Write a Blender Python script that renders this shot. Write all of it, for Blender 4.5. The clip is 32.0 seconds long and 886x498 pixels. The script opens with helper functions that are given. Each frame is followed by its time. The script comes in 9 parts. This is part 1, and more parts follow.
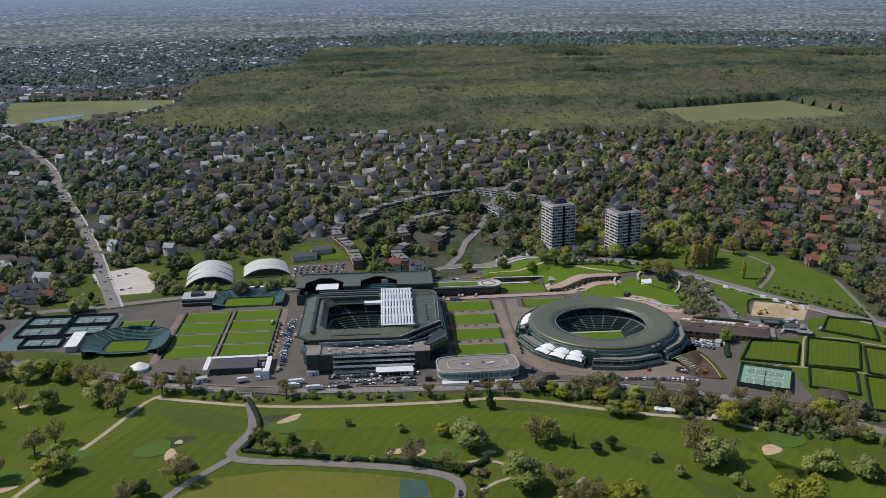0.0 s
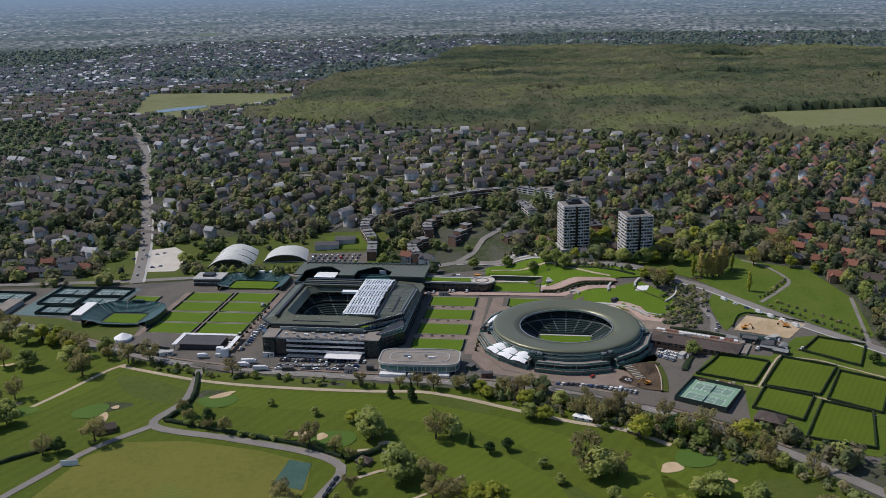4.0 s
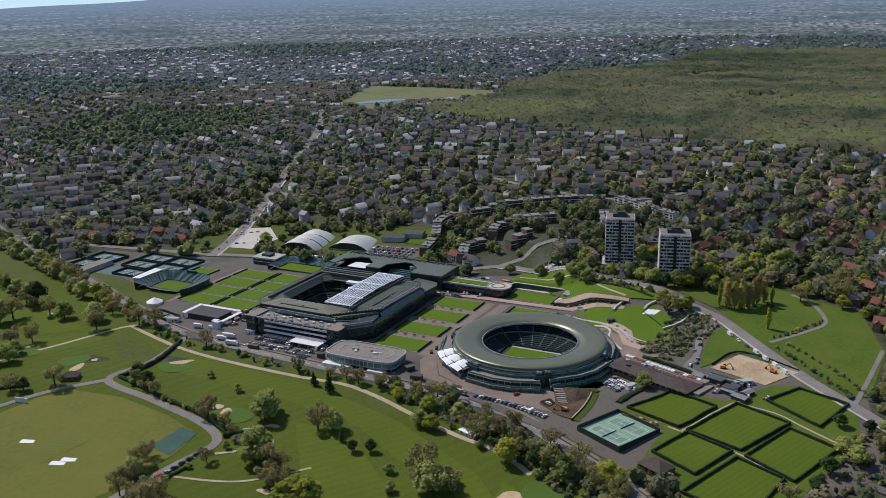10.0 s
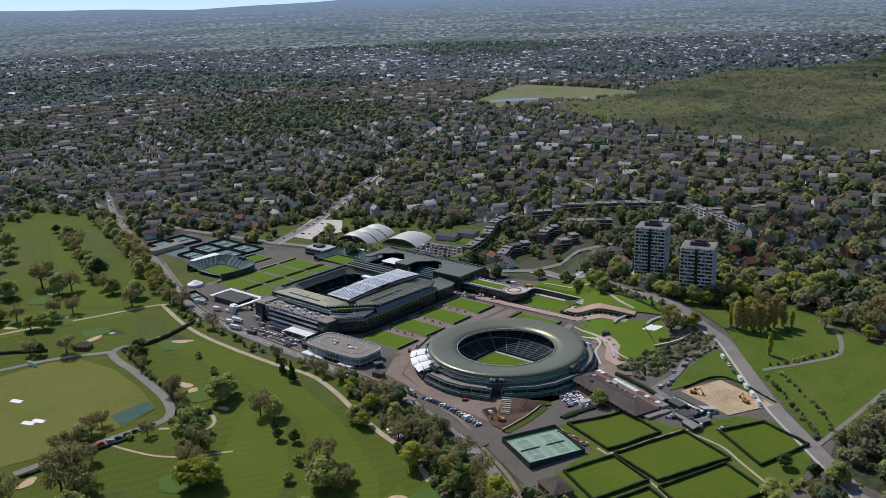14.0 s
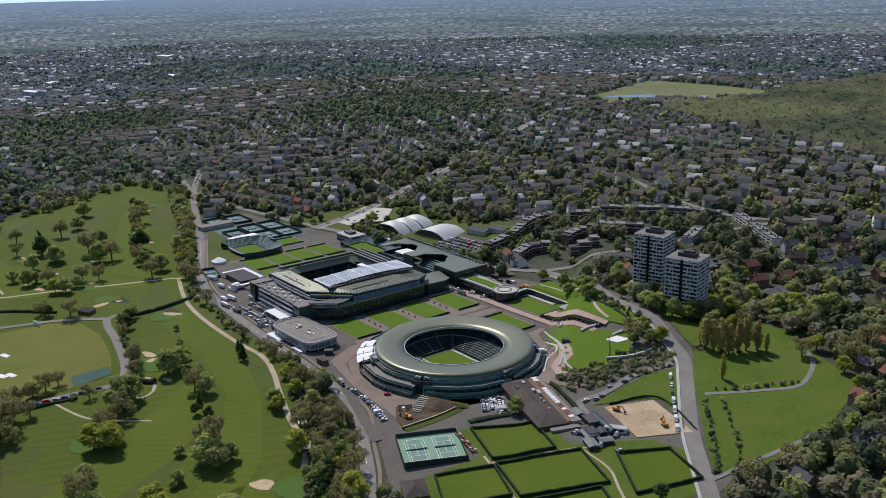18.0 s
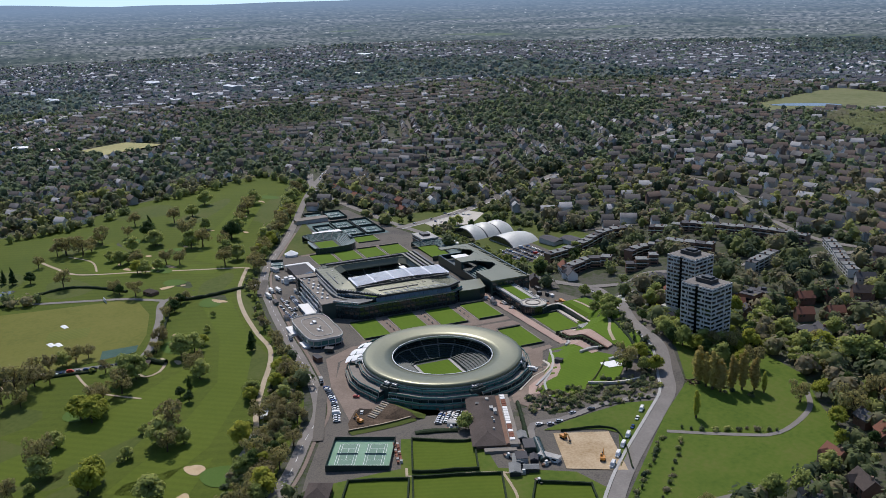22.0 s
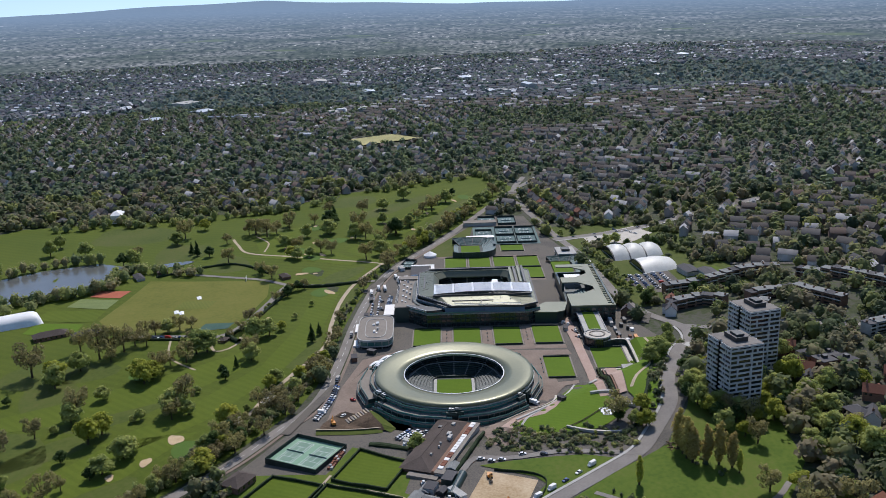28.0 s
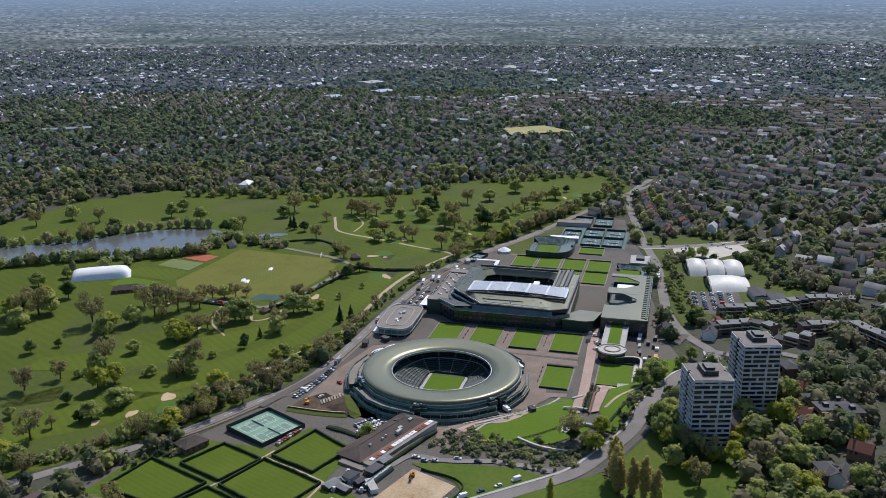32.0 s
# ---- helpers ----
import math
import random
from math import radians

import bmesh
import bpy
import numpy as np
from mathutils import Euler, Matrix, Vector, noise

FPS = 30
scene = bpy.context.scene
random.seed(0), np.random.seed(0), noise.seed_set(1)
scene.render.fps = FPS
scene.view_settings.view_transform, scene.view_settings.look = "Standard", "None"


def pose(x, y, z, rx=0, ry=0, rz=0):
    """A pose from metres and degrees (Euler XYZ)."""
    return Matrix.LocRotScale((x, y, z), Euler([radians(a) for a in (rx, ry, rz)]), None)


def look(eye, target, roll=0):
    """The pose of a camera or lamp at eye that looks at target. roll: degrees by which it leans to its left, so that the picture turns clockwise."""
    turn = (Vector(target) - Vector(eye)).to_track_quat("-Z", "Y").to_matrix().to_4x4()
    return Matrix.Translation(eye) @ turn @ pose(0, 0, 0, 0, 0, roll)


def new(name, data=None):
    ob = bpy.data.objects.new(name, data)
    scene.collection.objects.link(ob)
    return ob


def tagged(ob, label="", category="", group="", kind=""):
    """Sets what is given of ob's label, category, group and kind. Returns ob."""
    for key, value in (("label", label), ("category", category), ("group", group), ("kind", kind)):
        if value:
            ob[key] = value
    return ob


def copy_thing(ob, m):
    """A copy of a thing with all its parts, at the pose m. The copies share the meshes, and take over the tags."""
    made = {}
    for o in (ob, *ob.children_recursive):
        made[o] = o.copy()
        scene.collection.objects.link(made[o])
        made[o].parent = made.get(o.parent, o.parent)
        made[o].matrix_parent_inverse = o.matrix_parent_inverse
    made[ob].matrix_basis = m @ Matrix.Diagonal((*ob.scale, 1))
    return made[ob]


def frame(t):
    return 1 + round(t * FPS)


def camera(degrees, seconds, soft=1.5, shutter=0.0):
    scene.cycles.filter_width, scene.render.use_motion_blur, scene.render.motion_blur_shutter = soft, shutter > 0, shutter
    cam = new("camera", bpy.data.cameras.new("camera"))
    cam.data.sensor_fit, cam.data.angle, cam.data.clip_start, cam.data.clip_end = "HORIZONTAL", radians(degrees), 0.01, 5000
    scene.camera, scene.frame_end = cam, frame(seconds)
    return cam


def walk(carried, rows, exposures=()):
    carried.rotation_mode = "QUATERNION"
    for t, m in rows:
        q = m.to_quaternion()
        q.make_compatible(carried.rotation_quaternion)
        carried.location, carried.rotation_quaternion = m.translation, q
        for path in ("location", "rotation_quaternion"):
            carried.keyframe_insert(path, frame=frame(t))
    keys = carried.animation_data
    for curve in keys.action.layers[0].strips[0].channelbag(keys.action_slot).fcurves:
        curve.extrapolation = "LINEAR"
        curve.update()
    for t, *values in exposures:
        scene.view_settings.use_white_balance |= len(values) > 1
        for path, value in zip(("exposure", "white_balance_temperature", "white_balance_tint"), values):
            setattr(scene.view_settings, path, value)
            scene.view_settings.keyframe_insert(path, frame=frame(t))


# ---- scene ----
cam = camera(52.26, 32.0, 0.8)
# seconds, place in metres, yaw, pitch and roll in degrees
ROWS = [
    (0, 6.15, 0.39, 284.8, -3.767, -16.467, 0.825),
    (1, 45.48, -3.92, 283.86, -0.653, -16.416, 0.868),
    (2, 85.07, -5.44, 282.75, 2.289, -16.402, 0.938),
    (3, 124.69, -4.36, 281.75, 5.006, -16.392, 1.046),
    (3.5, 144.45, -2.87, 281.33, 6.384, -16.376, 1.127),
    (5.5, 222.76, 9.22, 280.21, 12.261, -16.391, 1.088),
    (6, 242.06, 13.76, 280.03, 13.726, -16.399, 1.047),
    (7, 280.19, 24.62, 279.74, 16.694, -16.356, 1.049),
    (8, 317.55, 37.86, 279.43, 19.911, -16.29, 1.093),
    (9, 354.02, 53.41, 279.03, 23.408, -16.256, 1.096),
    (10, 389.43, 71.22, 278.47, 27.219, -16.112, 1.205),
    (11, 423.67, 91.18, 277.71, 30.696, -15.981, 1.325),
    (12, 456.62, 113.2, 276.76, 33.949, -15.935, 1.466),
    (13, 488.16, 137.13, 275.66, 37.237, -15.9, 1.583),
    (14, 518.17, 162.8, 274.47, 40.495, -15.882, 1.714),
    (14.5, 532.59, 176.25, 273.88, 42.04, -15.891, 1.718),
    (16.5, 586.16, 233.74, 271.75, 47.704, -16.067, 1.474),
    (17, 598.49, 248.94, 271.36, 49.253, -16.088, 1.351),
    (18, 621.8, 280.25, 270.81, 52.534, -16.092, 1.238),
    (19, 643.25, 312.63, 270.66, 56.142, -16.029, 1.204),
    (20, 662.76, 345.97, 270.94, 59.615, -15.975, 1.279),
    (21, 680.23, 380.17, 271.68, 63.128, -15.916, 1.417),
    (22, 695.56, 415.11, 272.85, 66.92, -15.828, 1.55),
    (23, 708.66, 450.7, 274.38, 70.831, -15.767, 1.631),
    (24, 719.43, 486.85, 276.17, 74.712, -15.725, 1.794),
    (24.5, 723.91, 505.1, 277.11, 76.6, -15.679, 1.896),
    (26.5, 735.62, 579.03, 280.84, 84.242, -15.629, 1.97),
    (27, 736.98, 597.66, 281.66, 86.187, -15.583, 1.977),
    (28, 737.79, 634.98, 283.09, 90.081, -15.564, 1.779),
    (29, 736.13, 672.2, 284.21, 94.02, -15.681, 1.486),
    (30, 732.12, 709.08, 285.1, 97.946, -15.874, 1.106),
    (31, 725.98, 745.3, 286.02, 101.526, -16.062, 0.683),
    (32, 718.02, 780.44, 287.49, 104.704, -16.184, 0.055),
]
walk(cam, [(t, pose(x, y, z, 90 + pitch, roll, yaw)) for t, x, y, z, yaw, pitch, roll in ROWS],
     exposures=[(0, -0.32, 6500, 12), (6, -0.37, 6475, 12), (13, -0.32, 6430, 12), (20, -0.27, 6400, 12), (32, -0.12, 6300, 12)])

# ---- the shape of the land ----
SLOPE = 0.04366
FAR = 4450.0
NEAR_RIM = 3960.0
# heights of the far downs by the direction in which they lie
RIM_AT = (-180, -50, 22, 44, 57, 73, 86, 99, 112, 131, 150, 180)
RIM_UP = (240, 252, 252, 248, 224, 246, 240, 288, 256, 224, 228, 240)


def ramp(a, b, v):
    s = np.clip((v - a) / (b - a), 0.0, 1.0)
    return s * s * (3 - 2 * s)


def ground_z(x, y):
    """Height of the land: golf course and lake low, the club on a level terrace, the hill behind it, far downs at the rim."""
    x, y = np.asarray(x, float), np.asarray(y, float)
    w = 0.99756 * y + 0.06976 * x
    hill = SLOPE * np.minimum(w, 1150.0) + 4.0 * ramp(1150, 1500, w) - 12.0 * ramp(1700, 2600, w)
    low = ramp(210, 340, w)
    hill = hill * low + 13.6 * (1 - low)
    level = 24.7 + 0.017 * (np.clip(x, -260, 70) - 70)
    rise = np.maximum(w - 780.0, 0.0)
    terrace = np.minimum(hill, level + 0.075 * rise * ramp(0, 120, rise))
    s = ramp(72, 100, x - 164 + 0.8 * (y - 634.0))
    z = terrace * (1 - s) + hill * s
    z = z - 3.6 * (1 - ramp(30, 44, np.hypot(x - 164.3, y - 634.0))) - 2.6 * (1 - ramp(27, 41, np.hypot(x + 8.0, y - 648.0)))
    z = z + 7.0 * np.exp(-((x - 205.0) / 45.0) ** 2 - ((y - 770.0) / 27.0) ** 2)
    k = 1 - ramp(0, 5, np.maximum(np.abs(x - 121.0) - 20.5, np.abs(y - 748.5) - 12.0))
    z = z * (1 - k) + 24.7 * k
    z = z + 4.2 * ramp(767.5, 774.0, y) * (1 - ramp(790, 812, y)) * ramp(86, 94, x) * (1 - ramp(145, 185, x))
    r = np.hypot(x - 350.0, y - 420.0)
    out = np.clip((r - NEAR_RIM) / (FAR - NEAR_RIM), 0.0, 1.0)
    az = np.degrees(np.arctan2(-(x - 350.0), y - 420.0))
    rim = np.interp(az, RIM_AT, RIM_UP) + 3.0 * np.sin(az * 0.31) + 1.6 * np.sin(az * 0.83 + 1)
    return z + (rim - z) * out

# ---- sky and sun ----
SUN_TO = Vector((-0.985, 0.172, 0.0))
SUN_UP = 51.0
world = bpy.data.worlds.new("sky")
scene.world = world
world.use_nodes = True
wn = world.node_tree.nodes
sky = wn.new("ShaderNodeTexSky")
sky.sky_type, sky.sun_disc = "NISHITA", False
sky.sun_elevation = radians(SUN_UP)
sky.sun_rotation = math.atan2(SUN_TO.x, SUN_TO.y)
sky.air_density, sky.dust_density, sky.ozone_density = 1.0, 0.25, 2.5
world.node_tree.links.new(sky.outputs[0], wn["Background"].inputs[0])
co, lift = wn.new("ShaderNodeTexCoord"), wn.new("ShaderNodeVectorMath")
lift.inputs[1].default_value = (0, 0, 0.11)  # the eye is high: the true horizon lies a little below level
world.node_tree.links.new(co.outputs["Generated"], lift.inputs[0])
world.node_tree.links.new(lift.outputs[0], sky.inputs[0])
wn["Background"].inputs[1].default_value = 0.14
sun = new("sun", bpy.data.lights.new("sun", "SUN"))
sun.data.energy, sun.data.angle, sun.data.color = 4.2, radians(0.53), (1.0, 0.945, 0.90)
sun_dir = Vector((SUN_TO.x * math.cos(radians(SUN_UP)), SUN_TO.y * math.cos(radians(SUN_UP)), math.sin(radians(SUN_UP))))
sun.matrix_world = look(sun_dir * 900, (0, 0, 0))

# ---- materials ----
MATS = {}


def material(name, colours, coarse=0.05, fine=0.6, rough=0.85, metal=0.0, bump=0.0, spread="", part_of=0.35, glow=None, coat=0.0):
    """A surface whose colour wanders between the given ones: broad patches, grain, and piece by piece."""
    m = bpy.data.materials.new(name)
    m.use_nodes = True
    n, l = m.node_tree.nodes, m.node_tree.links
    b = n["Principled BSDF"]
    b.inputs["Roughness"].default_value, b.inputs["Metallic"].default_value = rough, metal
    b.inputs["Coat Weight"].default_value = coat
    geo = n.new("ShaderNodeNewGeometry")
    n1, n2 = n.new("ShaderNodeTexNoise"), n.new("ShaderNodeTexNoise")
    n1.inputs["Scale"].default_value, n2.inputs["Scale"].default_value = coarse, fine
    n1.inputs["Detail"].default_value, n2.inputs["Detail"].default_value = 4.0, 3.0
    l.new(geo.outputs["Position"], n1.inputs["Vector"])
    l.new(geo.outputs["Position"], n2.inputs["Vector"])
    mix = n.new("ShaderNodeMath")
    mix.operation = "MULTIPLY_ADD"
    mix.inputs[1].default_value = 0.45
    l.new(n2.outputs["Fac"], mix.inputs[0])
    half = n.new("ShaderNodeMath")
    half.operation = "MULTIPLY"
    half.inputs[1].default_value = 0.55
    l.new(n1.outputs["Fac"], half.inputs[0])
    l.new(half.outputs[0], mix.inputs[2])
    value = mix.outputs[0]
    if spread:
        if spread == "island":
            rnd = geo.outputs["Random Per Island"]
        elif spread == "tint":
            at = n.new("ShaderNodeAttribute")
            at.attribute_name = "tint"
            rnd = at.outputs["Fac"]
        else:
            rnd = n.new("ShaderNodeObjectInfo").outputs["Random"]
        add = n.new("ShaderNodeMix")
        add.data_type = "FLOAT"
        add.inputs["Factor"].default_value = part_of
        l.new(value, add.inputs["A"])
        l.new(rnd, add.inputs["B"])
        value = add.outputs["Result"]
    rampn = n.new("ShaderNodeValToRGB")
    els = rampn.color_ramp.elements
    lo, hi = (0.34, 0.66) if not spread else (0.34 * (1 - part_of) + 0.1 * part_of, 0.66 * (1 - part_of) + 0.9 * part_of)
    for i, c in enumerate(colours):
        p = lo + (hi - lo) * i / max(1, len(colours) - 1)
        e = els[i] if i < 2 else els.new(p)
        e.position, e.color = p, (*c, 1)
    for i, c in enumerate(colours):
        els[i].position, els[i].color = lo + (hi - lo) * i / max(1, len(colours) - 1), (*c, 1)
    l.new(value, rampn.inputs[0])
    l.new(rampn.outputs[0], b.inputs["Base Color"])
    if bump:
        bp = n.new("ShaderNodeBump")
        bp.inputs["Strength"].default_value = bump
        bp.inputs["Distance"].default_value = 0.3
        l.new(n2.outputs["Fac"], bp.inputs["Height"])
        l.new(bp.outputs[0], b.inputs["Normal"])
    if rough > 0.75 and not metal:
        b.inputs["Specular IOR Level"].default_value = 0.12
    MATS[name] = m
    return m


def striped(name, dark, light, width, angle, rough=0.9, coarse=0.03):
    """Mown grass: bands of two greens with patches."""
    m = material(name, [dark, light], coarse, 0.5, rough, bump=0.2)
    n, l = m.node_tree.nodes, m.node_tree.links
    b = n["Principled BSDF"]
    src = b.inputs["Base Color"].links[0].from_socket
    geo = [q for q in n if q.bl_idname == "ShaderNodeNewGeometry"][0]
    mp = n.new("ShaderNodeMapping")
    mp.inputs["Rotation"].default_value = (0, 0, radians(angle))
    wv = n.new("ShaderNodeTexWave")
    wv.inputs["Scale"].default_value = 0.314 / width
    wv.inputs["Distortion"].default_value = 0.6
    l.new(geo.outputs["Position"], mp.inputs[0])
    l.new(mp.outputs[0], wv.inputs["Vector"])
    mx = n.new("ShaderNodeMix")
    mx.data_type, mx.blend_type = "RGBA", "MULTIPLY"
    rp = n.new("ShaderNodeValToRGB")
    rp.color_ramp.elements[0].position, rp.color_ramp.elements[1].position = 0.4, 0.6
    rp.color_ramp.elements[0].color, rp.color_ramp.elements[1].color = (0.95, 0.955, 0.95, 1), (1.03, 1.03, 1.01, 1)
    l.new(wv.outputs["Fac"], rp.inputs[0])
    mx.inputs["Factor"].default_value = 1.0
    l.new(src, mx.inputs["A"])
    l.new(rp.outputs[0], mx.inputs["B"])
    l.new(mx.outputs["Result"], b.inputs["Base Color"])
    return m


def glass(name, colour, rough=0.12):
    m = material(name, [colour, tuple(min(1, c * 1.5 + 0.004) for c in colour)], 0.2, 0.9, rough, spread="object")
    m.node_tree.nodes["Principled BSDF"].inputs["Specular IOR Level"].default_value = 0.8
    return m


M_LAND = material("garden land", [(0.034, 0.044, 0.020), (0.052, 0.066, 0.026), (0.085, 0.082, 0.066), (0.060, 0.080, 0.028)], 0.03, 0.25)
M_GOLF = striped("golf grass", (0.066, 0.094, 0.011), (0.096, 0.122, 0.016), 9, 25, coarse=0.012)
M_FAIRWAY = striped("fairway grass", (0.083, 0.115, 0.012), (0.102, 0.134, 0.016), 6, 40)
M_ROUGH = material("long rough grass", [(0.060, 0.084, 0.014), (0.080, 0.102, 0.019), (0.098, 0.106, 0.028)], 0.02, 0.3, bump=0.3)
M_PLOT = striped("practice lawn grass", (0.078, 0.116, 0.010), (0.100, 0.138, 0.014), 3.5, 25)
M_GREEN = material("putting green", [(0.070, 0.125, 0.022), (0.085, 0.145, 0.026)], 0.05, 0.6)
M_LAWN = striped("court grass", (0.088, 0.152, 0.012), (0.108, 0.172, 0.015), 2.2, 0)
M_PARK = material("park grass", [(0.062, 0.105, 0.012), (0.088, 0.130, 0.016), (0.112, 0.132, 0.026)], 0.03, 0.35, bump=0.2)
M_CRICKET = material("dry sports turf", [(0.112, 0.124, 0.020), (0.142, 0.146, 0.027), (0.160, 0.156, 0.034)], 0.03, 0.3)
M_MEADOW = material("common meadow", [(0.12, 0.14, 0.05), (0.18, 0.185, 0.085), (0.15, 0.165, 0.06)], 0.01, 0.1)
M_DRYFIELD = material("dry straw turf", [(0.30, 0.28, 0.12), (0.40, 0.37, 0.17)], 0.02, 0.2)
M_SAND = material("bunker sand", [(0.44, 0.32, 0.19), (0.56, 0.43, 0.27)], 0.2, 1.2)
M_DIRT = material("bare sandy soil", [(0.34, 0.24, 0.13), (0.45, 0.34, 0.21), (0.52, 0.41, 0.27)], 0.08, 0.7, bump=0.4)
M_EARTH = material("dug earth", [(0.05, 0.036, 0.024), (0.10, 0.070, 0.046), (0.16, 0.112, 0.075)], 0.12, 0.8, bump=0.6)
# near-black brown, painted as the shade inside the dug hole
M_PITSHADE = material("dark pit shade", [(0.020, 0.015, 0.011), (0.045, 0.033, 0.024)], 0.15, 0.9, bump=0.5)
M_ASPHALT = material("asphalt", [(0.079, 0.074, 0.066), (0.117, 0.107, 0.092), (0.150, 0.132, 0.109), (0.092, 0.085, 0.075)], 0.03, 0.9)
M_ROAD = material("worn road", [(0.185, 0.168, 0.150), (0.255, 0.235, 0.210)], 0.08, 0.9)
M_PAVE = material("brick paving", [(0.188, 0.144, 0.116), (0.27, 0.212, 0.168)], 0.09, 0.9)
M_SQUARE = striped("worn cricket square", (0.120, 0.140, 0.026), (0.150, 0.160, 0.036), 3, 65)
M_DRYLAWN = striped("pale worn grass", (0.15, 0.19, 0.07), (0.19, 0.23, 0.09), 4, 10)
M_STONE = material("pale stone paving", [(0.46, 0.42, 0.35), (0.58, 0.54, 0.47)], 0.1, 0.9)
M_PINK = material("pink gravel", [(0.36, 0.25, 0.20), (0.46, 0.34, 0.28)], 0.1, 0.9)
M_GRAVEL = material("gravel path", [(0.36, 0.29, 0.20), (0.48, 0.40, 0.29)], 0.1, 0.9)
M_WHITELINE = material("white line paint", [(0.75, 0.75, 0.73), (0.82, 0.82, 0.8)], 0.3, 2)
M_WATER = material("lake water", [(0.10, 0.105, 0.10), (0.13, 0.135, 0.125)], 0.01, 0.05, rough=0.16, bump=0.02)
M_HARD = material("green hard court", [(0.19, 0.32, 0.215), (0.24, 0.37, 0.26)], 0.1, 0.9)
M_HARDIN = material("blue green court", [(0.16, 0.255, 0.19), (0.195, 0.29, 0.22)], 0.1, 0.9)
M_NETTEAL = material("teal netting ground", [(0.045, 0.095, 0.075), (0.07, 0.125, 0.10)], 0.1, 0.9)
M_SHALE = material("teal shale court", [(0.105, 0.160, 0.155), (0.145, 0.205, 0.195)], 0.08, 0.9)
M_REDCLAY = material("red clay court", [(0.35, 0.10, 0.06), (0.42, 0.14, 0.08)], 0.1, 0.9)
M_HEDGE = material("dark hedge", [(0.016, 0.028, 0.014), (0.036, 0.052, 0.022)], 0.3, 1.5, bump=0.8)
M_LEAF = material("fresh leaves", [(0.122, 0.146, 0.040), (0.176, 0.196, 0.056), (0.230, 0.238, 0.074)], 0.09, 0.5, spread="object", part_of=0.5)
M_LIME = material("lime leaves", [(0.135, 0.148, 0.020), (0.180, 0.190, 0.028), (0.225, 0.222, 0.036)], 0.09, 0.5, spread="object", part_of=0.5)
M_DARKLEAF = material("evergreen leaves", [(0.020, 0.038, 0.012), (0.036, 0.060, 0.016), (0.055, 0.082, 0.02)], 0.09, 0.5, spread="object", part_of=0.5)
M_BUD = material("budding twigs", [(0.122, 0.104, 0.050), (0.156, 0.138, 0.056), (0.186, 0.168, 0.062)], 0.09, 0.5, spread="object", part_of=0.5)
M_BRONZE = material("bronze young leaves", [(0.190, 0.150, 0.052), (0.232, 0.188, 0.060), (0.258, 0.218, 0.068)], 0.09, 0.5, spread="object", part_of=0.5)
M_MIXLEAF = material("mixed leaves", [(0.032, 0.046, 0.026), (0.060, 0.077, 0.036), (0.086, 0.102, 0.040), (0.152, 0.126, 0.078), (0.076, 0.092, 0.040), (0.128, 0.146, 0.048), (0.150, 0.130, 0.078), (0.054, 0.070, 0.034), (0.180, 0.186, 0.060)], 0.07, 0.4, spread="tint", part_of=0.75)
M_GOLFLEAF = material("golf course leaves", [(0.085, 0.108, 0.046), (0.120, 0.142, 0.054), (0.175, 0.156, 0.080), (0.140, 0.164, 0.056), (0.185, 0.195, 0.066)], 0.07, 0.4, spread="tint", part_of=0.7)
M_WOODS = material("woodland leaves", [(0.028, 0.041, 0.026), (0.052, 0.067, 0.034), (0.078, 0.090, 0.043), (0.100, 0.096, 0.056), (0.116, 0.130, 0.052)], 0.006, 0.1, spread="tint", part_of=0.62)
# middle-distance leaves, less bronze and slightly blued to paint in thin haze
M_MIDLEAF = material("haze-blued suburban leaves", [(0.034, 0.052, 0.036), (0.058, 0.082, 0.048), (0.082, 0.106, 0.056), (0.124, 0.114, 0.086), (0.076, 0.100, 0.056), (0.106, 0.132, 0.062), (0.064, 0.088, 0.054), (0.136, 0.158, 0.070)], 0.02, 0.3, spread="tint", part_of=0.75)
# leaf tones lightened and blued: distance haze put into the colour
M_HAZELEAF = material("haze-tinted far leaves", [(0.046, 0.072, 0.076), (0.066, 0.096, 0.090), (0.092, 0.122, 0.100), (0.118, 0.128, 0.124), (0.106, 0.136, 0.108), (0.130, 0.162, 0.114)], 0.004, 0.1, spread="tint", part_of=0.6)
M_BARK = material("bark", [(0.05, 0.036, 0.024), (0.11, 0.085, 0.06)], 0.5, 3, bump=0.5)
M_ROOFGREEN = material("olive sheet roof", [(0.152, 0.156, 0.092), (0.180, 0.182, 0.112)], 0.04, 0.5, rough=0.38, metal=0.35)
M_ROOFDARK = material("grey green roof", [(0.132, 0.138, 0.088), (0.164, 0.168, 0.112)], 0.06, 0.6, rough=0.40, metal=0.35)
M_TEAL = material("dark green cladding", [(0.016, 0.036, 0.032), (0.03, 0.056, 0.05)], 0.1, 0.7, rough=0.35, spread="object")
M_TEALGLASS = glass("green tinted glazing", (0.045, 0.135, 0.12))
M_SKYGLASS = glass("blue-grey glazing", (0.055, 0.085, 0.105), 0.16)
M_DARKGLASS = glass("dark glazing", (0.012, 0.016, 0.018))
M_SEAT = material("dark green seats", [(0.010, 0.022, 0.020), (0.022, 0.042, 0.038)], 0.3, 2.0, rough=0.5, spread="object")
M_SEATTEAL = material("teal seats", [(0.030, 0.085, 0.085), (0.05, 0.12, 0.115)], 0.3, 2.0, rough=0.5, spread="object")
M_AISLE = material("concrete steps", [(0.17, 0.18, 0.17), (0.26, 0.26, 0.25)], 0.2, 1.2)
M_CONC = material("pale concrete", [(0.36, 0.35, 0.32), (0.48, 0.47, 0.44)], 0.1, 0.8, bump=0.1)
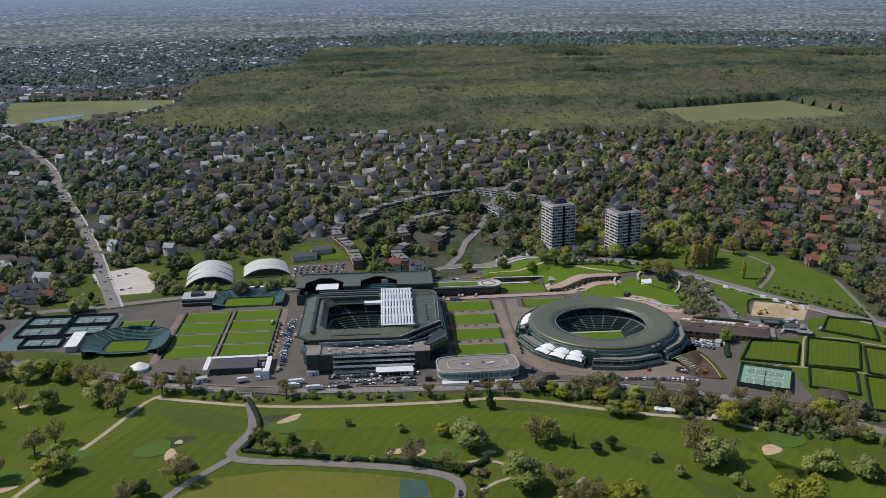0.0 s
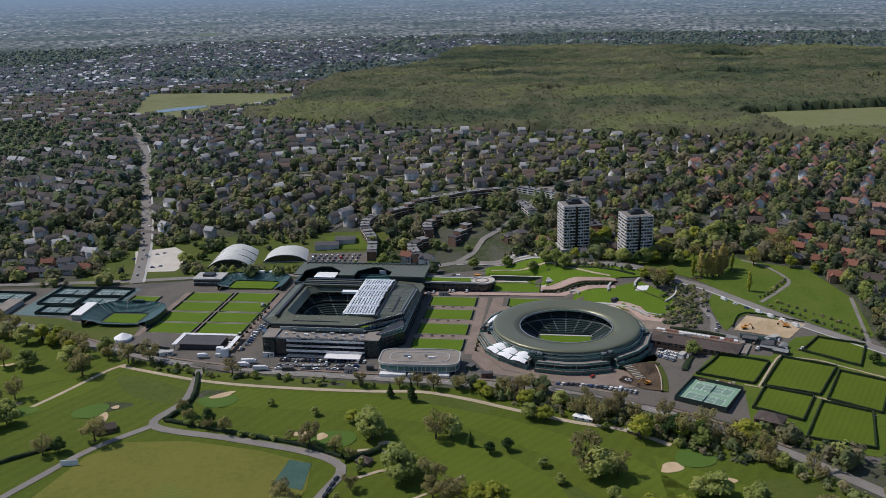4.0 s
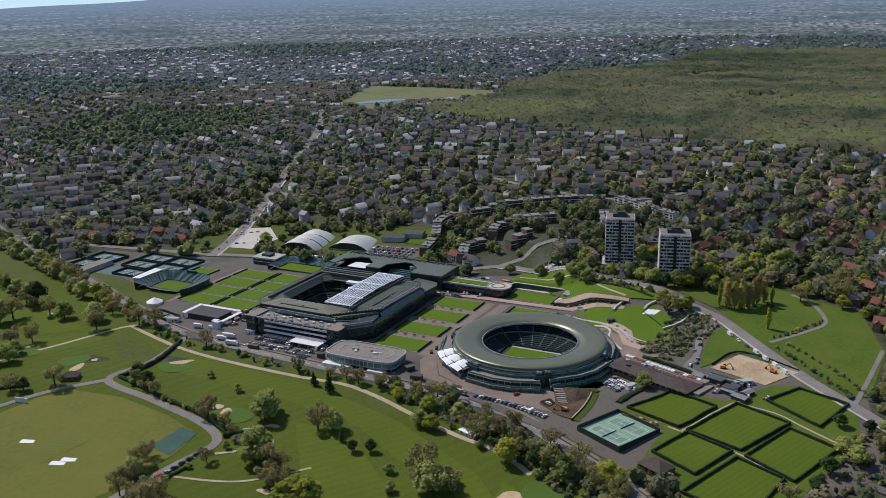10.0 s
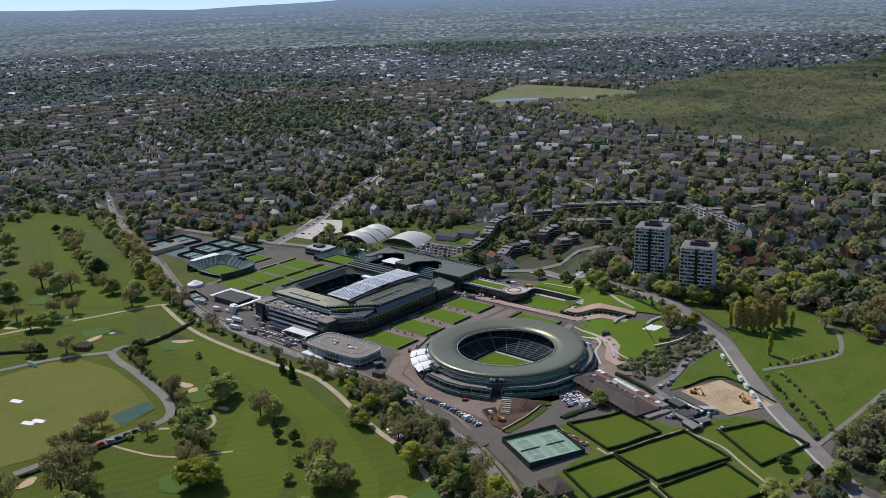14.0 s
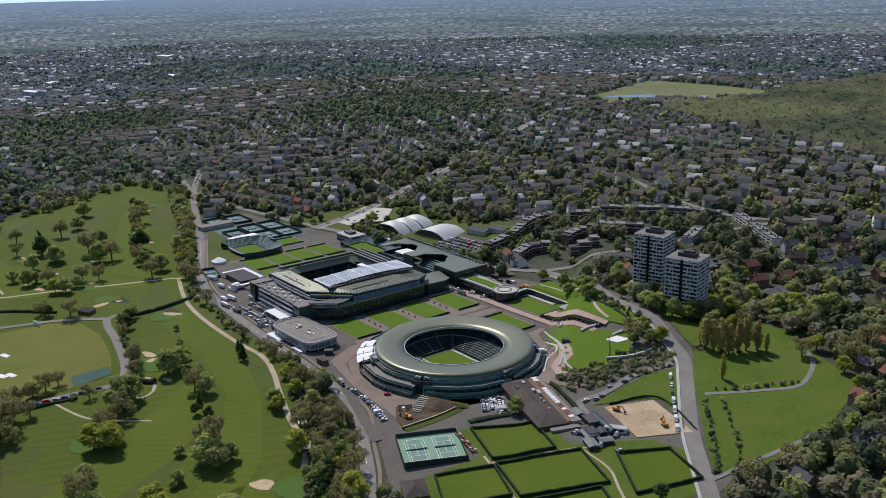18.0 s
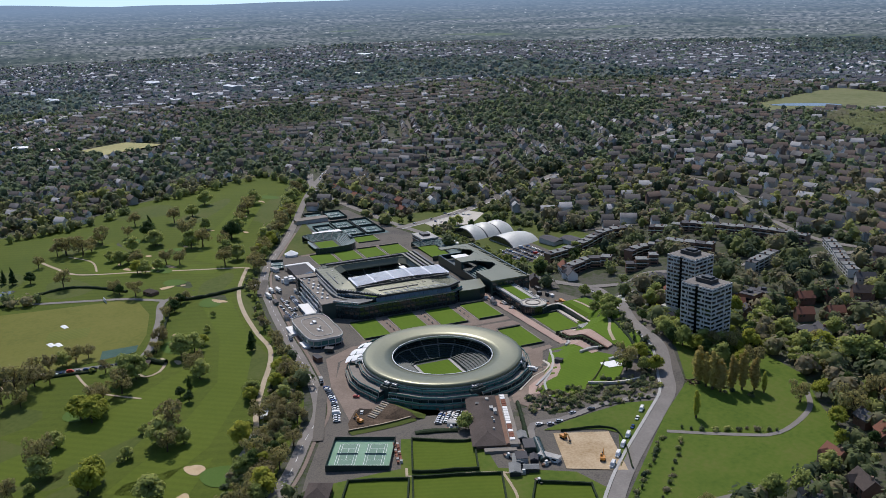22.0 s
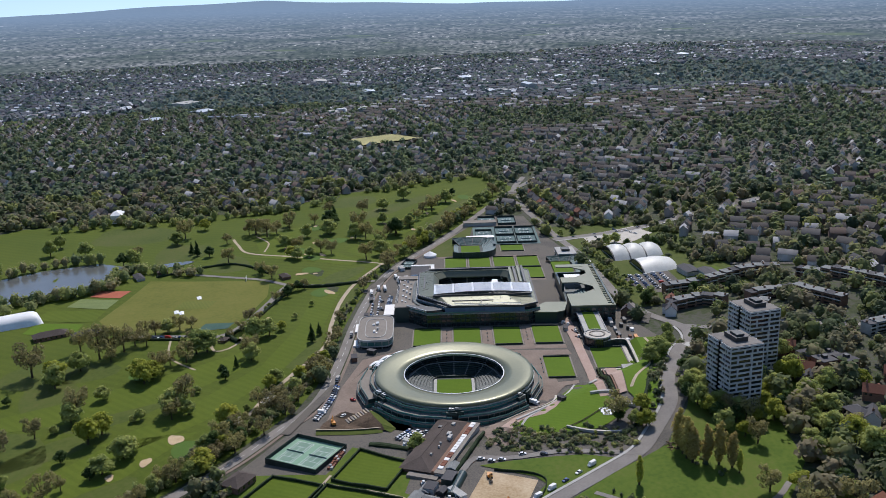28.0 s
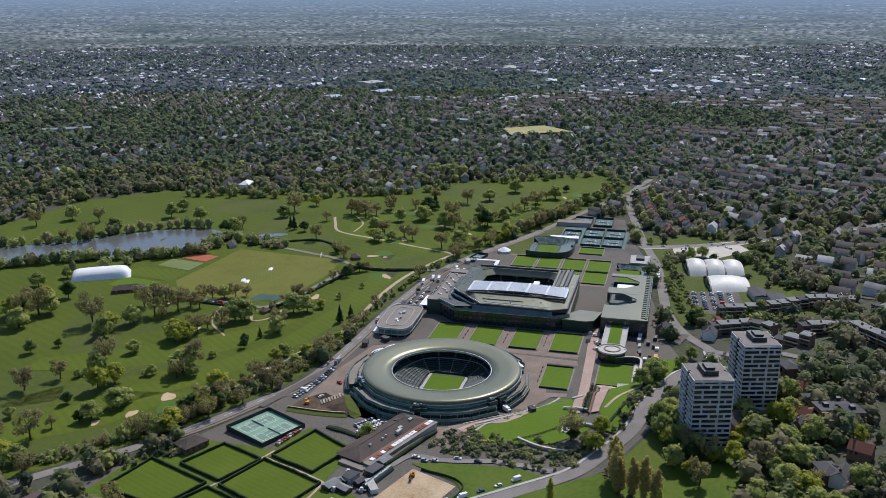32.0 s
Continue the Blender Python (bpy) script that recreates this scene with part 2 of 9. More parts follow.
M_FLATROOF = material("tan roof screed", [(0.21, 0.185, 0.155), (0.28, 0.25, 0.215)], 0.08, 0.7)
M_WHITE = material("white membrane", [(0.74, 0.74, 0.72), (0.84, 0.84, 0.82)], 0.1, 0.7, rough=0.6)
M_WHITEPAINT = material("white paint", [(0.62, 0.61, 0.58), (0.78, 0.77, 0.74)], 0.2, 1.2, rough=0.6, spread="object")
M_STEEL = material("galvanised steel", [(0.38, 0.40, 0.41), (0.52, 0.54, 0.55)], 0.3, 1.5, rough=0.35, metal=0.7)
M_DARKSTEEL = material("dark painted steel", [(0.02, 0.022, 0.024), (0.045, 0.048, 0.05)], 0.3, 1.5, rough=0.5)
M_TRANSLUCENT = material("translucent roof cloth", [(0.42, 0.43, 0.44), (0.53, 0.54, 0.55)], 0.15, 0.8, rough=0.4)
M_DOME = material("weathered white shell", [(0.50, 0.50, 0.45), (0.63, 0.63, 0.57)], 0.06, 0.5, rough=0.5)
M_BRICK = material("stock brick", [(0.15, 0.082, 0.055), (0.22, 0.13, 0.09), (0.26, 0.19, 0.14)], 0.1, 1.0, spread="object")
M_WALLMIX = material("house walls", [(0.15, 0.105, 0.085), (0.34, 0.31, 0.28), (0.66, 0.65, 0.62), (0.17, 0.13, 0.108), (0.42, 0.40, 0.37), (0.80, 0.79, 0.76)], 0.01, 0.08, spread="island", part_of=0.75)
M_REDMIX = material("red and brown house roofs", [(0.11, 0.085, 0.08), (0.24, 0.11, 0.075), (0.075, 0.072, 0.076), (0.30, 0.14, 0.09), (0.16, 0.12, 0.105), (0.34, 0.17, 0.12)], 0.008, 0.08, spread="island", part_of=0.7)
# the pale last tone also stands in for sun glints on roofs
M_ROOFMIX = material("house roofs", [(0.085, 0.076, 0.070), (0.062, 0.054, 0.049), (0.088, 0.084, 0.080), (0.125, 0.088, 0.070), (0.066, 0.066, 0.068), (0.105, 0.100, 0.096), (0.060, 0.056, 0.054), (0.34, 0.34, 0.34)], 0.008, 0.08, spread="island", part_of=0.8)
# distant walls and roofs: a blue cast in the colours paints the haze
M_HAZEWALL = material("haze-tinted far walls", [(0.105, 0.102, 0.108), (0.20, 0.20, 0.21), (0.34, 0.345, 0.36), (0.12, 0.115, 0.122), (0.26, 0.265, 0.28), (0.66, 0.68, 0.70)], 0.01, 0.08, spread="island", part_of=0.75)
M_HAZEROOF = material("haze-tinted far roofs", [(0.078, 0.086, 0.104), (0.058, 0.068, 0.088), (0.098, 0.108, 0.128), (0.112, 0.104, 0.110), (0.072, 0.084, 0.104), (0.128, 0.138, 0.156), (0.066, 0.076, 0.094), (0.072, 0.082, 0.098), (0.50, 0.52, 0.55)], 0.008, 0.08, spread="island", part_of=0.8)
M_SLATE = material("slate roof", [(0.07, 0.068, 0.072), (0.12, 0.115, 0.115)], 0.1, 1.0, spread="object")
M_REDTILE = material("red tile roof", [(0.17, 0.075, 0.05), (0.26, 0.12, 0.08)], 0.1, 1.0, spread="object")
M_BROWNTILE = material("brown tile roof", [(0.070, 0.056, 0.048), (0.112, 0.090, 0.078)], 0.1, 1.0)
M_TOWER = material("tower panels", [(0.46, 0.44, 0.42), (0.60, 0.58, 0.55)], 0.1, 0.7)
M_TYRE = material("tyre rubber", [(0.012, 0.012, 0.012), (0.025, 0.025, 0.025)], 0.5, 3)
M_FENCE = material("dark mesh fence", [(0.012, 0.024, 0.018), (0.026, 0.042, 0.032)], 0.2, 1.5, rough=0.7)
M_ORANGE = material("orange machine paint", [(0.55, 0.22, 0.03), (0.65, 0.28, 0.05)], 0.3, 2, rough=0.4)
M_RED = material("red vehicle paint", [(0.42, 0.03, 0.02), (0.5, 0.05, 0.03)], 0.3, 2, rough=0.35)

for m in (M_LEAF, M_LIME, M_DARKLEAF, M_BUD, M_BRONZE, M_MIXLEAF, M_GOLFLEAF, M_WOODS, M_MIDLEAF, M_HAZELEAF, M_TRANSLUCENT):
    n, l = m.node_tree.nodes, m.node_tree.links
    b, out = n["Principled BSDF"], n["Material Output"]
    tr, mx = n.new("ShaderNodeBsdfTranslucent"), n.new("ShaderNodeAddShader")
    l.new(b.inputs["Base Color"].links[0].from_socket, tr.inputs["Color"])
    l.new(b.outputs[0], mx.inputs[0])
    l.new(tr.outputs[0], mx.inputs[1])
    l.new(mx.outputs[0], out.inputs["Surface"])

# ---- building helpers ----


def G(x, y):
    return float(ground_z(x, y))


class Shape:
    """Gathers faces for one mesh."""

    def __init__(self):
        self.v, self.f = [], []

    def add(self, verts, faces):
        o = len(self.v)
        self.v += [tuple(p) for p in verts]
        self.f += [tuple(i + o for i in q) for q in faces]
        return self

    def box(self, x0, y0, z0, x1, y1, z1):
        return self.add([(x0, y0, z0), (x1, y0, z0), (x1, y1, z0), (x0, y1, z0), (x0, y0, z1), (x1, y0, z1), (x1, y1, z1), (x0, y1, z1)],
                        [(0, 3, 2, 1), (4, 5, 6, 7), (0, 1, 5, 4), (1, 2, 6, 5), (2, 3, 7, 6), (3, 0, 4, 7)])

    def prism(self, poly, z0, z1, top=None):
        n = len(poly)
        top = top or poly
        self.add([(x, y, z0) for x, y in poly] + [(x, y, z1) for x, y in top],
                 [tuple(range(n))[::-1], tuple(range(n, 2 * n))] + [(i, (i + 1) % n, n + (i + 1) % n, n + i) for i in range(n)])
        return self

    def ring(self, outer, inner, z0, z1, zi0=None, zi1=None):
        """A closed band between two outlines of the same count: z at the outer edge, zi at the inner."""
        n = len(outer)
        zi0, zi1 = z0 if zi0 is None else zi0, z1 if zi1 is None else zi1
        vs = [(x, y, z0) for x, y in outer] + [(x, y, z1) for x, y in outer] + [(x, y, zi1) for x, y in inner] + [(x, y, zi0) for x, y in inner]
        fs = []
        for i in range(n):
            j = (i + 1) % n
            for k in range(4):
                a, b = k * n, ((k + 1) % 4) * n
                fs.append((a + i, a + j, b + j, b + i))
        return self.add(vs, fs)

    def beam(self, p, q, w, h=None):
        p, q = Vector(p), Vector(q)
        h = h or w
        d = (q - p).normalized()
        s = d.cross(Vector((0, 0, 1)))
        s = s.normalized() * w / 2 if s.length > 1e-4 else Vector((w / 2, 0, 0))
        u = s.cross(d).normalized() * h / 2
        vs = [e + a * s + b * u for e in (p, q) for a, b in ((-1, -1), (1, -1), (1, 1), (-1, 1))]
        return self.add(vs, [(0, 1, 2, 3), (7, 6, 5, 4), (0, 4, 5, 1), (1, 5, 6, 2), (2, 6, 7, 3), (3, 7, 4, 0)])

    def mesh(self, name, mat, smooth=False):
        me = bpy.data.meshes.new(name)
        me.from_pydata(self.v, [], self.f)
        me.materials.append(mat)
        bm = bmesh.new()
        bm.from_mesh(me)
        bmesh.ops.remove_doubles(bm, verts=bm.verts, dist=0.001)
        bmesh.ops.recalc_face_normals(bm, faces=bm.faces)
        bm.to_mesh(me)
        bm.free()
        if smooth:
            me.polygons.foreach_set("use_smooth", [True] * len(me.polygons))
        return me


def fast_mesh(name, verts, quads, mat, tris=None):
    """A large mesh from arrays."""
    me = bpy.data.meshes.new(name)
    nq, nt = len(quads), 0 if tris is None else len(tris)
    me.vertices.add(len(verts))
    me.vertices.foreach_set("co", np.asarray(verts, np.float32).ravel())
    idx = np.asarray(quads, np.int32).ravel()
    if nt:
        idx = np.concatenate([idx, np.asarray(tris, np.int32).ravel()])
    me.loops.add(len(idx))
    me.loops.foreach_set("vertex_index", idx)
    me.polygons.add(nq + nt)
    start = np.concatenate([np.arange(nq) * 4, nq * 4 + np.arange(nt) * 3])
    me.polygons.foreach_set("loop_start", start.astype(np.int32))
    me.update(calc_edges=True)
    me.materials.append(mat)
    return me


def part(name, shape, mat, parent, label="", smooth=False):
    ob = new(name, shape if isinstance(shape, bpy.types.Mesh) else shape.mesh(name, mat, smooth))
    ob.parent = parent
    if label:
        ob["label"] = label
    return ob


def share(name, data, parent, m, label=""):
    ob = new(name, data)
    ob.parent = parent
    ob.matrix_basis = m
    if label:
        ob["label"] = label
    return ob


def thing(name, label, category, x=0.0, y=0.0, z=None, turn=0.0, group="", kind=""):
    ob = new(name)
    ob.matrix_basis = pose(x, y, G(x, y) if z is None else z, 0, 0, turn)
    return tagged(ob, label, category, group, kind)


def circle(r, n, cx=0.0, cy=0.0, a0=0.0):
    return [(cx + r * math.cos(a0 + 2 * math.pi * i / n), cy + r * math.sin(a0 + 2 * math.pi * i / n)) for i in range(n)]


def oblong(a, b, n, p=4.0):
    out = []
    for i in range(n):
        t = 2 * math.pi * i / n
        c, s = math.cos(t), math.sin(t)
        k = (abs(c / a) ** p + abs(s / b) ** p) ** (-1 / p)
        out.append((k * c, k * s))
    return out


def blob(cx, cy, a, b, turn=0.0, wob=0.15, n=18):
    out, ph = [], random.uniform(0, 6)
    for i in range(n):
        t = 2 * math.pi * i / n
        k = 1 + wob * math.sin(2 * t + ph) + wob * 0.6 * math.sin(3 * t + 2 * ph)
        u, v = a * k * math.cos(t), b * k * math.sin(t)
        r = radians(turn)
        out.append((cx + u * math.cos(r) - v * math.sin(r), cy + u * math.sin(r) + v * math.cos(r)))
    return out


def spline(pts, step=6.0):
    out = []
    for i in range(len(pts) - 1):
        p0, p1, p2, p3 = (np.array(pts[max(0, min(len(pts) - 1, k))], float) for k in (i - 1, i, i + 1, i + 2))
        n = max(2, int(np.hypot(*(p2 - p1)) / step))
        for k in range(n):
            t = k / n
            out.append(0.5 * (2 * p1 + (p2 - p0) * t + (2 * p0 - 5 * p1 + 4 * p2 - p3) * t * t + (3 * p1 - p0 - 3 * p2 + p3) * t ** 3))
    out.append(np.array(pts[-1], float))
    return np.array(out)


def drape(name, poly, mat, off=0.12, step=15.0, label="", category="", kind="structure", parent=None):
    """A patch of ground cover lying on the land, with a little thickness at its rim."""
    bm = bmesh.new()
    vs = [bm.verts.new((x, y, 0)) for x, y in poly]
    f = bm.faces.new(vs)
    bmesh.ops.triangulate(bm, faces=[f])
    xs, ys = [p[0] for p in poly], [p[1] for p in poly]
    for a0, a1, nrm in ((min(xs), max(xs), (1, 0, 0)), (min(ys), max(ys), (0, 1, 0))):
        k = a0 + step
        while k < a1:
            bmesh.ops.bisect_plane(bm, geom=bm.verts[:] + bm.edges[:] + bm.faces[:], plane_co=[k * c for c in nrm], plane_no=nrm)
            k += step
    bmesh.ops.recalc_face_normals(bm, faces=bm.faces)
    if bm.faces and sum(fc.normal.z for fc in bm.faces) < 0:
        bmesh.ops.reverse_faces(bm, faces=bm.faces)
    for v in bm.verts:
        v.co.z = G(v.co.x, v.co.y) + off
    me = bpy.data.meshes.new(name)
    bm.to_mesh(me)
    bm.free()
    me.materials.append(mat)
    ob = new(name, me)
    if parent:
        ob.parent = parent
        return ob
    return tagged(ob, label, category, kind=kind)


def ribbon(name, pts, width, mat, off=0.2, label="", category="road", step=6.0, side=0.0, parent=None, dash=0):
    c = spline(pts, step)
    d = np.gradient(c, axis=0)
    d /= np.linalg.norm(d, axis=1)[:, None]
    nrm = np.stack([-d[:, 1], d[:, 0]], 1)
    sh = Shape()
    k = 3 if width > 4 else 2
    rows = []
    for i in range(len(c)):
        row = []
        for j in range(k):
            q = c[i] + nrm[i] * (side + width * (j / (k - 1) - 0.5))
            row.append((q[0], q[1], G(*q) + off))
        rows.append(row)
    vs = [p for r in rows for p in r]
    fs = [(i * k + j, i * k + j + 1, (i + 1) * k + j + 1, (i + 1) * k + j) for i in range(len(c) - 1) for j in range(k - 1) if not dash or (i // dash) % 2 == 0]
    sh.add(vs, fs)
    ob = new(name, sh.mesh(name, mat))
    if ob.data.polygons and ob.data.polygons[0].normal.z < 0:
        ob.data.flip_normals()
    if parent:
        ob.parent = parent
        return ob
    return tagged(ob, label, category, kind="structure")


def inside(poly, x, y):
    x, y = np.asarray(x, float), np.asarray(y, float)
    r = np.zeros(x.shape, bool)
    n = len(poly)
    for i in range(n):
        (x0, y0), (x1, y1) = poly[i], poly[(i + 1) % n]
        if y0 == y1:
            continue
        r ^= ((y0 > y) != (y1 > y)) & (x < (x1 - x0) * (y - y0) / (y1 - y0) + x0)
    return r

# ---- the land ----


def land():
    rr = np.concatenate([np.arange(8, 900, 10.0), np.arange(900, 2300, 35.0), np.arange(2300, NEAR_RIM, 60.0), np.linspace(NEAR_RIM, FAR, 70)])
    na = 360
    a = np.arange(na) * 2 * math.pi / na
    X = 350 + rr[:, None] * np.cos(a)[None]
    Y = 420 + rr[:, None] * np.sin(a)[None]
    V = np.stack([X, Y, ground_z(X, Y)], -1).reshape(-1, 3)
    V = np.concatenate([V, [[350, 420, G(350, 420)]]])
    i, j = np.meshgrid(np.arange(len(rr) - 1), np.arange(na), indexing="ij")
    k = (j + 1) % na
    Q = np.stack([i * na + j, (i + 1) * na + j, (i + 1) * na + k, i * na + k], -1).reshape(-1, 4)
    T = np.array([(len(V) - 1, m, (m + 1) % na) for m in range(na)])
    me = fast_mesh("ground", V, Q, M_LAND, T)
    me.polygons.foreach_set("use_smooth", [True] * len(me.polygons))
    tagged(new("ground", me), "rolling suburban land of gardens and dark soil", "ground", kind="structure")


land()


def distance():
    """The blue distance: far downs and town beyond the last streets, a plain glowing backdrop with haze painted in.
    Each point keeps the place that it would have on level land.
    """
    m = bpy.data.materials.new("glowing haze-painted distance")
    m.use_nodes = True
    n, l = m.node_tree.nodes, m.node_tree.links
    at, dist, upright = (n.new("ShaderNodeAttribute") for k in range(3))
    at.attribute_name, dist.attribute_name, upright.attribute_name = "far_place", "far_haze", "far_upright"

    def spots(scale, detail, lo, hi, c0, c1, by=at):
        t, r = n.new("ShaderNodeTexNoise"), n.new("ShaderNodeValToRGB")
        t.inputs["Scale"].default_value, t.inputs["Detail"].default_value = scale, detail
        l.new(by.outputs["Vector"], t.inputs["Vector"])
        e = r.color_ramp.elements
        e[0].position, e[0].color, e[1].position, e[1].color = lo, (*c0, 1), hi, (*c1, 1)
        l.new(t.outputs["Fac"], r.inputs[0])
        return r.outputs[0]

    def mixed(a, b, fac):
        x = n.new("ShaderNodeMix")
        x.data_type = "RGBA"
        for v, k in ((a, "A"), (b, "B"), (fac, "Factor")):
            if isinstance(v, tuple):
                x.inputs[k].default_value = (*v, 1)
            else:
                l.new(v, [q for q in x.inputs if q.name == k and q.enabled][0])
        return x.outputs["Result"]

    trees = spots(1.1, 7, 0.34, 0.68, (0.018, 0.029, 0.028), (0.088, 0.110, 0.096), upright)
    town = spots(2.2, 9, 0.38, 0.66, (0.020, 0.030, 0.036), (0.300, 0.310, 0.330), upright)
    where = spots(0.0011, 3, 0.36, 0.66, (0, 0, 0), (1, 1, 1))
    land_c = mixed(trees, town, where)
    meadow = spots(0.0016, 2, 0.66, 0.70, (0, 0, 0), (1, 1, 1))
    land_c = mixed(land_c, (0.092, 0.122, 0.072), meadow)
    # bright specks painted as sun glints on far roofs and windows
    pale = spots(2.4, 6, 0.66, 0.71, (0, 0, 0), (1, 1, 1), upright)
    land_c = mixed(land_c, (0.70, 0.72, 0.76), pale)
    # painted haze: land colour fades to air blue with distance
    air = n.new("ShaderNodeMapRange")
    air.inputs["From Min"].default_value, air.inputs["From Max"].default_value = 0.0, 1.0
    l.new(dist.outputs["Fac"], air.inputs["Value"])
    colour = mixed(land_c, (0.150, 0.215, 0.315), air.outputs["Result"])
    # emission alone carries the colours; the ring glows without being a lamp
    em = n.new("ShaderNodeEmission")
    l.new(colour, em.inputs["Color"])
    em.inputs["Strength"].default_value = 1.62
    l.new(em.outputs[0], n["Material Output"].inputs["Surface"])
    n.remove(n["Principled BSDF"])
    rr = np.concatenate([[NEAR_RIM - 30], np.linspace(NEAR_RIM, FAR, 90)])
    na = 1440
    a = np.arange(na) * 2 * math.pi / na
    X, Y = 350 + rr[:, None] * np.cos(a)[None], 420 + rr[:, None] * np.sin(a)[None]
    Z = ground_z(X, Y) + np.linspace(0.5, 8, len(rr))[:, None]
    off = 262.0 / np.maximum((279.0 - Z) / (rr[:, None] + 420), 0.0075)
    V = np.stack([X, Y, Z], -1).reshape(-1, 3)
    i, j = np.meshgrid(np.arange(len(rr) - 1), np.arange(na), indexing="ij")
    k = (j + 1) % na
    Q = np.stack([i * na + j, (i + 1) * na + j, (i + 1) * na + k, i * na + k], -1).reshape(-1, 4)
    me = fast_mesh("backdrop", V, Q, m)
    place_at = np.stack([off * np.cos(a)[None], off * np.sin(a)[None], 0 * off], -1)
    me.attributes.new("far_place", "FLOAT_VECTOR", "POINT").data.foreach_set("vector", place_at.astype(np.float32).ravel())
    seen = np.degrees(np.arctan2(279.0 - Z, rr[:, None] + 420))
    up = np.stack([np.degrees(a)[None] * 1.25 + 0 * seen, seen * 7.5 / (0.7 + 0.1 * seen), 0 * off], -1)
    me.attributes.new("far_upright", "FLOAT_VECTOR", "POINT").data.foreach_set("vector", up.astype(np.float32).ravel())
    me.attributes.new("far_haze", "FLOAT", "POINT").data.foreach_set("value", (1 - np.exp(-np.maximum(off - 3200, 0) / 11000.0)).astype(np.float32).ravel())
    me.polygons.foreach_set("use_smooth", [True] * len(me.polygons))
    tagged(new("backdrop", me), "downs and town on the horizon, painted with blue haze", "backdrop", kind="structure")


distance()

GOLF = [(-380, 90), (-391, 148), (-409, 244), (-428, 291), (-444, 394), (-472, 435), (-514, 477), (-544, 539), (-587, 604), (-631, 664), (-600, 700),
        (-525, 724), (-400, 690), (-272, 626), (-151, 575), (-88, 557), (-20, 549), (50, 544), (102, 542), (156, 538), (190, 530), (215, 517), (256, 496),
        (290, 472), (335, 430), (420, 360), (480, 200), (400, 20), (100, -40), (-150, 0), (-300, 20)]
CLUB = [(-360, 675), (-272, 638), (-151, 590), (-88, 572), (-20, 563), (50, 558), (102, 556), (156, 552), (196, 544), (226, 530), (262, 512), (290, 500), (310, 480),
        (345, 470), (400, 560), (385, 640), (300, 725), (270, 755), (200, 790), (100, 800), (40, 780), (-80, 765), (-170, 760), (-280, 735), (-350, 725)]
PARK = [(205, 800), (255, 825), (300, 822), (337, 800), (372, 785), (392, 715), (386, 645), (372, 640), (300, 718), (272, 755), (235, 775), (190, 790)]
LAKE = [(-77, 70), (-116, 127), (-157, 165), (-187, 198), (-210, 250), (-198, 280), (-172, 284), (-122, 282), (-98, 260), (-85, 234), (-74, 200), (-48, 150), (-10, 100), (20, 40), (-40, 20)]
SPORTS = [(-290, 735), (-300, 860), (-230, 885), (-60, 900), (-20, 900), (0, 830), (10, 795), (-80, 772), (-170, 765)]
CRESCENT = [(-30, 800), (-75, 900), (-50, 960), (20, 1010), (120, 1045), (200, 990), (190, 900), (130, 850), (100, 830), (40, 835)]
COMMON_FIELD = [(-645, 1587), (-791, 1965), (-623, 1982), (-430, 1963), (-409, 1811), (-470, 1725), (-509, 1680), (-547, 1575)]
EAST_FIELD = [(439, 1577), (499, 1642), (784, 1728), (816, 1525), (737, 1408), (547, 1378), (440, 1508)]
WOODS = [(-420, 1560), (-250, 1480), (0, 1420), (250, 1380), (520, 1330), (900, 1270), (1500, 1250), (2300, 2200), (1850, 2800), (1000, 3250), (300, 3420), (-250, 3380), (-270, 2780), (-450, 2350), (-420, 2000), (-380, 1800)]
CHURCH_ROAD = [(-640, 790), (-494, 718), (-272, 634), (-151, 583), (-88, 565), (-20, 557), (50, 552), (102, 550), (156, 546), (194, 538), (222, 522), (256, 504), (290, 480), (340, 435), (430, 350)]
SOMERSET = [(-600, 745), (-473, 722), (-276, 748), (-169, 768), (-80, 776), (-20, 782), (25, 795), (60, 815), (84, 816), (118, 805), (152, 789), (195, 773), (227, 767), (256, 751), (278, 737), (300, 712), (340, 665), (378, 628), (450, 560)]
LONG_ROAD = [(-232, 748), (-279, 866), (-322, 963), (-383, 1090), (-462, 1258), (-571, 1440), (-640, 1540)]
RIDGE_ROAD = [(60, 815), (100, 900), (150, 1060), (260, 1180), (420, 1260)]
HILL_ROAD = [(-383, 1090), (-250, 1120), (-120, 1110), (0, 1060), (90, 1040), (150, 1060)]
TOWN_ROAD = [(-640, 790), (-760, 700), (-900, 560), (-1100, 420)]
BACK_LANE = [(-470, 720), (-520, 820), (-560, 960), (-640, 1100)]

drape("golf_course", GOLF, M_GOLF, 0.10, 22, "striped mown golf course grass beside the lake", "golf course")
for fx in ([(-500, 660), (-440, 640), (-330, 600), (-220, 560), (-180, 540), (-210, 520), (-330, 560), (-450, 610)], [(-60, 530), (60, 525), (130, 505), (200, 470), (240, 430), (225, 410), (180, 450), (110, 490), (30, 505), (-60, 505)],
           [(110, 480), (160, 440), (190, 380), (200, 320), (175, 320), (150, 370), (110, 430), (70, 480)], [(-330, 450), (-240, 470), (-170, 545), (-150, 530), (-200, 430), (-300, 400)], [(215, 470), (270, 440), (310, 390), (330, 330), (300, 330), (265, 390), (220, 420)]):
    drape("fairway", fx, M_FAIRWAY, 0.22, 18, "paler close-mown fairway strip", "fairway")
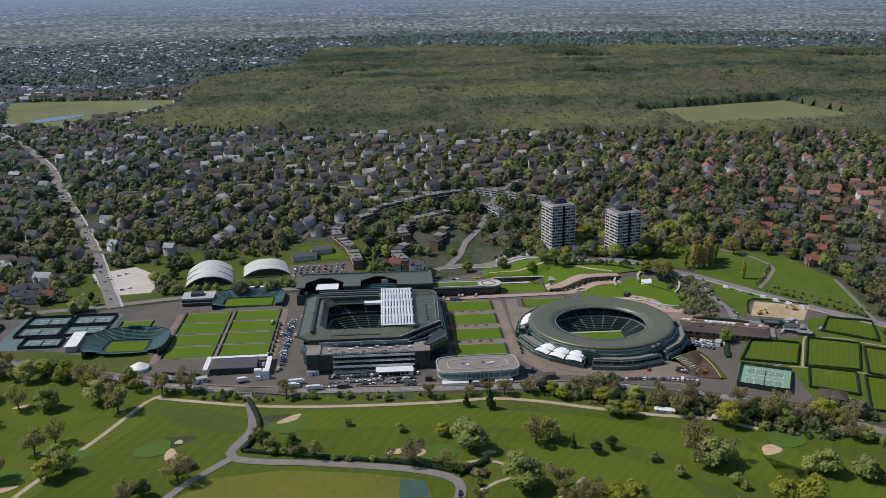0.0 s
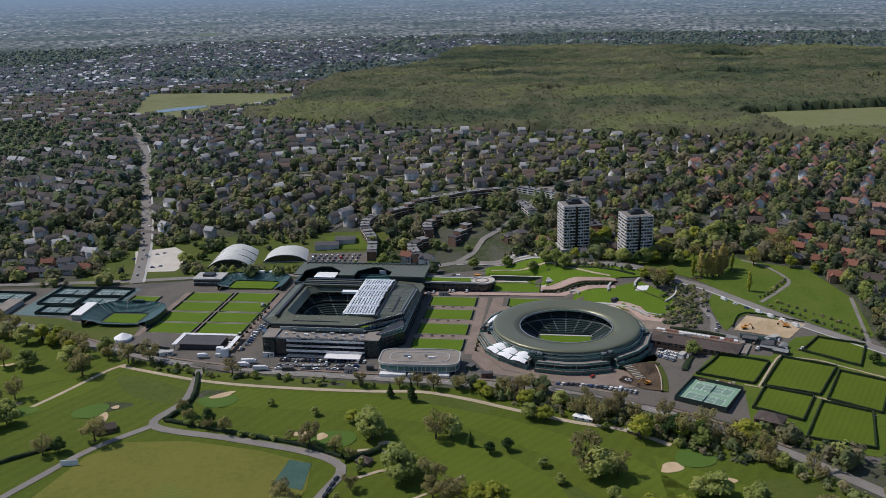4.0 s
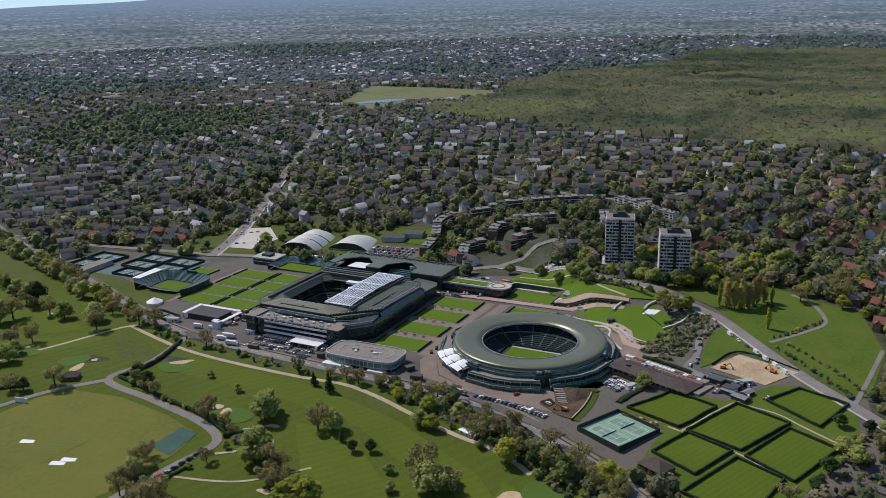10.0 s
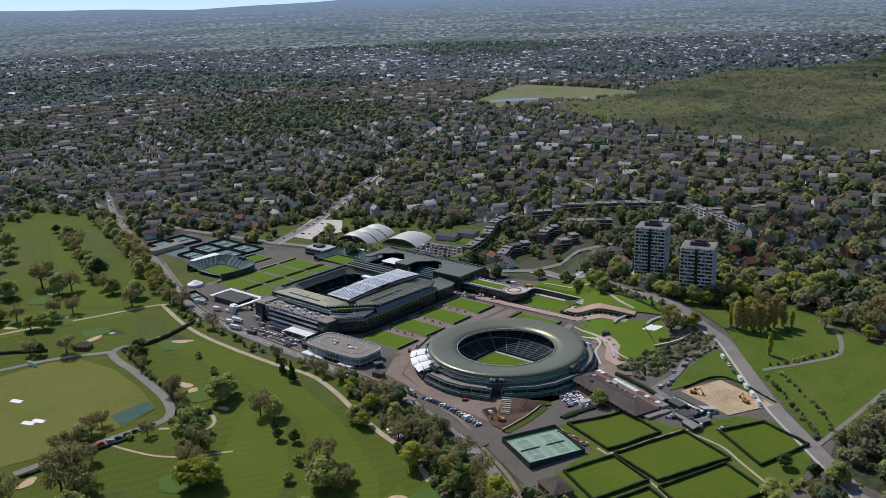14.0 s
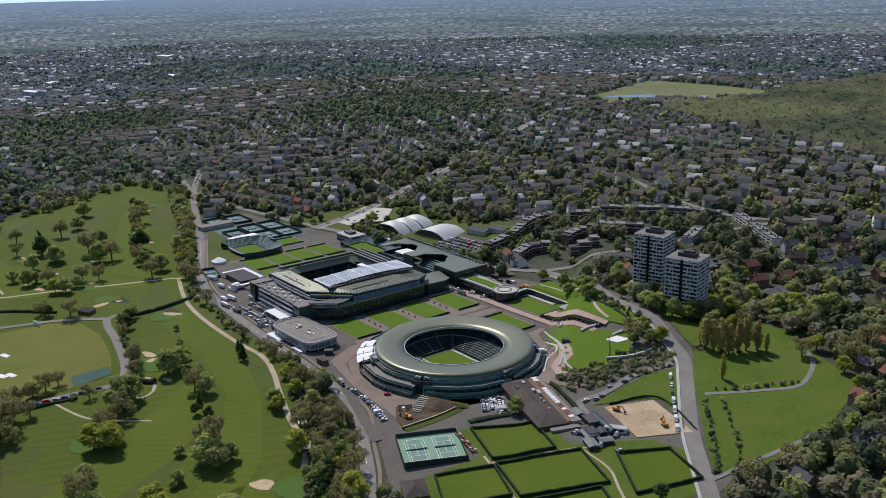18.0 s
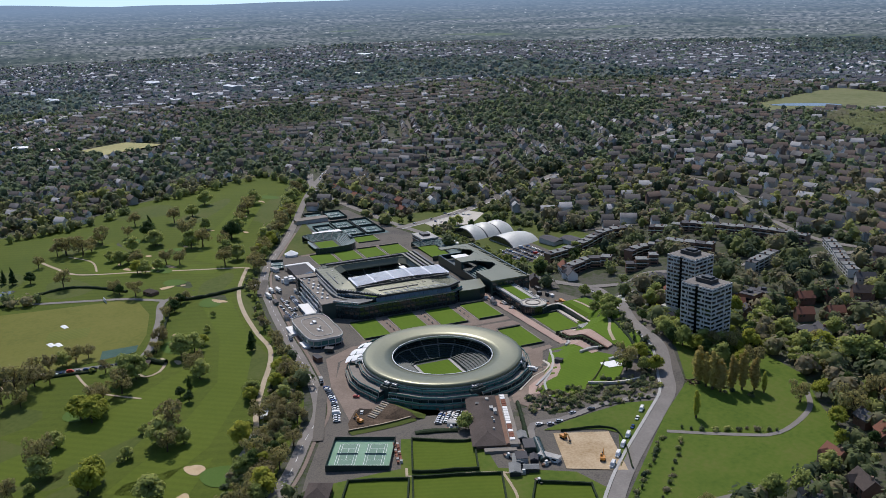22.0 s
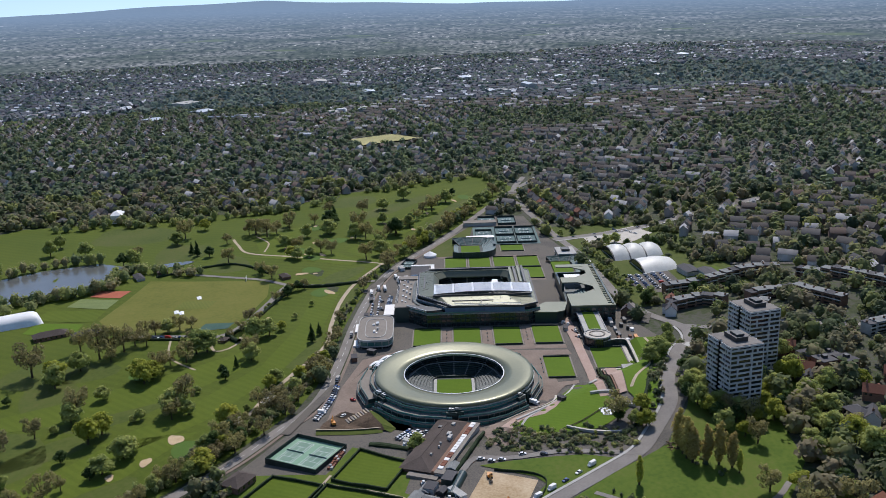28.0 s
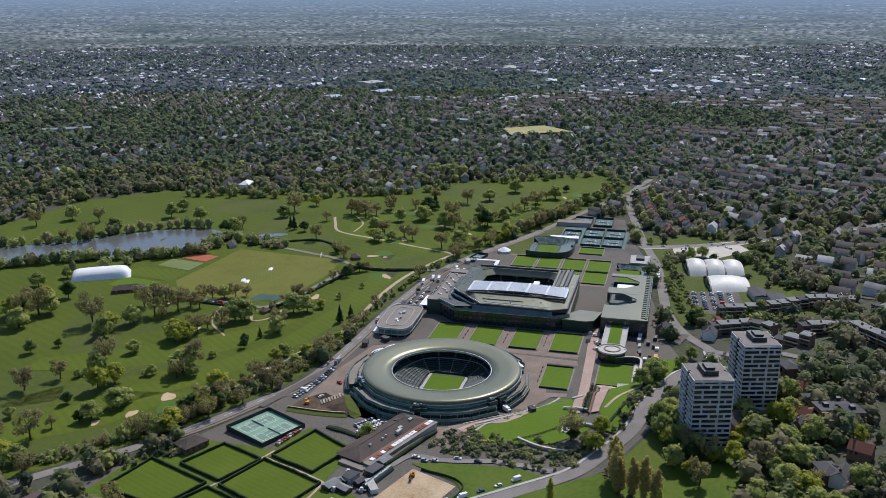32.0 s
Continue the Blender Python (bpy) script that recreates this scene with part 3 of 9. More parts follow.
for rx, ry, ra, rb, rt in ((-300, 430, 60, 22, 25), (-240, 330, 50, 26, 10), (-420, 560, 70, 18, -30), (-330, 250, 40, 60, 0), (150, 350, 60, 22, 40), (250, 330, 40, 60, 20), (100, 330, 30, 40, 0), (300, 430, 30, 22, -30), (-180, 400, 30, 22, 30), (-110, 525, 40, 12, -20), (-400, 640, 80, 14, -24),
                           (-460, 500, 30, 40, 20), (180, 410, 34, 14, -50), (120, 440, 26, 12, -40), (230, 380, 40, 12, -45), (-30, 538, 60, 6, -3), (90, 520, 40, 10, -10)):
    drape("rough_patch", blob(rx, ry, ra, rb, rt, 0.16, 22), M_ROUGH, 0.16, 25, "darker long rough grass on the golf course", "rough")
drape("pavement_club", CLUB, M_ASPHALT, 0.12, 9, "grey asphalt and paved yards between the courts", "pavement")
drape("park_lawn", PARK, M_PARK, 0.3, 9, "rough park lawn below the poplars", "lawn")
drape("lake", LAKE, M_WATER, 0.0, 400, "still dark grey park lake", "lake").location.z = 0.35
drape("sports_ground", SPORTS, M_ROUGH, 0.15, 12, "rough planted ground round the indoor courts", "ground")
drape("common_meadow", COMMON_FIELD, M_MEADOW, 0.6, 60, "open yellow-green heath meadow", "meadow")
drape("common_meadow", EAST_FIELD, M_MEADOW, 0.6, 60, "open yellow-green heath meadow ringed by woods", "meadow")
drape("pond", blob(-596, 1693, 24, 60, -30, 0.1), M_WATER, 1.0, 20, "pale pond on the open heath", "pond")
CRICKET = [(-22, 318), (-75, 324), (-138, 328), (-127, 373), (-113, 440), (-98, 457), (-60, 462), (-12, 455), (22, 444), (26, 420), (20, 374), (4, 336)]
drape("cricket_field", CRICKET, M_CRICKET, 0.3, 20, "dry yellowish cricket outfield", "sports field")
drape("cricket_square", [(-62, 384), (-40, 380), (-34, 412), (-56, 416)], M_SQUARE, 0.42, 30, "worn green cricket square", "sports field")
drape("net_ground", [(6, 421), (24, 418), (22, 444), (8, 447)], M_NETTEAL, 0.45, 30, "teal cricket practice pitch", "sports field")
drape("pond_golf", blob(-197, 336, 9, 17, 20, 0.12), M_WATER, 0.4, 20, "small grey pond beside the golf clubhouse", "pond")
drape("clay_court", [(-95, 282), (-113, 285), (-108, 318), (-87, 314)], M_REDCLAY, 0.4, 30, "red clay tennis court", "tennis court")
drape("pale_court", [(-66, 271), (-90, 275), (-82, 315), (-55, 313)], M_DRYLAWN, 0.4, 30, "pale worn grass courts", "tennis court")
drape("side_lawn", [(4, 260), (-23, 262), (-16, 306), (13, 308)], M_LAWN, 0.35, 30, "mown lawn tennis ground beside the bubble", "lawn")
drape("side_lawn", [(-30, 255), (-58, 258), (-51, 314), (-19, 313)], M_FAIRWAY, 0.35, 30, "mown lawn tennis ground", "lawn")
drape("hill_lawn", [(168, 716), (172, 729), (205, 732), (226, 742), (246, 722), (252, 700), (250, 674), (236, 667), (226, 674), (206, 692), (186, 704)], M_LAWN, 0.55, 7, "bright green spectators' hillside lawn", "lawn")
drape("upper_lawn", [(149.5, 749), (172, 748), (205, 745), (230, 750), (234, 757), (205, 764), (176, 773), (146, 785), (112, 797), (90, 790), (92, 769), (120, 768), (149.5, 767)], M_LAWN, 1.0, 4, "sloping green bank above the courts", "lawn")
drape("verge_lawn", [(282, 647), (279, 664), (277.5, 684), (277, 706), (283, 722), (302, 700), (338, 662), (306, 682), (298, 677)], M_PARK, 0.5, 8, "green bank beside the park road", "lawn")
drape("sand_court", [(288, 650), (302, 678), (342, 664), (325, 637)], M_DIRT, 0.5, 8, "bare sandy rectangle under construction", "building site")
drape("earthworks", [(200, 560), (203, 570), (210, 564), (221, 571), (226, 585), (228, 570), (227, 548), (216, 550)], M_EARTH, 0.6, 8, "dug earth of a building site", "building site")
drape("upper_walk", [(142, 741), (142, 748.5), (172, 747.5), (205, 744.5), (206, 740), (172, 740.5)], M_PINK, 1.2, 4, "broad pale pink walk beside the upper lawn", "pavement")
drape("court_walk", [(98, 761), (99, 764), (146, 763.5), (146.5, 738), (142.5, 738), (142.5, 760.4)], M_STONE, 1.0, 3, "pale paved walk round the sunken court", "pavement")
drape("promenade", [(38, 723), (38, 731), (100, 732.5), (150, 733.5), (205, 733), (205, 727.5), (150, 727), (100, 725.5)], M_PINK, 0.7, 8, "broad brick walk between the courts", "pavement")
drape("forecourt", [(98, 590), (103, 720), (112, 722), (112, 690), (106, 640), (106, 600), (122, 572), (150, 562), (200, 558), (216, 560), (214, 552), (160, 556), (112, 566)], M_PAVE, 0.3, 9, "brick paved ring walk round the stadium", "pavement")
drape("hill_path", [(214, 678), (226, 655), (240, 650), (258, 655), (262, 664), (243, 664), (226, 668), (206, 688), (186, 700), (168, 710), (165, 720), (160, 720), (162, 704), (184, 694)], M_PAVE, 0.45, 6, "curved brick path below the hill", "pavement")
drape("stadium_paving", [(106, 600), (122, 574), (150, 562), (198, 556), (212, 556), (214, 600), (232, 612), (240, 640), (226, 664), (214, 684), (196, 700), (164, 706), (110, 700)], M_PAVE, 0.22, 9, "reddish brick paving round the round stadium", "pavement")
drape("stage_paving", [(196, 701), (204, 703), (214, 698), (223, 690), (228, 676), (240, 668), (236, 662), (222, 670), (215, 684), (206, 694)], M_PINK, 0.6, 6, "pinkish curved gravel apron below the hill lawn", "pavement")
drape("sports_lawn", [(-88, 885), (-44, 893), (-22, 868), (-20, 850), (-70, 852)], M_PARK, 0.5, 12, "plain green field beside a car park", "lawn")
drape("car_park", [(-85, 795), (-92, 842), (-30, 845), (-28, 815), (-52, 800)], M_ASPHALT, 0.4, 12, "crowded asphalt car park", "car park")
drape("west_verge", [(-226, 622), (-180, 604), (-172, 622), (-176, 640), (-232, 646), (-250, 655), (-300, 660), (-340, 672), (-290, 650)], M_ROUGH, 0.3, 10, "rough grass between the stand and the road", "lawn")
drape("white_yard", [(-249, 781), (-280, 846), (-242, 860), (-207, 827), (-210, 785)], M_STONE, 0.4, 12, "pale bare concrete yard", "car park")
drape("tower_lawn", [(150, 810), (165, 860), (230, 850), (262, 815), (235, 790), (200, 792)], M_PARK, 0.4, 9, "shaded lawn round the tower blocks", "lawn")
drape("estate_yard", [(104, 812), (116, 826), (140, 828), (152, 808), (132, 798)], M_CONC, 0.4, 9, "pale gravel building yard", "building site")
drape("far_playing_field", [(-1040, 440), (-1076, 520), (-1010, 584), (-950, 475)], M_DRYFIELD, 2.5, 40, "pale dry school playing field", "sports field")
for pts in ([(-2560, 2300), (-2380, 2520), (-2200, 2860), (-2360, 2960), (-2620, 2640), (-2740, 2400)], [(-2900, 2000), (-2760, 2180), (-2860, 2260), (-3020, 2080)], [(-1500, 620), (-1440, 700), (-1520, 740), (-1580, 660)],
            [(-2500, 300), (-2440, 420), (-2620, 520), (-2680, 380)], [(-1500, -500), (-1380, -420), (-1460, -300), (-1580, -380)], [(-3200, 1300), (-3100, 1500), (-3300, 1600), (-3400, 1400)]):
    drape("far_meadow", pts, M_PARK, 3.0, 80, "green playing fields far off in the town", "meadow")
GLADES = [(-150, 2470, 80, 40, 20), (-60, 2520, 70, 34, 10), (420, 2420, 120, 45, -20), (560, 2330, 50, 70, 30), (330, 2160, 90, 34, -10), (700, 2950, 140, 60, 0), (1500, 2750, 150, 80, -20), (120, 2750, 90, 45, 15), (-180, 1990, 60, 30, 30), (900, 2200, 130, 45, -15), (150, 1950, 70, 26, 0)]
for x, y, a, b, tt in GLADES:
    drape("wood_glade", blob(x, y, a, b, tt, 0.2, 20), M_MEADOW, 0.8, 40, "pale grassy glade in the woods", "meadow")

ribbon("road_1", CHURCH_ROAD, 8.0, M_ROAD, 0.3, "worn grey road between golf course and courts")
ribbon("road_2", SOMERSET, 8.5, M_ROAD, 0.45, "pale asphalt road behind the courts")
ribbon("road_3", LONG_ROAD, 11.0, M_ROAD, 0.5, "long straight tree-lined residential road")
ribbon("road_4", RIDGE_ROAD, 7.0, M_ROAD, 0.6, "narrow road climbing the hill")
ribbon("road_5", HILL_ROAD, 7.0, M_ROAD, 0.6, "residential road along the hill")
ribbon("road_6", TOWN_ROAD, 9.0, M_ROAD, 0.6, "suburban road towards the town")
ribbon("road_7", BACK_LANE, 7.0, M_ROAD, 0.6, "narrow suburban lane")
ribbon("pavement_1", CHURCH_ROAD[2:13], 2.2, M_PAVE, 0.42, "brown paved footway along the road", "pavement", side=6.2)
ribbon("pavement_2", LONG_ROAD, 2.4, M_CONC, 0.6, "pale footway along the road", "pavement", side=-7.0)
ribbon("road_marking", CHURCH_ROAD[2:13], 0.22, M_WHITELINE, 0.36, "broken white centre line", "road marking", step=3.0, dash=2)
ribbon("golf_path_1", [(-152, 562), (-86, 542), (-28, 534), (33, 533), (70, 535), (101, 528), (131, 517), (170, 504), (200, 497), (226, 482)], 3.6, M_GRAVEL, 0.3, "winding pale gravel golf path", "path")
ribbon("golf_path_2", [(-150, 565), (-158, 556), (-176, 507), (-195, 464), (-222, 411), (-262, 390), (-291, 378)], 3.2, M_GRAVEL, 0.3, "straight pale gravel path across the golf course", "path")
ribbon("golf_path_3", [(-222, 428), (-262, 425), (-297, 404)], 2.0, M_GRAVEL, 0.3, "thin gravel golf path", "path")
ribbon("drive_1", [(-92, 560), (-82, 512), (-89, 478), (-36, 467), (12, 457), (35, 447), (41, 436), (36, 415), (30, 385), (24, 350)], 6.0, M_ROAD, 0.42, "curving asphalt drive round the cricket field")
ribbon("drive_2", [(-89, 478), (-114, 448), (-130, 415), (-150, 370)], 5.0, M_ROAD, 0.4, "asphalt club drive")
ribbon("golf_path_4", [(48, 430), (62, 440), (74, 446), (70, 456), (55, 462), (45, 460)], 2.4, M_GRAVEL, 0.35, "looping gravel golf path", "path")
ribbon("golf_path_5", [(35, 400), (80, 412), (110, 440)], 1.8, M_GRAVEL, 0.35, "thin gravel golf path", "path")
ribbon("park_drive", [(298, 629.5), (284, 638), (273, 645), (275.5, 662), (274, 678), (271.5, 692), (274, 712), (280, 736)], 4.6, M_ROAD, 0.55, "side drive with parked cars")
ribbon("park_path_1", [(318, 706), (340, 736), (350, 757), (338, 790), (320, 806)], 3.2, M_ROAD, 0.5, "curving grey park path", "path")
ribbon("park_path_2", [(378, 628), (384, 672), (390, 720)], 3.0, M_ROAD, 0.5, "straight grey park path", "path")
ribbon("bank_path", [(96, 779), (117, 781), (150, 774), (168, 766), (184, 755), (201, 748)], 2.2, M_GRAVEL, 1.3, "pale winding path on the green bank", "path")
ribbon("hill_kerb", [(168, 716), (190, 706), (212, 692), (228, 678), (246, 672)], 1.6, M_CONC, 0.75, "pale stone edging of the lawn", "kerb")
for x, y, a, b, t in ((8, 476, 7, 3.5, 20), (20, 474, 4.5, 3, 60), (-126, 484, 3, 8, 10), (-124, 498, 3, 2, 0), (-196, 496, 7, 2.6, 40), (-200, 478, 3.4, 2.4, 20), (-210, 456, 7, 2.4, 30), (-232, 450, 4, 2.2, 0), (224, 458, 8, 4.2, 25), (252, 448, 6, 3, 10), (268, 432, 4, 2.6, 0),
                        (-240, 560, 5, 2, 30), (-300, 590, 6, 2, 10), (-330, 555, 6, 2.2, 40), (-380, 605, 6, 2.2, 10), (-270, 520, 4, 2, 0), (-450, 640, 7, 2.4, 20), (40, 350, 4, 6, 0), (60, 470, 4, 2.5, 10), (-60, 520, 9, 3, 30), (-250, 480, 5, 2.2, 20), (-330, 470, 5, 2.2, 0), (330, 330, 5, 3, 0), (100, 410, 4, 2.4, 0)):
    drape("bunker", blob(x, y, a, b, t, 0.2), M_SAND, 0.45, 30, "pale sand golf bunker", "bunker", kind="")
for x, y, a, b in ((28, 472, 14, 10), (-138, 492, 12, 9), (-186, 486, 12, 9), (-215, 468, 13, 9), (-258, 506, 12, 10), (-60, 512, 13, 9), (238, 470, 13, 10), (112, 400, 12, 9), (-470, 655, 16, 9), (-320, 470, 12, 9), (300, 370, 13, 10)):
    drape("putting_green", blob(x, y, a, b, 20, 0.1), M_GREEN, 0.38, 30, "smooth bright putting green", "golf green")

# ---- grass courts ----


def grass_court(x0, y0, x1, y1, label="bright grass tennis court with dark surround"):
    cx, cy = (x0 + x1) / 2, (y0 + y1) / 2
    t = thing("grass_court", label, "tennis court", cx, cy, group="grass courts")
    a, b = (x1 - x0) / 2, (y1 - y0) / 2
    part("lawn", Shape().box(-a, -b, -0.3, a, b, 0.42), M_LAWN, t)
    for s in (-1, 1):
        part("side_strip", Shape().box(-a, s * (b + 0.7) - 0.5, -0.3, a, s * (b + 0.7) + 0.5, 0.36), M_FLATROOF, t, "tan gravel side strip")
    for s in (-1, 1):
        part("end_wall", Shape().box(s * (a + 0.5) - 0.2, -b, -0.3, s * (a + 0.5) + 0.2, b, 1.5), M_FENCE, t)
    return t


for y in (603, 634.5, 666.5, 697.5):
    grass_court(52, y, 89, y + 21)
for y in (628, 652.5, 677.5, 702):
    grass_court(-164, y, -128, y + 21)
    grass_court(-123, y, -87, y + 21)
grass_court(117, 700, 154, 719, "bright grass tennis court beside the stadium")
grass_court(101.5, 737, 141, 760, "sunken grass tennis court under a dark wall")
grass_court(-214, 688, -190, 712, "grass tennis court beside the practice courts")

# walks between the courts
for x0, y0, x1, y1 in ((50, 625.5, 92, 633), (50, 657, 92, 665), (50, 689, 92, 696), (92, 598, 99, 720), (-126.5, 626, -124.5, 724), (-85, 598, -80, 724), (-172, 620, -167, 724)):
    drape("court_walk", [(x0, y0), (x1, y0), (x1, y1), (x0, y1)], M_PAVE, 0.28, 20, "narrow paved walk between grass courts", "path")


def hard_court(cx, cy, turn, a, b, surface, inner, label, courts=1):
    t = thing("hard_court", label, "tennis court", cx, cy, turn=turn, group="hard courts")
    sl = math.atan2(G(cx - 8 * math.sin(radians(turn)), cy + 8 * math.cos(radians(turn))) - G(cx, cy), 8)
    t.matrix_basis = pose(cx, cy, G(cx, cy) + 0.25, 0, 0, turn)
    part("surface", Shape().box(-a, -b, -2.5, a, b, 0.3), surface, t)
    for k in range(courts):
        oy = (k - (courts - 1) / 2) * 16.0
        part("playing_area", Shape().box(-11.9, oy - 5.5, 0.29, 11.9, oy + 5.5, 0.33), inner, t)
        for w in (-5.485, 5.485, -4.115, 4.115, 0):
            u = 11.9 if w else 6.4
            part("court_line", Shape().box(-u, oy + w - 0.1, 0.32, u, oy + w + 0.1, 0.35), M_WHITELINE, t)
        for u in (-11.9, 11.9, -6.4, 6.4):
            w = 5.485 if abs(u) > 7 else 4.115
            part("court_line", Shape().box(u - 0.1, oy - w, 0.32, u + 0.1, oy + w, 0.35), M_WHITELINE, t)
        part("net", Shape().box(-0.04, oy - 6, 0.3, 0.04, oy + 6, 1.1), M_SHALE, t)
    for s in (-1, 1):
        part("fence", Shape().box(-a - 0.1, s * b - 0.12, -2, a + 0.1, s * b + 0.12, 2.6), M_FENCE, t)
        part("fence", Shape().box(s * a - 0.12, -b, -2, s * a + 0.12, b, 2.6), M_FENCE, t)
    return t


hard_court(256, 545.5, -26, 16.5, 17.5, M_HARD, M_HARDIN, "pale green hard courts with white lines and dark hedge", 2).matrix_basis = pose(256, 545.5, G(256, 545.5) + 0.6, 0, 0, 64 - 90)
drape("court_surround", [(-300, 660), (-250, 660), (-250, 682), (-219, 682), (-219, 733), (-300, 733)], M_SHALE, 0.3, 12, "teal tarmac between the practice courts", "pavement")
for cx, cy, a, b, tt in ((-240, 696, 16.5, 10.5, 0), (-240, 719, 16.5, 10.5, 0), (-276, 696, 17, 10.5, 0), (-276, 719, 17, 10.5, 0), (-266, 672, 15, 9.5, 0), (-328, 678, 18, 10.5, 0), (-328, 702, 18, 10.5, 0), (-144, 590, 14, 6, -12)):
    hard_court(cx, cy, tt, a, b, M_SHALE, M_SHALE, "grey-teal practice court in a green fence", 1 if b < 20 else 2)


def lawn_plot(poly, label):
    t = new("lawn_plot")
    tagged(t, label, "lawn", group="hedged lawns")
    drape("turf", poly, M_PLOT, 0.55, 8, parent=t)
    n = len(poly)
    for i in range(n):
        p, q = np.array(poly[i], float), np.array(poly[(i + 1) % n], float)
        d = (q - p) / np.hypot(*(q - p))
        nr = np.array([d[1], -d[0]])
        sh = Shape()
        m = max(2, int(np.hypot(*(q - p)) / 3))
        prev = None
        for k in range(m + 1):
            c = p + (q - p) * k / m
            h = 2.1 + random.uniform(-0.2, 0.2)
            ring = []
            for o, up in ((-0.7, -0.5), (-0.6, h), (0.3, h), (0.4, -0.5)):
                e = c - nr * 0 + nr * (-o)
                ring.append((e[0], e[1], G(*e) + up))
            if prev:
                o0 = len(sh.v)
                sh.add(prev + ring, [(0, 1, 5, 4), (1, 2, 6, 5), (2, 3, 7, 6)])
            prev = ring
        part("hedge", sh, M_HEDGE, t)


drape("plot_verge", [(248, 572), (268, 612), (306, 606), (330, 640), (352, 646), (380, 632), (384, 580), (362, 520), (346, 478), (300, 486), (276, 512), (280, 560)], M_PARK, 0.3, 9, "green verges round the hedged practice lawns", "lawn")
for k, pp in enumerate(([(312, 606), (336, 602), (352, 592), (376, 577)], [(289, 560), (310, 604), (318, 612)], [(281, 563), (328, 545), (352, 526)])):
    ribbon("plot_path_%d" % (k + 1), pp, 1.5, M_GRAVEL, 0.5, "narrow tan path between hedged lawns", "path", step=5)
for pl in ([(252, 577), (271, 608), (303, 596), (287, 564)], [(292, 562), (313, 605), (346, 592), (325, 550)], [(280, 530), (293, 560), (321, 548), (307, 516)],
           [(304, 496), (324, 542), (351, 530), (340, 487)], [(328, 545), (346, 586), (374, 572), (356, 529)], [(329, 616), (345, 640), (375, 629), (362, 594)]):
    lawn_plot(pl, "bright mown practice lawn edged with dark clipped hedges")

# ---- stadium with the round roof ----


def bowl(t, inner, outer, z0, z1, rows, blocks, seat, a_from=0.0, a_to=360.0, wall=True, p_in=6.0, p_out=2.0, upper=True):
    """Raked seating between a court-shaped inner edge and an outer edge: one block of steps between each pair of aisles."""
    per = max(3, 72 // blocks)
    for b in range(blocks):
        t0 = radians(a_from + (a_to - a_from) * b / blocks)
        t1 = radians(a_from + (a_to - a_from) * (b + 1) / blocks)
        gap = (t1 - t0) * 0.045

        def edge(t, k):
            c, s = math.cos(t), math.sin(t)
            ri = (abs(c / inner[0]) ** p_in + abs(s / inner[1]) ** p_in) ** (-1 / p_in)
            ro = (abs(c / outer[0]) ** p_out + abs(s / outer[1]) ** p_out) ** (-1 / p_out)
            r = ri + (ro - ri) * k
            return r * c, r * s

        sh, ai = Shape(), Shape()
        for i in range(rows):
            k0, k1 = i / rows, (i + 1) / rows
            za, zb = z0 + (z1 - z0) * (k0 ** 1.15), z0 + (z1 - z0) * (k1 ** 1.15)
            if i == rows // 2 and upper:
                part("seating_block", sh, seat, t)
                part("aisle", ai, M_AISLE, t)
                sh, ai = Shape(), Shape()
                continue
            for j in range(per):
                u0, u1 = t0 + gap + (t1 - t0 - 2 * gap) * j / per, t0 + gap + (t1 - t0 - 2 * gap) * (j + 1) / per
                a, b2, c, d = edge(u0, k0), edge(u1, k0), edge(u1, k1), edge(u0, k1)
                sh.add([(*a, za), (*b2, za), (*b2, zb), (*a, zb), (*c, zb), (*d, zb)], [(0, 1, 2, 3), (3, 2, 4, 5)])
            g0, g1 = t1 - gap, t1 + gap
            a, b2, c, d = edge(g0, k0), edge(g1, k0), edge(g1, k1), edge(g0, k1)
            ai.add([(*a, za + 0.02), (*b2, za + 0.02), (*b2, zb + 0.02), (*a, zb + 0.02), (*c, zb + 0.02), (*d, zb + 0.02)], [(0, 1, 2, 3), (3, 2, 4, 5)])
        part("seating_block", sh, seat, t)
        part("aisle", ai, M_AISLE, t)
        if upper:
            sh = Shape()
            k0, k1 = 0.5, (rows // 2 + 1) / rows
            zz = z0 + (z1 - z0) * (k0 ** 1.15)
            for j in range(per):
                u0, u1 = t0 + (t1 - t0) * j / per, t0 + (t1 - t0) * (j + 1) / per
                a, b2, c, d = edge(u0, k0 - 0.01), edge(u1, k0 - 0.01), edge(u1, k1), edge(u0, k1)
                sh.add([(*a, zz), (*b2, zz), (*c, zz), (*d, zz), (*a, zz + 1.0), (*b2, zz + 1.0)], [(0, 1, 2, 3), (0, 1, 5, 4)])
            part("gangway", sh, M_AISLE, t)


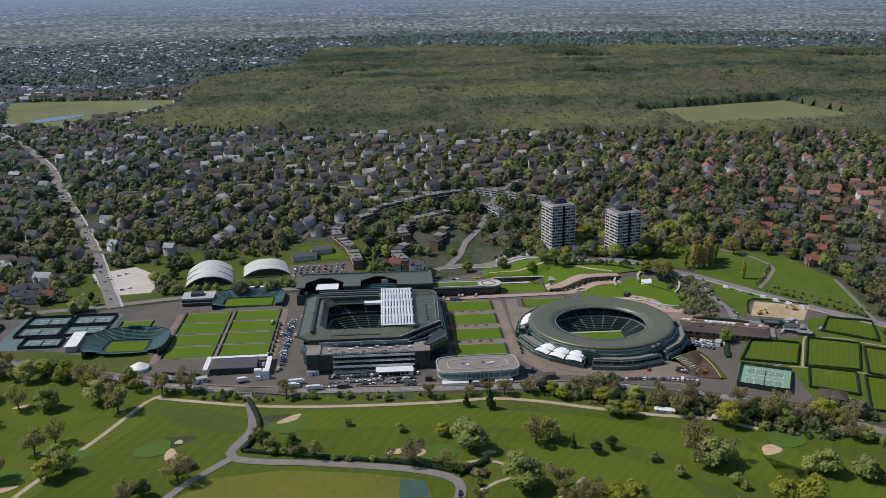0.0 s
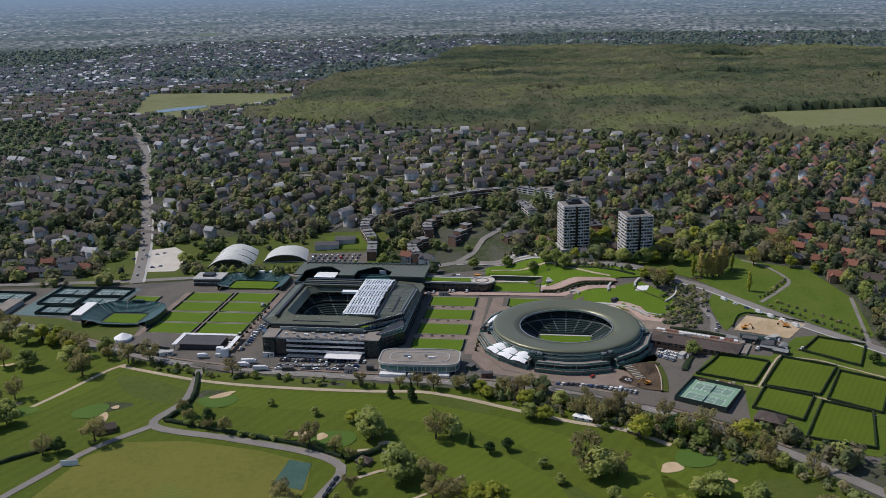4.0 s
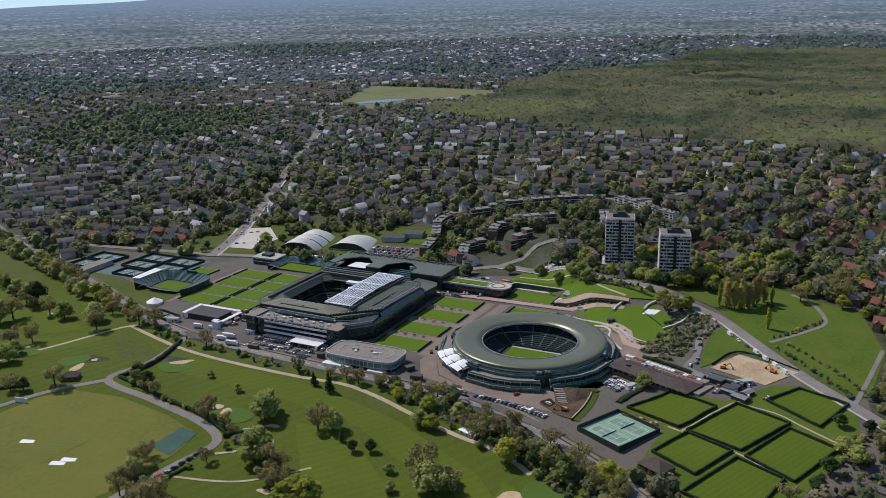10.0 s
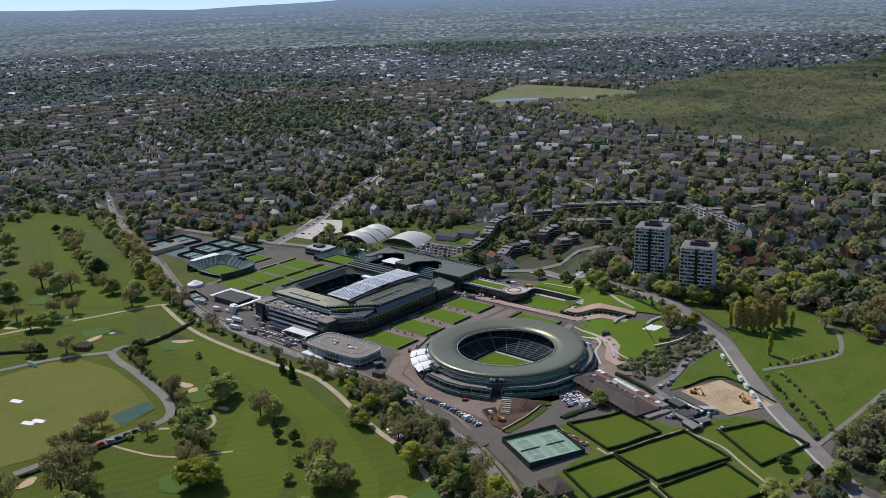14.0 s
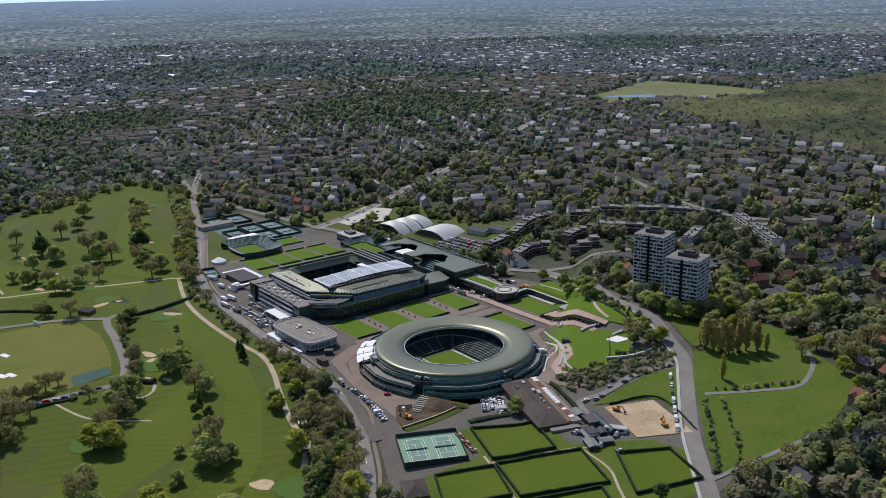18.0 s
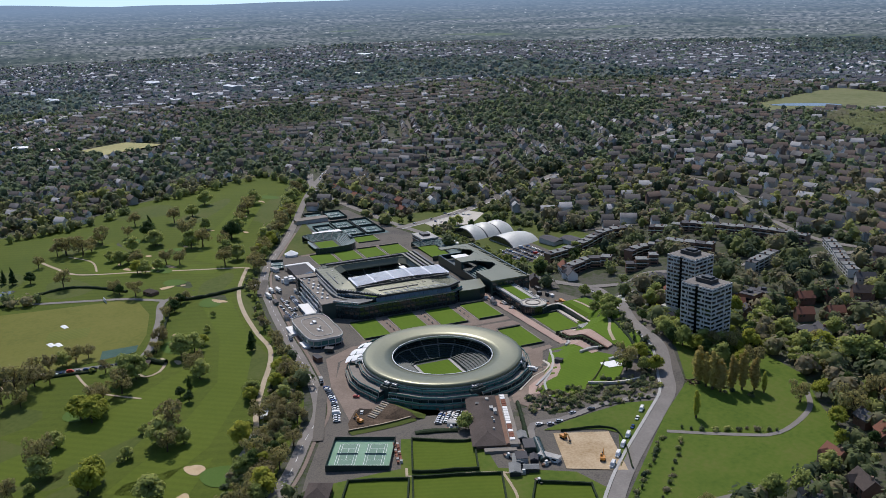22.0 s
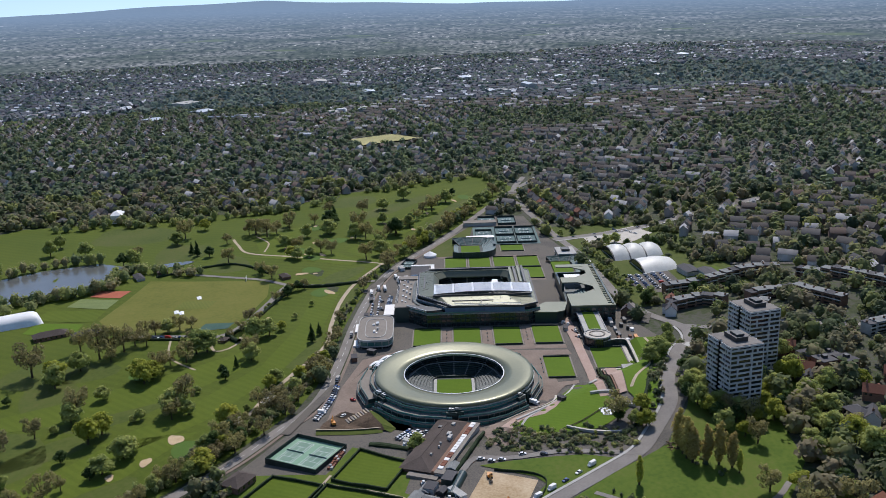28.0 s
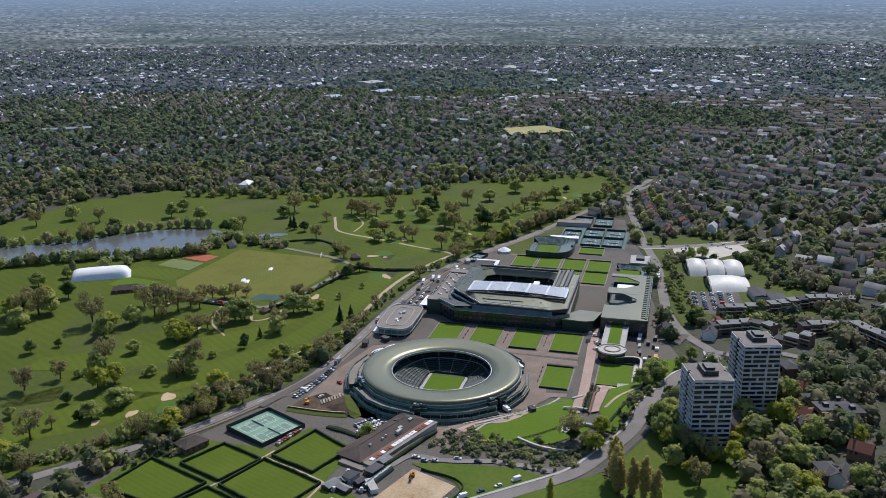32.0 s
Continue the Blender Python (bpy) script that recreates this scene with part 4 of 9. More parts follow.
def round_stadium():
    cx, cy = 164.3, 634.0
    zg = 24.6
    t = thing("round_stadium", "round tennis stadium with olive ring roof and green glass terraces", "stadium", cx, cy, zg)
    n = 72
    prof = [(53.4, 10.4), (54.4, 11.2), (53.9, 12.1), (51.8, 12.5), (46.5, 12.1), (40.5, 11.3), (34.3, 10.5)]
    for k in range(24):
        sh = Shape()
        a0, a1 = 2 * math.pi * k / 24, 2 * math.pi * (k + 1) / 24
        vs, m = [], len(prof)
        for j in range(4):
            a = a0 + (a1 - a0) * j / 3
            vs += [(r * math.cos(a), r * math.sin(a), z) for r, z in prof]
            vs += [(r * math.cos(a), r * math.sin(a), z - 1.2) for r, z in prof[::-1]]
        w = 2 * m
        fs = [(j * w + i, j * w + (i + 1) % w, (j + 1) * w + (i + 1) % w, (j + 1) * w + i) for j in range(3) for i in range(w)]
        sh.add(vs, fs)
        part("roof_panel", sh, M_ROOFGREEN, t, smooth=True)
    part("roof_rim", Shape().ring(circle(54.7, 96), circle(53.9, 96), 9.4, 10.3), M_STEEL, t, "pale metal gutter rim")
    part("inner_rim", Shape().ring(circle(34.4, 96), circle(33.8, 96), 9.5, 10.9), M_STEEL, t, "pale metal inner rim")
    part("outer_wall", Shape().ring(circle(50.5, 96), circle(49.8, 96), -1, 10.5), M_DARKGLASS, t, "dark recessed glass drum")
    for k in range(48):
        a = 2 * math.pi * k / 48
        part("roof_strut", Shape().beam((50.8 * math.cos(a), 50.8 * math.sin(a), 4.5), (53.8 * math.cos(a), 53.8 * math.sin(a), 9.4), 0.5), M_DARKSTEEL, t)
    # terraces: angular storeys stepping outwards
    for (a0, a1, r1, r2) in ((-172, -113, 57, 65), (-108, -62, 58, 66), (-56, -2, 57, 64), (2, 50, 56, 62), (60, 110, 55, 60), (128, 176, 56, 64)):
        m = 5
        ang = [radians(a0 + (a1 - a0) * i / (m - 1)) for i in range(m)]
        base = [(50.4 * math.cos(a), 50.4 * math.sin(a)) for a in ang]
        for s, (ro, z0, z1, mt, nm) in enumerate(((r2, -1.5, 3.0, M_TEALGLASS, "lower_terrace"), (r2 - 2.2, 3.0, 6.0, M_TEAL, "middle_terrace"), (r1 - 1.0, 6.0, 8.2, M_TEALGLASS, "upper_terrace"))):
            k = 1 / math.cos((ang[1] - ang[0]) / 2)
            out = [(ro * k * math.cos(a), ro * k * math.sin(a)) for a in (ang[0], (ang[1] + ang[2]) / 2, (ang[2] + ang[3]) / 2, ang[4])]
            storey = part(nm, Shape().prism(base[::-1] + out, z0, z1), mt, t)
            part("terrace_deck", Shape().prism(base[::-1] + [(x * 1.012, y * 1.012) for x, y in out], z1, z1 + 0.35), M_FLATROOF, storey, "tan paved roof deck")
            for i in range(3):
                p, q = out[i], out[i + 1]
                part("parapet", Shape().beam((*p, z1 + 0.9), (*q, z1 + 0.9), 0.3, 1.1), M_TEALGLASS, storey, "green glass parapet")
                nn = max(3, int(math.hypot(q[0] - p[0], q[1] - p[1]) / 5))
                for j in range(nn + 1):
                    x, y = p[0] + (q[0] - p[0]) * j / nn, p[1] + (q[1] - p[1]) * j / nn
                    part("mullion", Shape().beam((x * 1.006, y * 1.006, z0), (x * 1.006, y * 1.006, z1), 0.3), M_DARKSTEEL if s != 1 else M_STEEL, storey)
        for a in (ang[0], ang[4]):
            c, s = math.cos(a), math.sin(a)
            sh = Shape().box(-3.4, -3.4, -1.5, 3.4, 3.4, 8.8).box(-2.2, -2.2, 8.8, 2.2, 2.2, 9.8)
            ob = part("stair_tower", sh, M_TEAL, t, "dark green stair tower with roof plant")
            ob.matrix_basis = pose((r1 - 2) * c, (r1 - 2) * s, 0, 0, 0, math.degrees(a))
            ob2 = part("roof_plant", Shape().box(-1.4, -1.6, 9.8, 1.6, -0.2, 10.8).box(-1.0, 0.3, 9.8, 1.3, 1.6, 10.5), M_STEEL, t)
            ob2.matrix_basis = ob.matrix_basis
    # white sail canopies
    for a0, a1, r0, r1, zz, m in ((-148, -114, 52, 67, 7.8, 3), (146, 170, 54, 62, 7.8, 4), (118, 132, 54, 60, 7.5, 2)):
        for k in range(m):
            b0, b1 = radians(a0 + (a1 - a0) * k / m + 0.4), radians(a0 + (a1 - a0) * (k + 1) / m - 0.4)
            vs, fs = [], []
            for i in range(7):
                u = i / 6
                r = r0 + (r1 - r0) * u
                for j in range(7):
                    v = j / 6
                    a = b0 + (b1 - b0) * v
                    vs.append((r * math.cos(a), r * math.sin(a), zz + 1.6 * math.sin(math.pi * v) * (0.5 + 0.5 * (1 - u)) - 2.4 * u * u))
            fs = [(i * 7 + j, i * 7 + j + 1, (i + 1) * 7 + j + 1, (i + 1) * 7 + j) for i in range(6) for j in range(6)]
            part("sail_canopy", Shape().add(vs, fs), M_WHITE, t, "white tensile sail canopy", smooth=True)
            part("canopy_arch", Shape().beam((r0 * math.cos(b0), r0 * math.sin(b0), zz + 0.2), (r1 * math.cos(b0), r1 * math.sin(b0), zz - 2.1), 0.35), M_DARKSTEEL, t)
    # bowl and court
    part("court_floor", Shape().box(-26, -19, -3.2, 26, 19, -2.6), M_FENCE, t)
    part("lawn", Shape().box(-19, -12, -2.7, 19, 12, -2.5), M_LAWN, t)
    for s in (-1, 1):
        part("court_side_path", Shape().box(-20, s * 13.2 - 1.0, -2.7, 20, s * 13.2 + 1.0, -2.44), M_CONC, t, "pale path beside the lawn")
        part("court_wall", Shape().box(-22, s * 15.5 - 0.2, -2.6, 22, s * 15.5 + 0.2, -1.2), M_TEAL, t)
        part("court_wall", Shape().box(s * 22.5 - 0.2, -15.5, -2.6, s * 22.5 + 0.2, 15.5, -1.2), M_TEAL, t)
    bowl(t, (22.5, 15.6), (49.5, 49.5), -2.0, 9.6, 16, 20, M_SEAT)
    for s in (-1, 1):
        part("scoreboard", Shape().box(s * 31 - 3, 24, 4.5, s * 31 + 3, 25, 7.5), M_DARKGLASS, t)


round_stadium()

# ---- main stadium with the folding roof ----


def main_stadium():
    cx, cy, zg = -8.0, 648.0, 24.2
    t = thing("main_stadium", "large dark green octagonal tennis stadium with a partly folded white roof", "stadium", cx, cy, zg)
    # lower storeys step out under the upper gallery, the roof sits further in
    W = [(-50, -42), (-46, -50), (38, -52), (54, -35), (53, 48), (46, 58), (-44, 56), (-50, 46)]
    U = [(-49, -36), (-45, -44), (26, -44), (50, -20), (51, 45), (45, 55), (-44, 54), (-49, 44)]
    inset = lambda poly, k: [(x * k, y * k) for x, y in poly]
    part("outer_wall", Shape().ring(W, inset(W, 0.955), -1.5, 11.2), M_TEAL, t)
    part("terrace_deck", Shape().ring(W, inset(U, 0.97), 11.2, 11.6), M_FLATROOF, t, "tan roof terrace deck")
    part("upper_wall", Shape().ring(U, inset(U, 0.97), 11.2, 15.6), M_DARKGLASS, t, "dark glazed upper storey")
    for p, q in ((W[3], W[4]), (W[2], W[3]), (W[7], W[0]), (W[4], W[5])):
        dx, dy = q[0] - p[0], q[1] - p[1]
        L = math.hypot(dx, dy)
        nx, ny = dy / L, -dx / L
        for s in range(3):
            z = 0.4 + 3.7 * s
            nn = max(2, int(L / 3.9))
            for j in range(nn):
                a, b = (j + 0.12) / nn, (j + 0.88) / nn
                part("window", Shape().beam((p[0] + dx * a + nx * 0.12, p[1] + dy * a + ny * 0.12, z + 1.4), (p[0] + dx * b + nx * 0.12, p[1] + dy * b + ny * 0.12, z + 1.4), 0.25, 2.2), M_DARKGLASS, t)
            part("storey_band", Shape().beam((p[0] + nx * 0.2, p[1] + ny * 0.2, z + 3.1), (q[0] + nx * 0.2, q[1] + ny * 0.2, z + 3.1), 0.5, 0.4), M_DARKSTEEL if s < 2 else M_STEEL, t)
        part("terrace_rail", Shape().beam((p[0] - nx * 0.4, p[1] - ny * 0.4, 12.2), (q[0] - nx * 0.4, q[1] - ny * 0.4, 12.2), 0.25, 1.1), M_TEALGLASS, t, "green glass terrace rail")
    # sloping blue-grey glass storey along the court side
    for k in range(16):
        y0, y1 = -20 + 4.06 * k, -20 + 4.06 * k + 3.9
        part("glass_bay", Shape().add([(51.2, y0, 15.4), (51.2, y1, 15.4), (53.4, y1, 11.7), (53.4, y0, 11.7), (50.9, y0, 15.4), (50.9, y1, 15.4), (50.9, y1, 11.7), (50.9, y0, 11.7)], [(0, 1, 2, 3), (4, 7, 6, 5), (0, 4, 5, 1), (3, 2, 6, 7), (0, 3, 7, 4), (1, 5, 6, 2)]), M_SKYGLASS, t, "blue-grey sloping glass bay")
    # chamfer: a white-framed gallery and the glass over it
    p, q = (39, -51), (53.6, -35.5)
    for k in range(9):
        a = [p[c] + (q[c] - p[c]) * (k + 0.1) / 9 for c in (0, 1)]
        b = [p[c] + (q[c] - p[c]) * (k + 0.78) / 9 for c in (0, 1)]
        part("gallery_panel", Shape().beam((a[0] - 0.6, a[1] + 0.6, 12.9), (b[0] - 0.6, b[1] + 0.6, 12.9), 0.4, 1.9), M_WHITEPAINT, t, "white gallery panel")
    part("gallery_roof", Shape().prism([(36, -51), (39, -52), (54, -35), (52, -24), (49, -21)], 13.9, 14.3), M_DARKSTEEL, t, "dark gallery roof")
    part("gallery_edge", Shape().beam((39, -52, 14.5), (54, -35, 14.5), 0.5, 0.5), M_STEEL, t, "pale gallery rail")
    for k in range(10):
        a = [(26, -44)[c] + ((50, -20)[c] - (26, -44)[c]) * (k + 0.08) / 10 for c in (0, 1)]
        b = [(26, -44)[c] + ((50, -20)[c] - (26, -44)[c]) * (k + 0.92) / 10 for c in (0, 1)]
        part("chamfer_glass", Shape().beam((a[0] + 0.3, a[1] - 0.3, 14.6), (b[0] + 0.3, b[1] - 0.3, 14.6), 0.3, 1.8), M_SKYGLASS, t)
    # entrance front with stacked balconies between two stair towers
    f0, f1 = -46, 40
    part("front_block", Shape().box(f0 + 8, -60, -1.5, f1 - 10, -46, 11.8), M_DARKGLASS, t, "recessed dark glass front")
    for k, (z, yo, hh) in enumerate(((-0.2, -64.5, 0.7), (3.4, -63.2, 1.0), (7.0, -62.4, 1.0), (10.4, -61.6, 1.1))):
        slab = part("balcony", Shape().box(f0 + 18, yo, z, f1 - 10.5, -58, z + 0.5), M_WHITEPAINT, t, "pale balcony slab")
        part("balcony_rail", Shape().box(f0 + 18, yo - 0.1, z + 0.5, f1 - 10.5, yo + 0.15, z + 0.5 + hh), M_WHITEPAINT if k in (1, 3) else M_STEEL, slab)
        for j in range(15):
            x = f0 + 19.5 + j * (f1 - f0 - 31) / 14
            part("window_bay", Shape().box(x - 1.4, -60.4, z + 0.8, x + 1.4, -59.9, z + 2.9), M_DARKGLASS, slab)
            part("balcony_post", Shape().box(x + 1.7, yo + 0.3, z + 0.5, x + 1.95, yo + 0.55, z + 3.4), M_DARKSTEEL, slab)
    part("front_deck", Shape().box(f0 + 8, -60, 11.8, f1 - 10, -43, 12.3), M_FLATROOF, t)
    part("parapet", Shape().box(f0 + 8, -60.6, 12.3, f1 - 10, -60.0, 13.2), M_CONC, t, "pale parapet")
    part("deck_wall", Shape().box(f0 + 8, -44.6, 12.3, 26, -44.1, 15.2), M_CONC, t, "pale rear wall of the roof deck")
    for j in range(14):
        x = f0 + 10 + j * 4.7
        part("roof_plant", Shape().box(x, -57 + 3 * (j % 3), 12.3, x + random.uniform(1.2, 3.0), -55.4 + 3 * (j % 3), 12.3 + random.uniform(0.6, 1.8)), (M_STEEL, M_WHITEPAINT, M_CONC)[j % 3], t)
    for x0, x1 in ((f0, f0 + 9), (f1 - 10.4, f1)):
        part("stair_tower", Shape().box(x0, -61.5, -1.5, x1, -44, 13.0), M_TEAL, t, "ivy-green stair tower")
        part("tower_roof", Shape().box(x0 - 0.3, -61.8, 13.0, x1 + 0.3, -43.8, 13.5), M_FLATROOF, t)
        for s in range(4):
            for u in range(3):
                xa = x0 + 0.8 + u * (x1 - x0 - 1.0) / 3
                part("window", Shape().box(xa, -61.75, 0.3 + 3.3 * s, xa + 2.0, -61.4, 2.4 + 3.3 * s), M_DARKGLASS, t)
    part("corner_glass", Shape().prism([(-51.5, -47), (-45, -55), (-44, -52), (-49, -44)], 9.0, 13.4), M_SKYGLASS, t, "pale green glass corner room")
    part("entrance_canopy", Shape().box(2, -72, 2.6, 28, -62, 3.1), M_WHITEPAINT, t, "white entrance canopy")
    for x in (3, 11, 19, 27):
        part("canopy_post", Shape().box(x - 0.2, -71.6, -0.5, x + 0.2, -71.2, 2.6), M_STEEL, t)
    # roof: outer octagon, opening octagon
    R = [(-54, -34), (-46, -43), (20, -43), (50, -15), (52, 43), (45, 56), (-46, 56), (-54, 47)]
    O = [(-39, -22), (-32, -30), (8, -30), (32, -24), (32, 30), (8, 40), (-32, 40), (-39, 33)]
    for i in range(8):
        j = (i + 1) % 8
        sh = Shape().add([(*R[i], 16.4), (*R[j], 16.4), (*O[j], 19.4), (*O[i], 19.4), (*R[i], 15.4), (*R[j], 15.4), (*O[j], 18.2), (*O[i], 18.2)],
                         [(0, 1, 2, 3), (7, 6, 5, 4), (0, 4, 5, 1), (1, 5, 6, 2), (2, 6, 7, 3), (3, 7, 4, 0)])
        slope = part("roof_slope", sh, M_ROOFDARK, t, "grey-green standing seam roof")
        for k in range(1, 9):
            a = [R[i][c] + (R[j][c] - R[i][c]) * k / 9 for c in (0, 1)]
            b = [O[i][c] + (O[j][c] - O[i][c]) * k / 9 for c in (0, 1)]
            part("roof_seam", Shape().beam((*a, 16.45), (*b, 19.45), 0.14, 0.1), M_ROOFDARK, slope)
    I2 = [(x * 0.9, y * 0.88 + 1) for x, y in O]
    part("inner_soffit", Shape().ring(O, I2, 18.4, 19.0, 14.2, 14.8), M_ROOFDARK, t, "sloping inner roof lip")
    part("gutter", Shape().ring([(x * 1.006, y * 1.006) for x, y in R], [(x * 0.985, y * 0.985) for x, y in R], 15.4, 16.8), M_DARKSTEEL, t)
    for k, x in enumerate((49.5, 47.2)):
        part("roof_rail", Shape().beam((x, -12, 17.4 + 0.4 * k), (x + 1.5, 42, 17.4 + 0.4 * k), 0.5, 0.4), M_STEEL, t, "pale roof edge rail")
    # stack of folded trusses at the back and the beams that carry them
    for k in range(4):
        part("folded_truss", Shape().box(-44, 37.5 + 3.6 * k, 19.0 + 0.4 * k, 4, 39.7 + 3.6 * k, 20.6 + 0.4 * k), M_DARKSTEEL if k % 2 else M_ROOFDARK, t, "folded roof truss")
    part("rail_beam", Shape().box(-45, -34, 18.8, -42.8, 44, 20.4), M_DARKSTEEL, t)
    part("rail_beam", Shape().box(30.6, -30, 18.8, 32.6, 52, 20.4), M_DARKSTEEL, t)
    # translucent roof: ten arched strips of cloth between trusses, in five bays
    def arch(v):
        return 20.5 + 2.0 * math.sin(math.pi * v)

    for j in range(10):
        x0 = 7.6 + 2.3 * j
        for k in range(5):
            vs, m = [], 4
            for i in range(m + 1):
                v = (k + 0.06 + 0.88 * i / m) / 5
                y = -29 + 82 * v
                vs += [(x0, y, arch(v) + 0.25), (x0 + 0.8, y, arch(v) + 0.75), (x0 + 1.6, y, arch(v) + 0.25), (x0 + 0.8, y, arch(v) - 0.1)]
            fs = [(i * 4 + a, i * 4 + (a + 1) % 4, (i + 1) * 4 + (a + 1) % 4, (i + 1) * 4 + a) for i in range(m) for a in range(4)] + [(0, 1, 2, 3), (19, 18, 17, 16)]
            part("roof_cloth", Shape().add(vs, fs), M_TRANSLUCENT, t)
        vs = []
        for i in range(11):
            y, z = -29 + 8.2 * i, arch(i / 10) - 0.3
            vs += [(x0 + 1.7, y, z - 0.4), (x0 + 2.2, y, z - 0.4), (x0 + 2.2, y, z + 0.4), (x0 + 1.7, y, z + 0.4)]
        tr = Shape().add(vs, [(i * 4 + a, i * 4 + (a + 1) % 4, i * 4 + 4 + (a + 1) % 4, i * 4 + 4 + a) for i in range(10) for a in range(4)] + [(3, 2, 1, 0), (40, 41, 42, 43)])
        part("cloth_truss", tr, M_DARKSTEEL, t)
    for k in range(6):
        v = min(max(k / 5, 0.01), 0.99)
        part("cloth_band", Shape().box(7.2, -30 + 82 * v, arch(v) + 0.15, 30.8, -28.2 + 82 * v, arch(v) + 0.6), M_TRANSLUCENT, t, "white band across the roof cloth")
    part("edge_truss", Shape().beam((6.6, -29, 20.6), (6.6, 53, 20.6), 1.2, 1.6), M_WHITEPAINT, t, "white leading truss")
    part("end_truss", Shape().box(-7, 21, 18.9, 6.4, 26, 20.6), M_WHITE, t, "white end of the folded roof")
    # white rack of floodlights along the chamfer
    for k in range(17):
        x, y = 20.5 + 29 * k / 16, -42.6 + 27.4 * k / 16
        rack = part("roof_frame", Shape().beam((x - 1.3, y + 1.3, 17.0), (x + 0.9, y - 0.9, 18.0), 0.35, 0.3).beam((x - 1.0, y - 0.6, 17.9), (x + 0.7, y + 1.0, 16.9), 0.3, 0.3), M_WHITEPAINT, t, "white roof edge frame")
        part("floodlight", Shape().box(x - 0.4, y - 0.3, 16.9, x + 0.4, y + 0.4, 17.7), M_DARKSTEEL, rack)
    part("roof_walk", Shape().box(-30, -38.4, 17.0, 6, -37.2, 17.9), M_DARKSTEEL, t, "dark slot in the front roof")
    part("roof_walk", Shape().beam((41, -14, 18.0), (41, 20, 18.0), 1.2, 0.7), M_DARKSTEEL, t, "dark slot in the side roof")
    for x, y in ((38, 26), (44, 10), (36, -8), (40, 34), (-46, 10), (-44, -12), (-10, -36), (10, -35), (-28, -33)):
        part("roof_hatch", Shape().box(x - 0.5, y - 0.5, 16.8, x + 0.5, y + 0.5, 18.9), M_CONC, t)
    # bowl
    part("court_floor", Shape().box(-25, -19, -1.6, 25, 21, -1.1), M_FENCE, t)
    part("lawn", Shape().box(-18, -11, -1.2, 18, 12, -0.9), M_LAWN, t)
    part("scoreboard", Shape().box(-33, 30, 11.5, -25, 31, 15.0), M_DARKGLASS, t)
    bowl(t, (22, 16), (47, 48), -0.6, 14.2, 14, 18, M_SEAT, p_out=4.0)


main_stadium()


def west_building():
    t = thing("court_building", "long dark green stand building with two roof openings behind the stadium", "building", -16, 749, 24.2)
    x0, x1, y0, y1 = -58, 58, -18, 18
    part("wall", Shape().ring([(x0, y0), (x1, y0), (x1, y1), (x0, y1)], [(x0 + 2, y0 + 2), (x1 - 2, y0 + 2), (x1 - 2, y1 - 2), (x0 + 2, y1 - 2)], -1.5, 7.0), M_TEAL, t)
    for a, b, c, d in ((x0, 6, x0 + 2, y1), (x1 - 2, y0, x1, y1), (x0 + 2, y1 - 2, x1 - 2, y1), (28, y0, x1 - 2, y0 + 2), (-18, y0, -4, y0 + 2)):
        part("upper_wall", Shape().box(a, b, 7.0, c, d, 13.2), M_TEAL, t)
    part("inner_floor", Shape().box(x0 + 2, y0 + 2, -1.0, x1 - 2, y1 - 2, 3.0), M_SEAT, t, "dark inner stands")
    for a, b, c, d in ((x0, 7, x1, y1), (x0, y0, -51, 7), (-18, y0, -4, 7), (28, y0, x1, 7)):
        part("roof_section", Shape().box(a - 0.4, b, 13.2, c + 0.4, d, 14.2), M_ROOFDARK, t)
    for x, s in ((-51, 1), (-18, -1), (-4, 1), (28, -1)):
        part("roof_corner", Shape().prism([(x, 7), (x, -5), (x + s * 12, 7)] if s > 0 else [(x, 7), (x + s * 12, 7), (x, -5)], 13.3, 14.1), M_ROOFDARK, t)
    part("white_sheet", Shape().box(-42, -12, 9.4, -23, 3, 9.8), M_WHITE, t, "white sheeted court cover")
    for k in range(7):
        part("seat_step", Shape().box(-3, -14 + 2.2 * k, 3.0, 27, -12 + 2.2 * k, 3.6 + 0.9 * k), M_SEATTEAL, t)
    part("screen", Shape().box(14, 5.6, 8.0, 20, 6.2, 11.4), M_WHITEPAINT, t)
    part("ridge", Shape().box(x0 + 2, 15.6, 14.2, x1 - 2, 17.0, 15.0), M_TEAL, t)
    for j in range(24):
        x = x0 + 3 + 4.7 * j
        part("roof_fin", Shape().box(x, 12.5, 14.2, x + 0.6, 17.6, 14.9), M_ROOFDARK, t)
        part("window", Shape().box(x, y1 - 0.1, 4, x + 3.4, y1 + 0.15, 8), M_DARKGLASS, t)
    for j in range(7):
        y = y0 + 1.5 + 5 * j
        for z in (1.0, 5.0, 9.0):
            part("window", Shape().box(x1 - 0.1, y, z, x1 + 0.2, y + 3.6, z + 2.6), M_DARKGLASS, t)
    part("link_wall", Shape().prism([(46, -44), (59, -48), (60, -30), (57, -24), (36, -19), (36, -36)], -1, 9.4), M_TEAL, t)
    part("link_roof", Shape().prism([(45, -45), (59.5, -48.6), (60.6, -30), (57.5, -23.4), (36, -18.5), (35, -37)], 9.4, 10.2), M_ROOFDARK, t, "grey-green link roof")
    for k in range(9):
        part("alley_step", Shape().box(50.5, -23 + 0.6 * k, -1, 57.5, -22.4 + 0.6 * k, 0.4 + 0.16 * k), M_PINK, t)


west_building()


